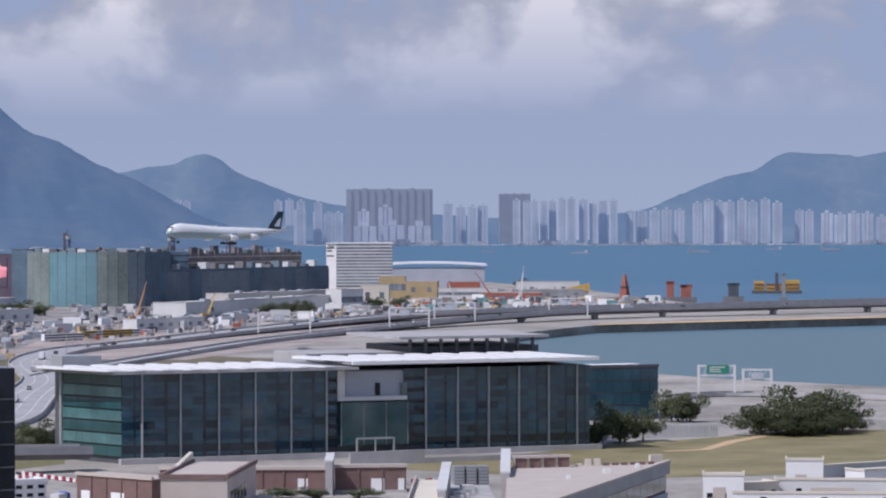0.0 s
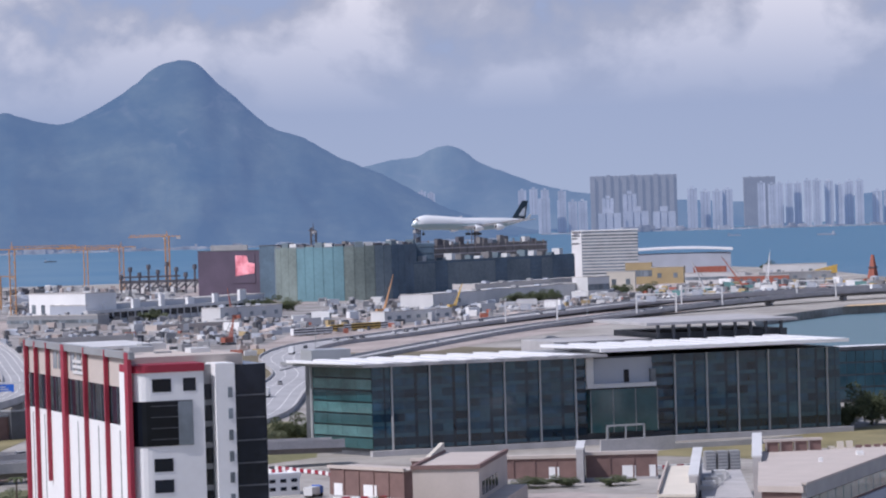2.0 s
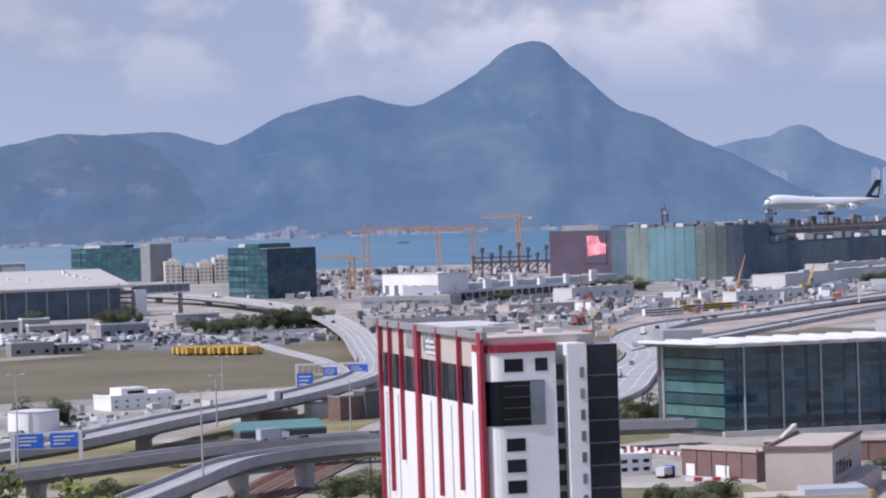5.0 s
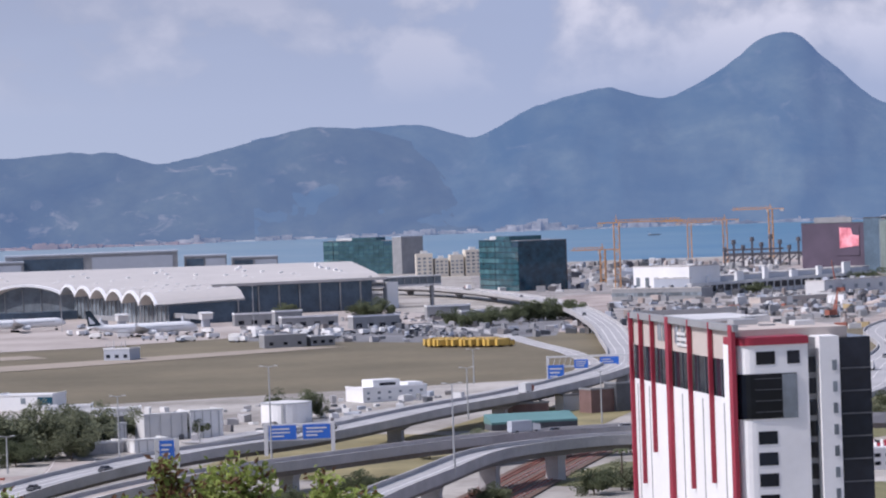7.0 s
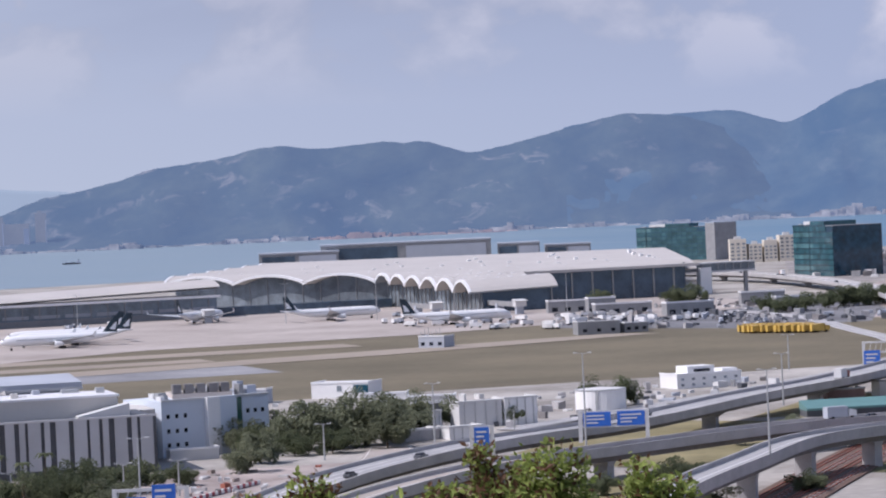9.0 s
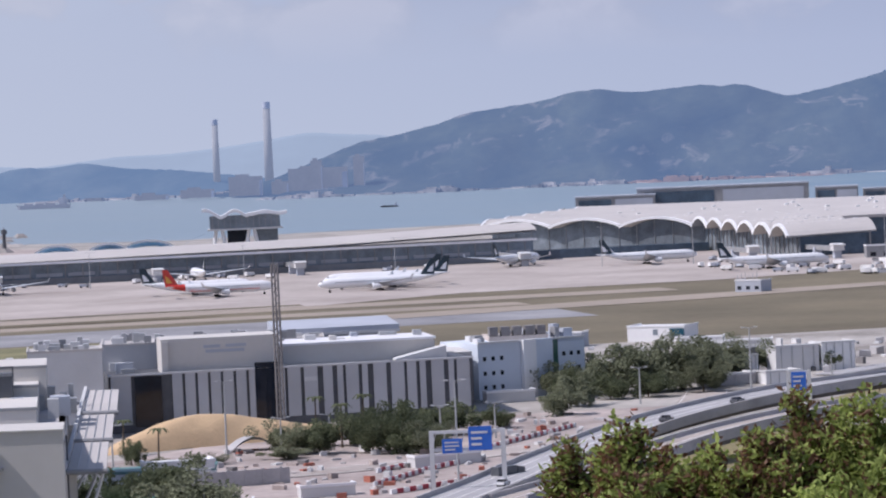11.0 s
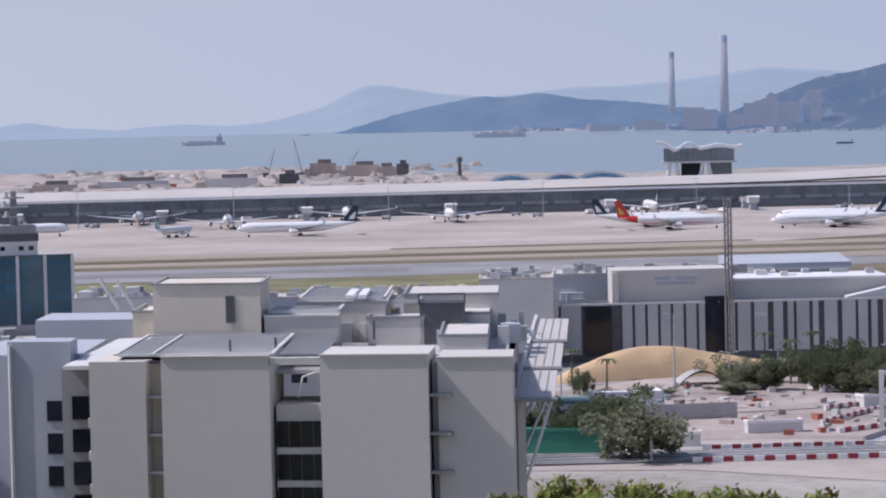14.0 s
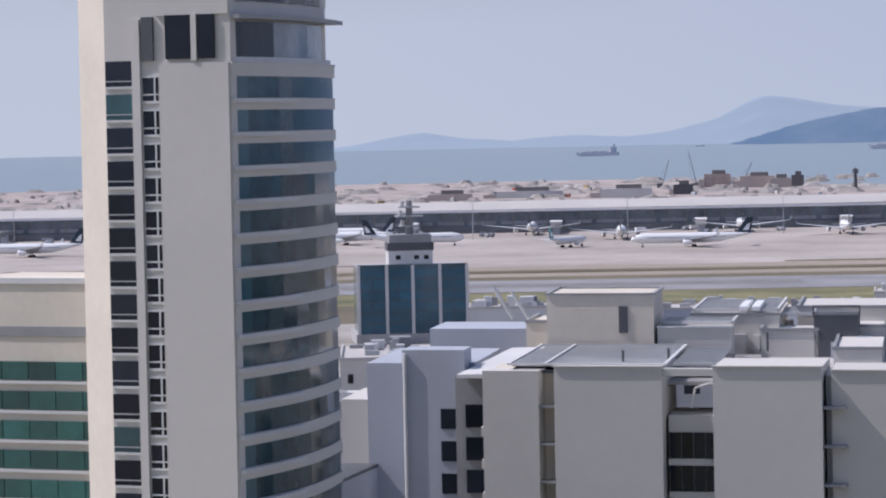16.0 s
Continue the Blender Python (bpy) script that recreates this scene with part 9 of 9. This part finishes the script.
PALE = "dusty grey-green roadside tree"
spots = [((207, 982), 11, 10, "leaf"), ((216, 990), 9, 8, "leaf"), ((198, 972), 9, 8, "leaf"), ((246, 1082), 10, 10, "leaf"), ((252, 1080), 8, 8, "leaf"),
         ((259, 1010), 9, 14, "leaf"), ((266, 1016), 11, 16, "leaf"), ((274, 1020), 14, 15, "leaf"), ((282, 1024), 11, 16, "leaf"), ((289, 1022), 9, 12, "leaf"), ((268, 1004), 7, 14, "leaf"), ((280, 1010), 8, 14, "leaf"),
         ((28, 985), 8, 9, "leaf"), ((20, 970), 7, 8, "leafpale"), ((34, 1000), 7, 8, "leaf"), ((40, 745), 4, 6, "leaf"), ((32, 720), 5, 7, "leafpale"), ((26, 735), 4, 6, "leaf"), ((50, 702), 4, 6, "leaf"), ((84, 804), 2.6, 7, "leaf"), ((92, 803), 2.6, 6, "leaf"), ((104, 802), 2.4, 6, "leaf"),
         ((-232, 908), 13, 14, "leafpale"), ((-222, 912), 14, 15, "leafpale"), ((-214, 918), 14, 14, "leafpale"), ((-208, 928), 12, 13, "leafpale"), ((-226, 940), 12, 14, "leafpale"), ((-216, 950), 13, 13, "leafpale"), ((-206, 955), 12, 12, "leafpale"),
         ((-250, 906), 9, 11, "leafpale"), ((-243, 904), 9, 11, "leafpale"), ((-246, 925), 10, 11, "leaf"), ((-238, 960), 9, 10, "leafpale"), ((-240, 895), 8, 9, "leaf"), ((-228, 888), 7, 9, "leaf"), ((-218, 892), 7, 9, "leaf"), ((-256, 935), 8, 10, "leafpale"), ((-205, 905), 9, 10, "leafpale"),
         ((-168, 1052), 10, 9, "leaf"), ((-160, 1060), 9, 8, "leaf"), ((-184, 985), 7, 6, "leaf"), ((-202, 985), 8, 7, "leaf"),
         ((-150, 1840), 11, 13, "leaf"), ((-142, 1850), 12, 14, "leaf"), ((-158, 1832), 10, 13, "leaf"), ((-168, 1800), 10, 13, "leaf"), ((-178, 1790), 9, 12, "leaf"), ((-134, 1862), 11, 13, "leaf"), ((-190, 1800), 9, 11, "leaf"), ((-252, 1962), 12, 14, "leaf"), ((-262, 1970), 11, 13, "leaf"), ((-318, 2024), 9, 11, "leaf"), ((-125, 1880), 9, 12, "leaf"),
         ((-262, 760), 6, 8, "leafpale"), ((-258, 764), 8, 9, "leaf"), ((-254, 770), 7, 9, "leafpale"), ((-248, 778), 8, 9, "leaf"), ((-242, 784), 8, 9, "leaf"), ((-236, 800), 6, 7, "leaf"), ((-268, 739), 7, 8, "leafpale"), ((-261, 738), 9, 9, "leaf"), ((-248, 736), 10, 8, "leaf"), ((-239, 736), 6, 8, "leaf"), ((-234, 735), 7.5, 8, "leafpale"), ((-251, 742), 10, 8, "leaf"), ((-243, 744), 11, 9, "leaf"), ((-228, 836), 8, 9, "leafpale"), ((-232, 866), 9, 9, "leafpale"), ((-274, 742), 7, 8, "leafpale"),
         ((-282, 716), 2.6, 7, "leafpale"), ((-292, 708), 2.6, 7, "leafpale"), ((-302, 716), 6, 4, "leaf"), ((-266, 726), 2.8, 8, "leafpale"), ((-312, 700), 7, 7, "leaf"), ((-235.5, 588), 11.5, 15, "leafpale"), ((-258, 604), 10, 9, "leaf"), ((-264, 645), 8, 11, "leaf"), ((-272, 612), 9, 8, "leaf"),
         ((-70, 740), 5, 7, "leaf"), ((-95, 690), 6, 9, "leaf"), ((-88, 700), 5, 8, "leafpale"), ((-104, 770), 6, 8, "leaf"), ((-118, 745), 5, 7, "leaf"), ((-48, 760), 6, 8, "leaf"), ((-40, 770), 6, 8, "leafpale"), ((-100, 880), 5, 7, "leafpale"), ((-130, 850), 4, 7, "leafpale"), ((-92, 930), 4, 7, "leafpale"),
         ((54, 2330), 10, 16, "leaf"), ((40, 2320), 9, 14, "leaf"), ((70, 2345), 9, 14, "leaf"), ((235, 2330), 8, 14, "leaf"), ((250, 2350), 8, 14, "leaf"), ((265, 2375), 8, 12, "leaf"), ((560, 3100), 10, 16, "leaf"), ((330, 2470), 8, 12, "leaf"), ((350, 2480), 8, 12, "leafpale"), ((-25, 2190), 8, 12, "leaf")]
for i, ((x, y), h, w, m) in enumerate(spots):
    tree((x, y, 0.1), h, w, m, "dark green bushy tree" if m == "leaf" else PALE, seed=i)
for i, (x, y, h) in enumerate(((-268, 752, 12), (-255, 750, 12.5), (-262, 754, 10), (-300, 728, 7), (-42, 770, 9), (-315, 742, 8))):
    palm((x, y, 0.1), h, i)


# leafy shrubs close below the viewpoint
def shrub(at, w, h, seed, red=0.25, leaf=0.135, n=2600):
    r = random.Random(seed)
    t = thing("shrub", "leafy shrub with bright green and reddish young leaves", "shrub", at, r.uniform(0, 360), "shrubs on the hillside")
    part("stem", Shape().rod((0, 0, -0.4), (0.05, 0, h * 0.5), 0.05, 0.03, 6), "bark", t)
    tips = []
    tw = Shape()
    for k in range(26):
        a, q = r.uniform(0, 6.28), r.random() ** 0.5
        tip = Vector((math.cos(a) * q * w / 2, math.sin(a) * q * w / 2, h * (1 - 0.55 * q * q) * r.uniform(0.82, 1.06)))
        tips.append(tip)
        tw.rod((tip.x * 0.2, tip.y * 0.2, h * 0.25), tip, 0.014, 0.006, 4)
    part("branchwork", tw, "bark", t)
    for m, share, near in (("leafbright", 1 - red, 0.0), ("leafred", red, 0.75)):
        v, f = [], []
        for _ in range(int(n * share)):
            tip = r.choice(tips)
            q = r.uniform(max(0.3, near), 1.08)
            p = Vector((tip.x * (0.2 + 0.8 * q), tip.y * (0.2 + 0.8 * q), h * 0.25 + (tip.z - h * 0.25) * q)) + Vector((r.gauss(0, 0.09), r.gauss(0, 0.09), r.gauss(0, 0.07)))
            a = Vector((r.gauss(0, 1), r.gauss(0, 1), r.gauss(0.5, 0.7))).normalized()
            b = a.orthogonal().normalized()
            b = (b * math.cos(r.random() * 6) + a.cross(b) * math.sin(r.random() * 6)).normalized()
            s = leaf * r.uniform(0.6, 1.25)
            k = len(v)
            c = a.cross(b) * s * 0.12
            v += [tuple(p), tuple(p + a * s * 0.55 + b * s * 0.28 + c), tuple(p + a * s * 1.15), tuple(p + a * s * 0.55 - b * s * 0.28 + c)]
            f += [(k, k + 1, k + 2), (k, k + 2, k + 3)]
        s = Shape()
        s.v, s.f = v, f
        part("foliage", s, m, t)


rs = random.Random(77)
for i, (az, d, top, w, red) in enumerate(((12.6, 42, 66.15, 1.6, 0.6), (11.7, 42, 66.35, 1.5, 0.7), (10.9, 43, 66.75, 1.7, 0.65), (10.0, 42, 66.5, 1.5, 0.2), (9.2, 42, 66.45, 1.5, 0.15), (8.4, 43, 66.3, 1.5, 0.2), (7.6, 43, 66.05, 1.4, 0.15), (10.4, 40, 66.1, 1.8, 0.15), (8.9, 40, 66.0, 1.8, 0.1), (13.4, 43, 66.0, 1.2, 0.65), (14.2, 42, 66.35, 1.5, 0.5), (15.1, 43, 65.9, 1.3, 0.6),
                                              (6.9, 42, 65.7, 1.3, 0.15), (11.4, 39, 65.6, 1.8, 0.2), (13.8, 40, 65.7, 1.5, 0.4))):
    z0 = 63.3
    shrub(polar(az, d, z0), w, top - z0, 200 + i, red * 0.4, leaf=0.105, n=14000)
for i, (az, d, top, w, red) in enumerate(((25.2, 60, 62.3, 1.8, 0.5), (24.2, 60, 62.6, 2.0, 0.5), (23.3, 61, 62.75, 2.2, 0.1), (22.3, 60, 62.9, 2.2, 0.08), (21.4, 60, 62.75, 2.0, 0.15), (20.5, 61, 62.6, 2.0, 0.2), (19.6, 60, 62.5, 2.0, 0.25), (18.6, 60, 62.5, 2.0, 0.3), (26.4, 60, 61.9, 2.0, 0.5), (2.6, 60, 63.9, 1.6, 0.1), (1.8, 60, 64.0, 1.6, 0.1))):
    z0 = 61.0
    shrub(polar(az, d, z0), w, top - z0, 300 + i, red * 0.7, leaf=0.13, n=10000)
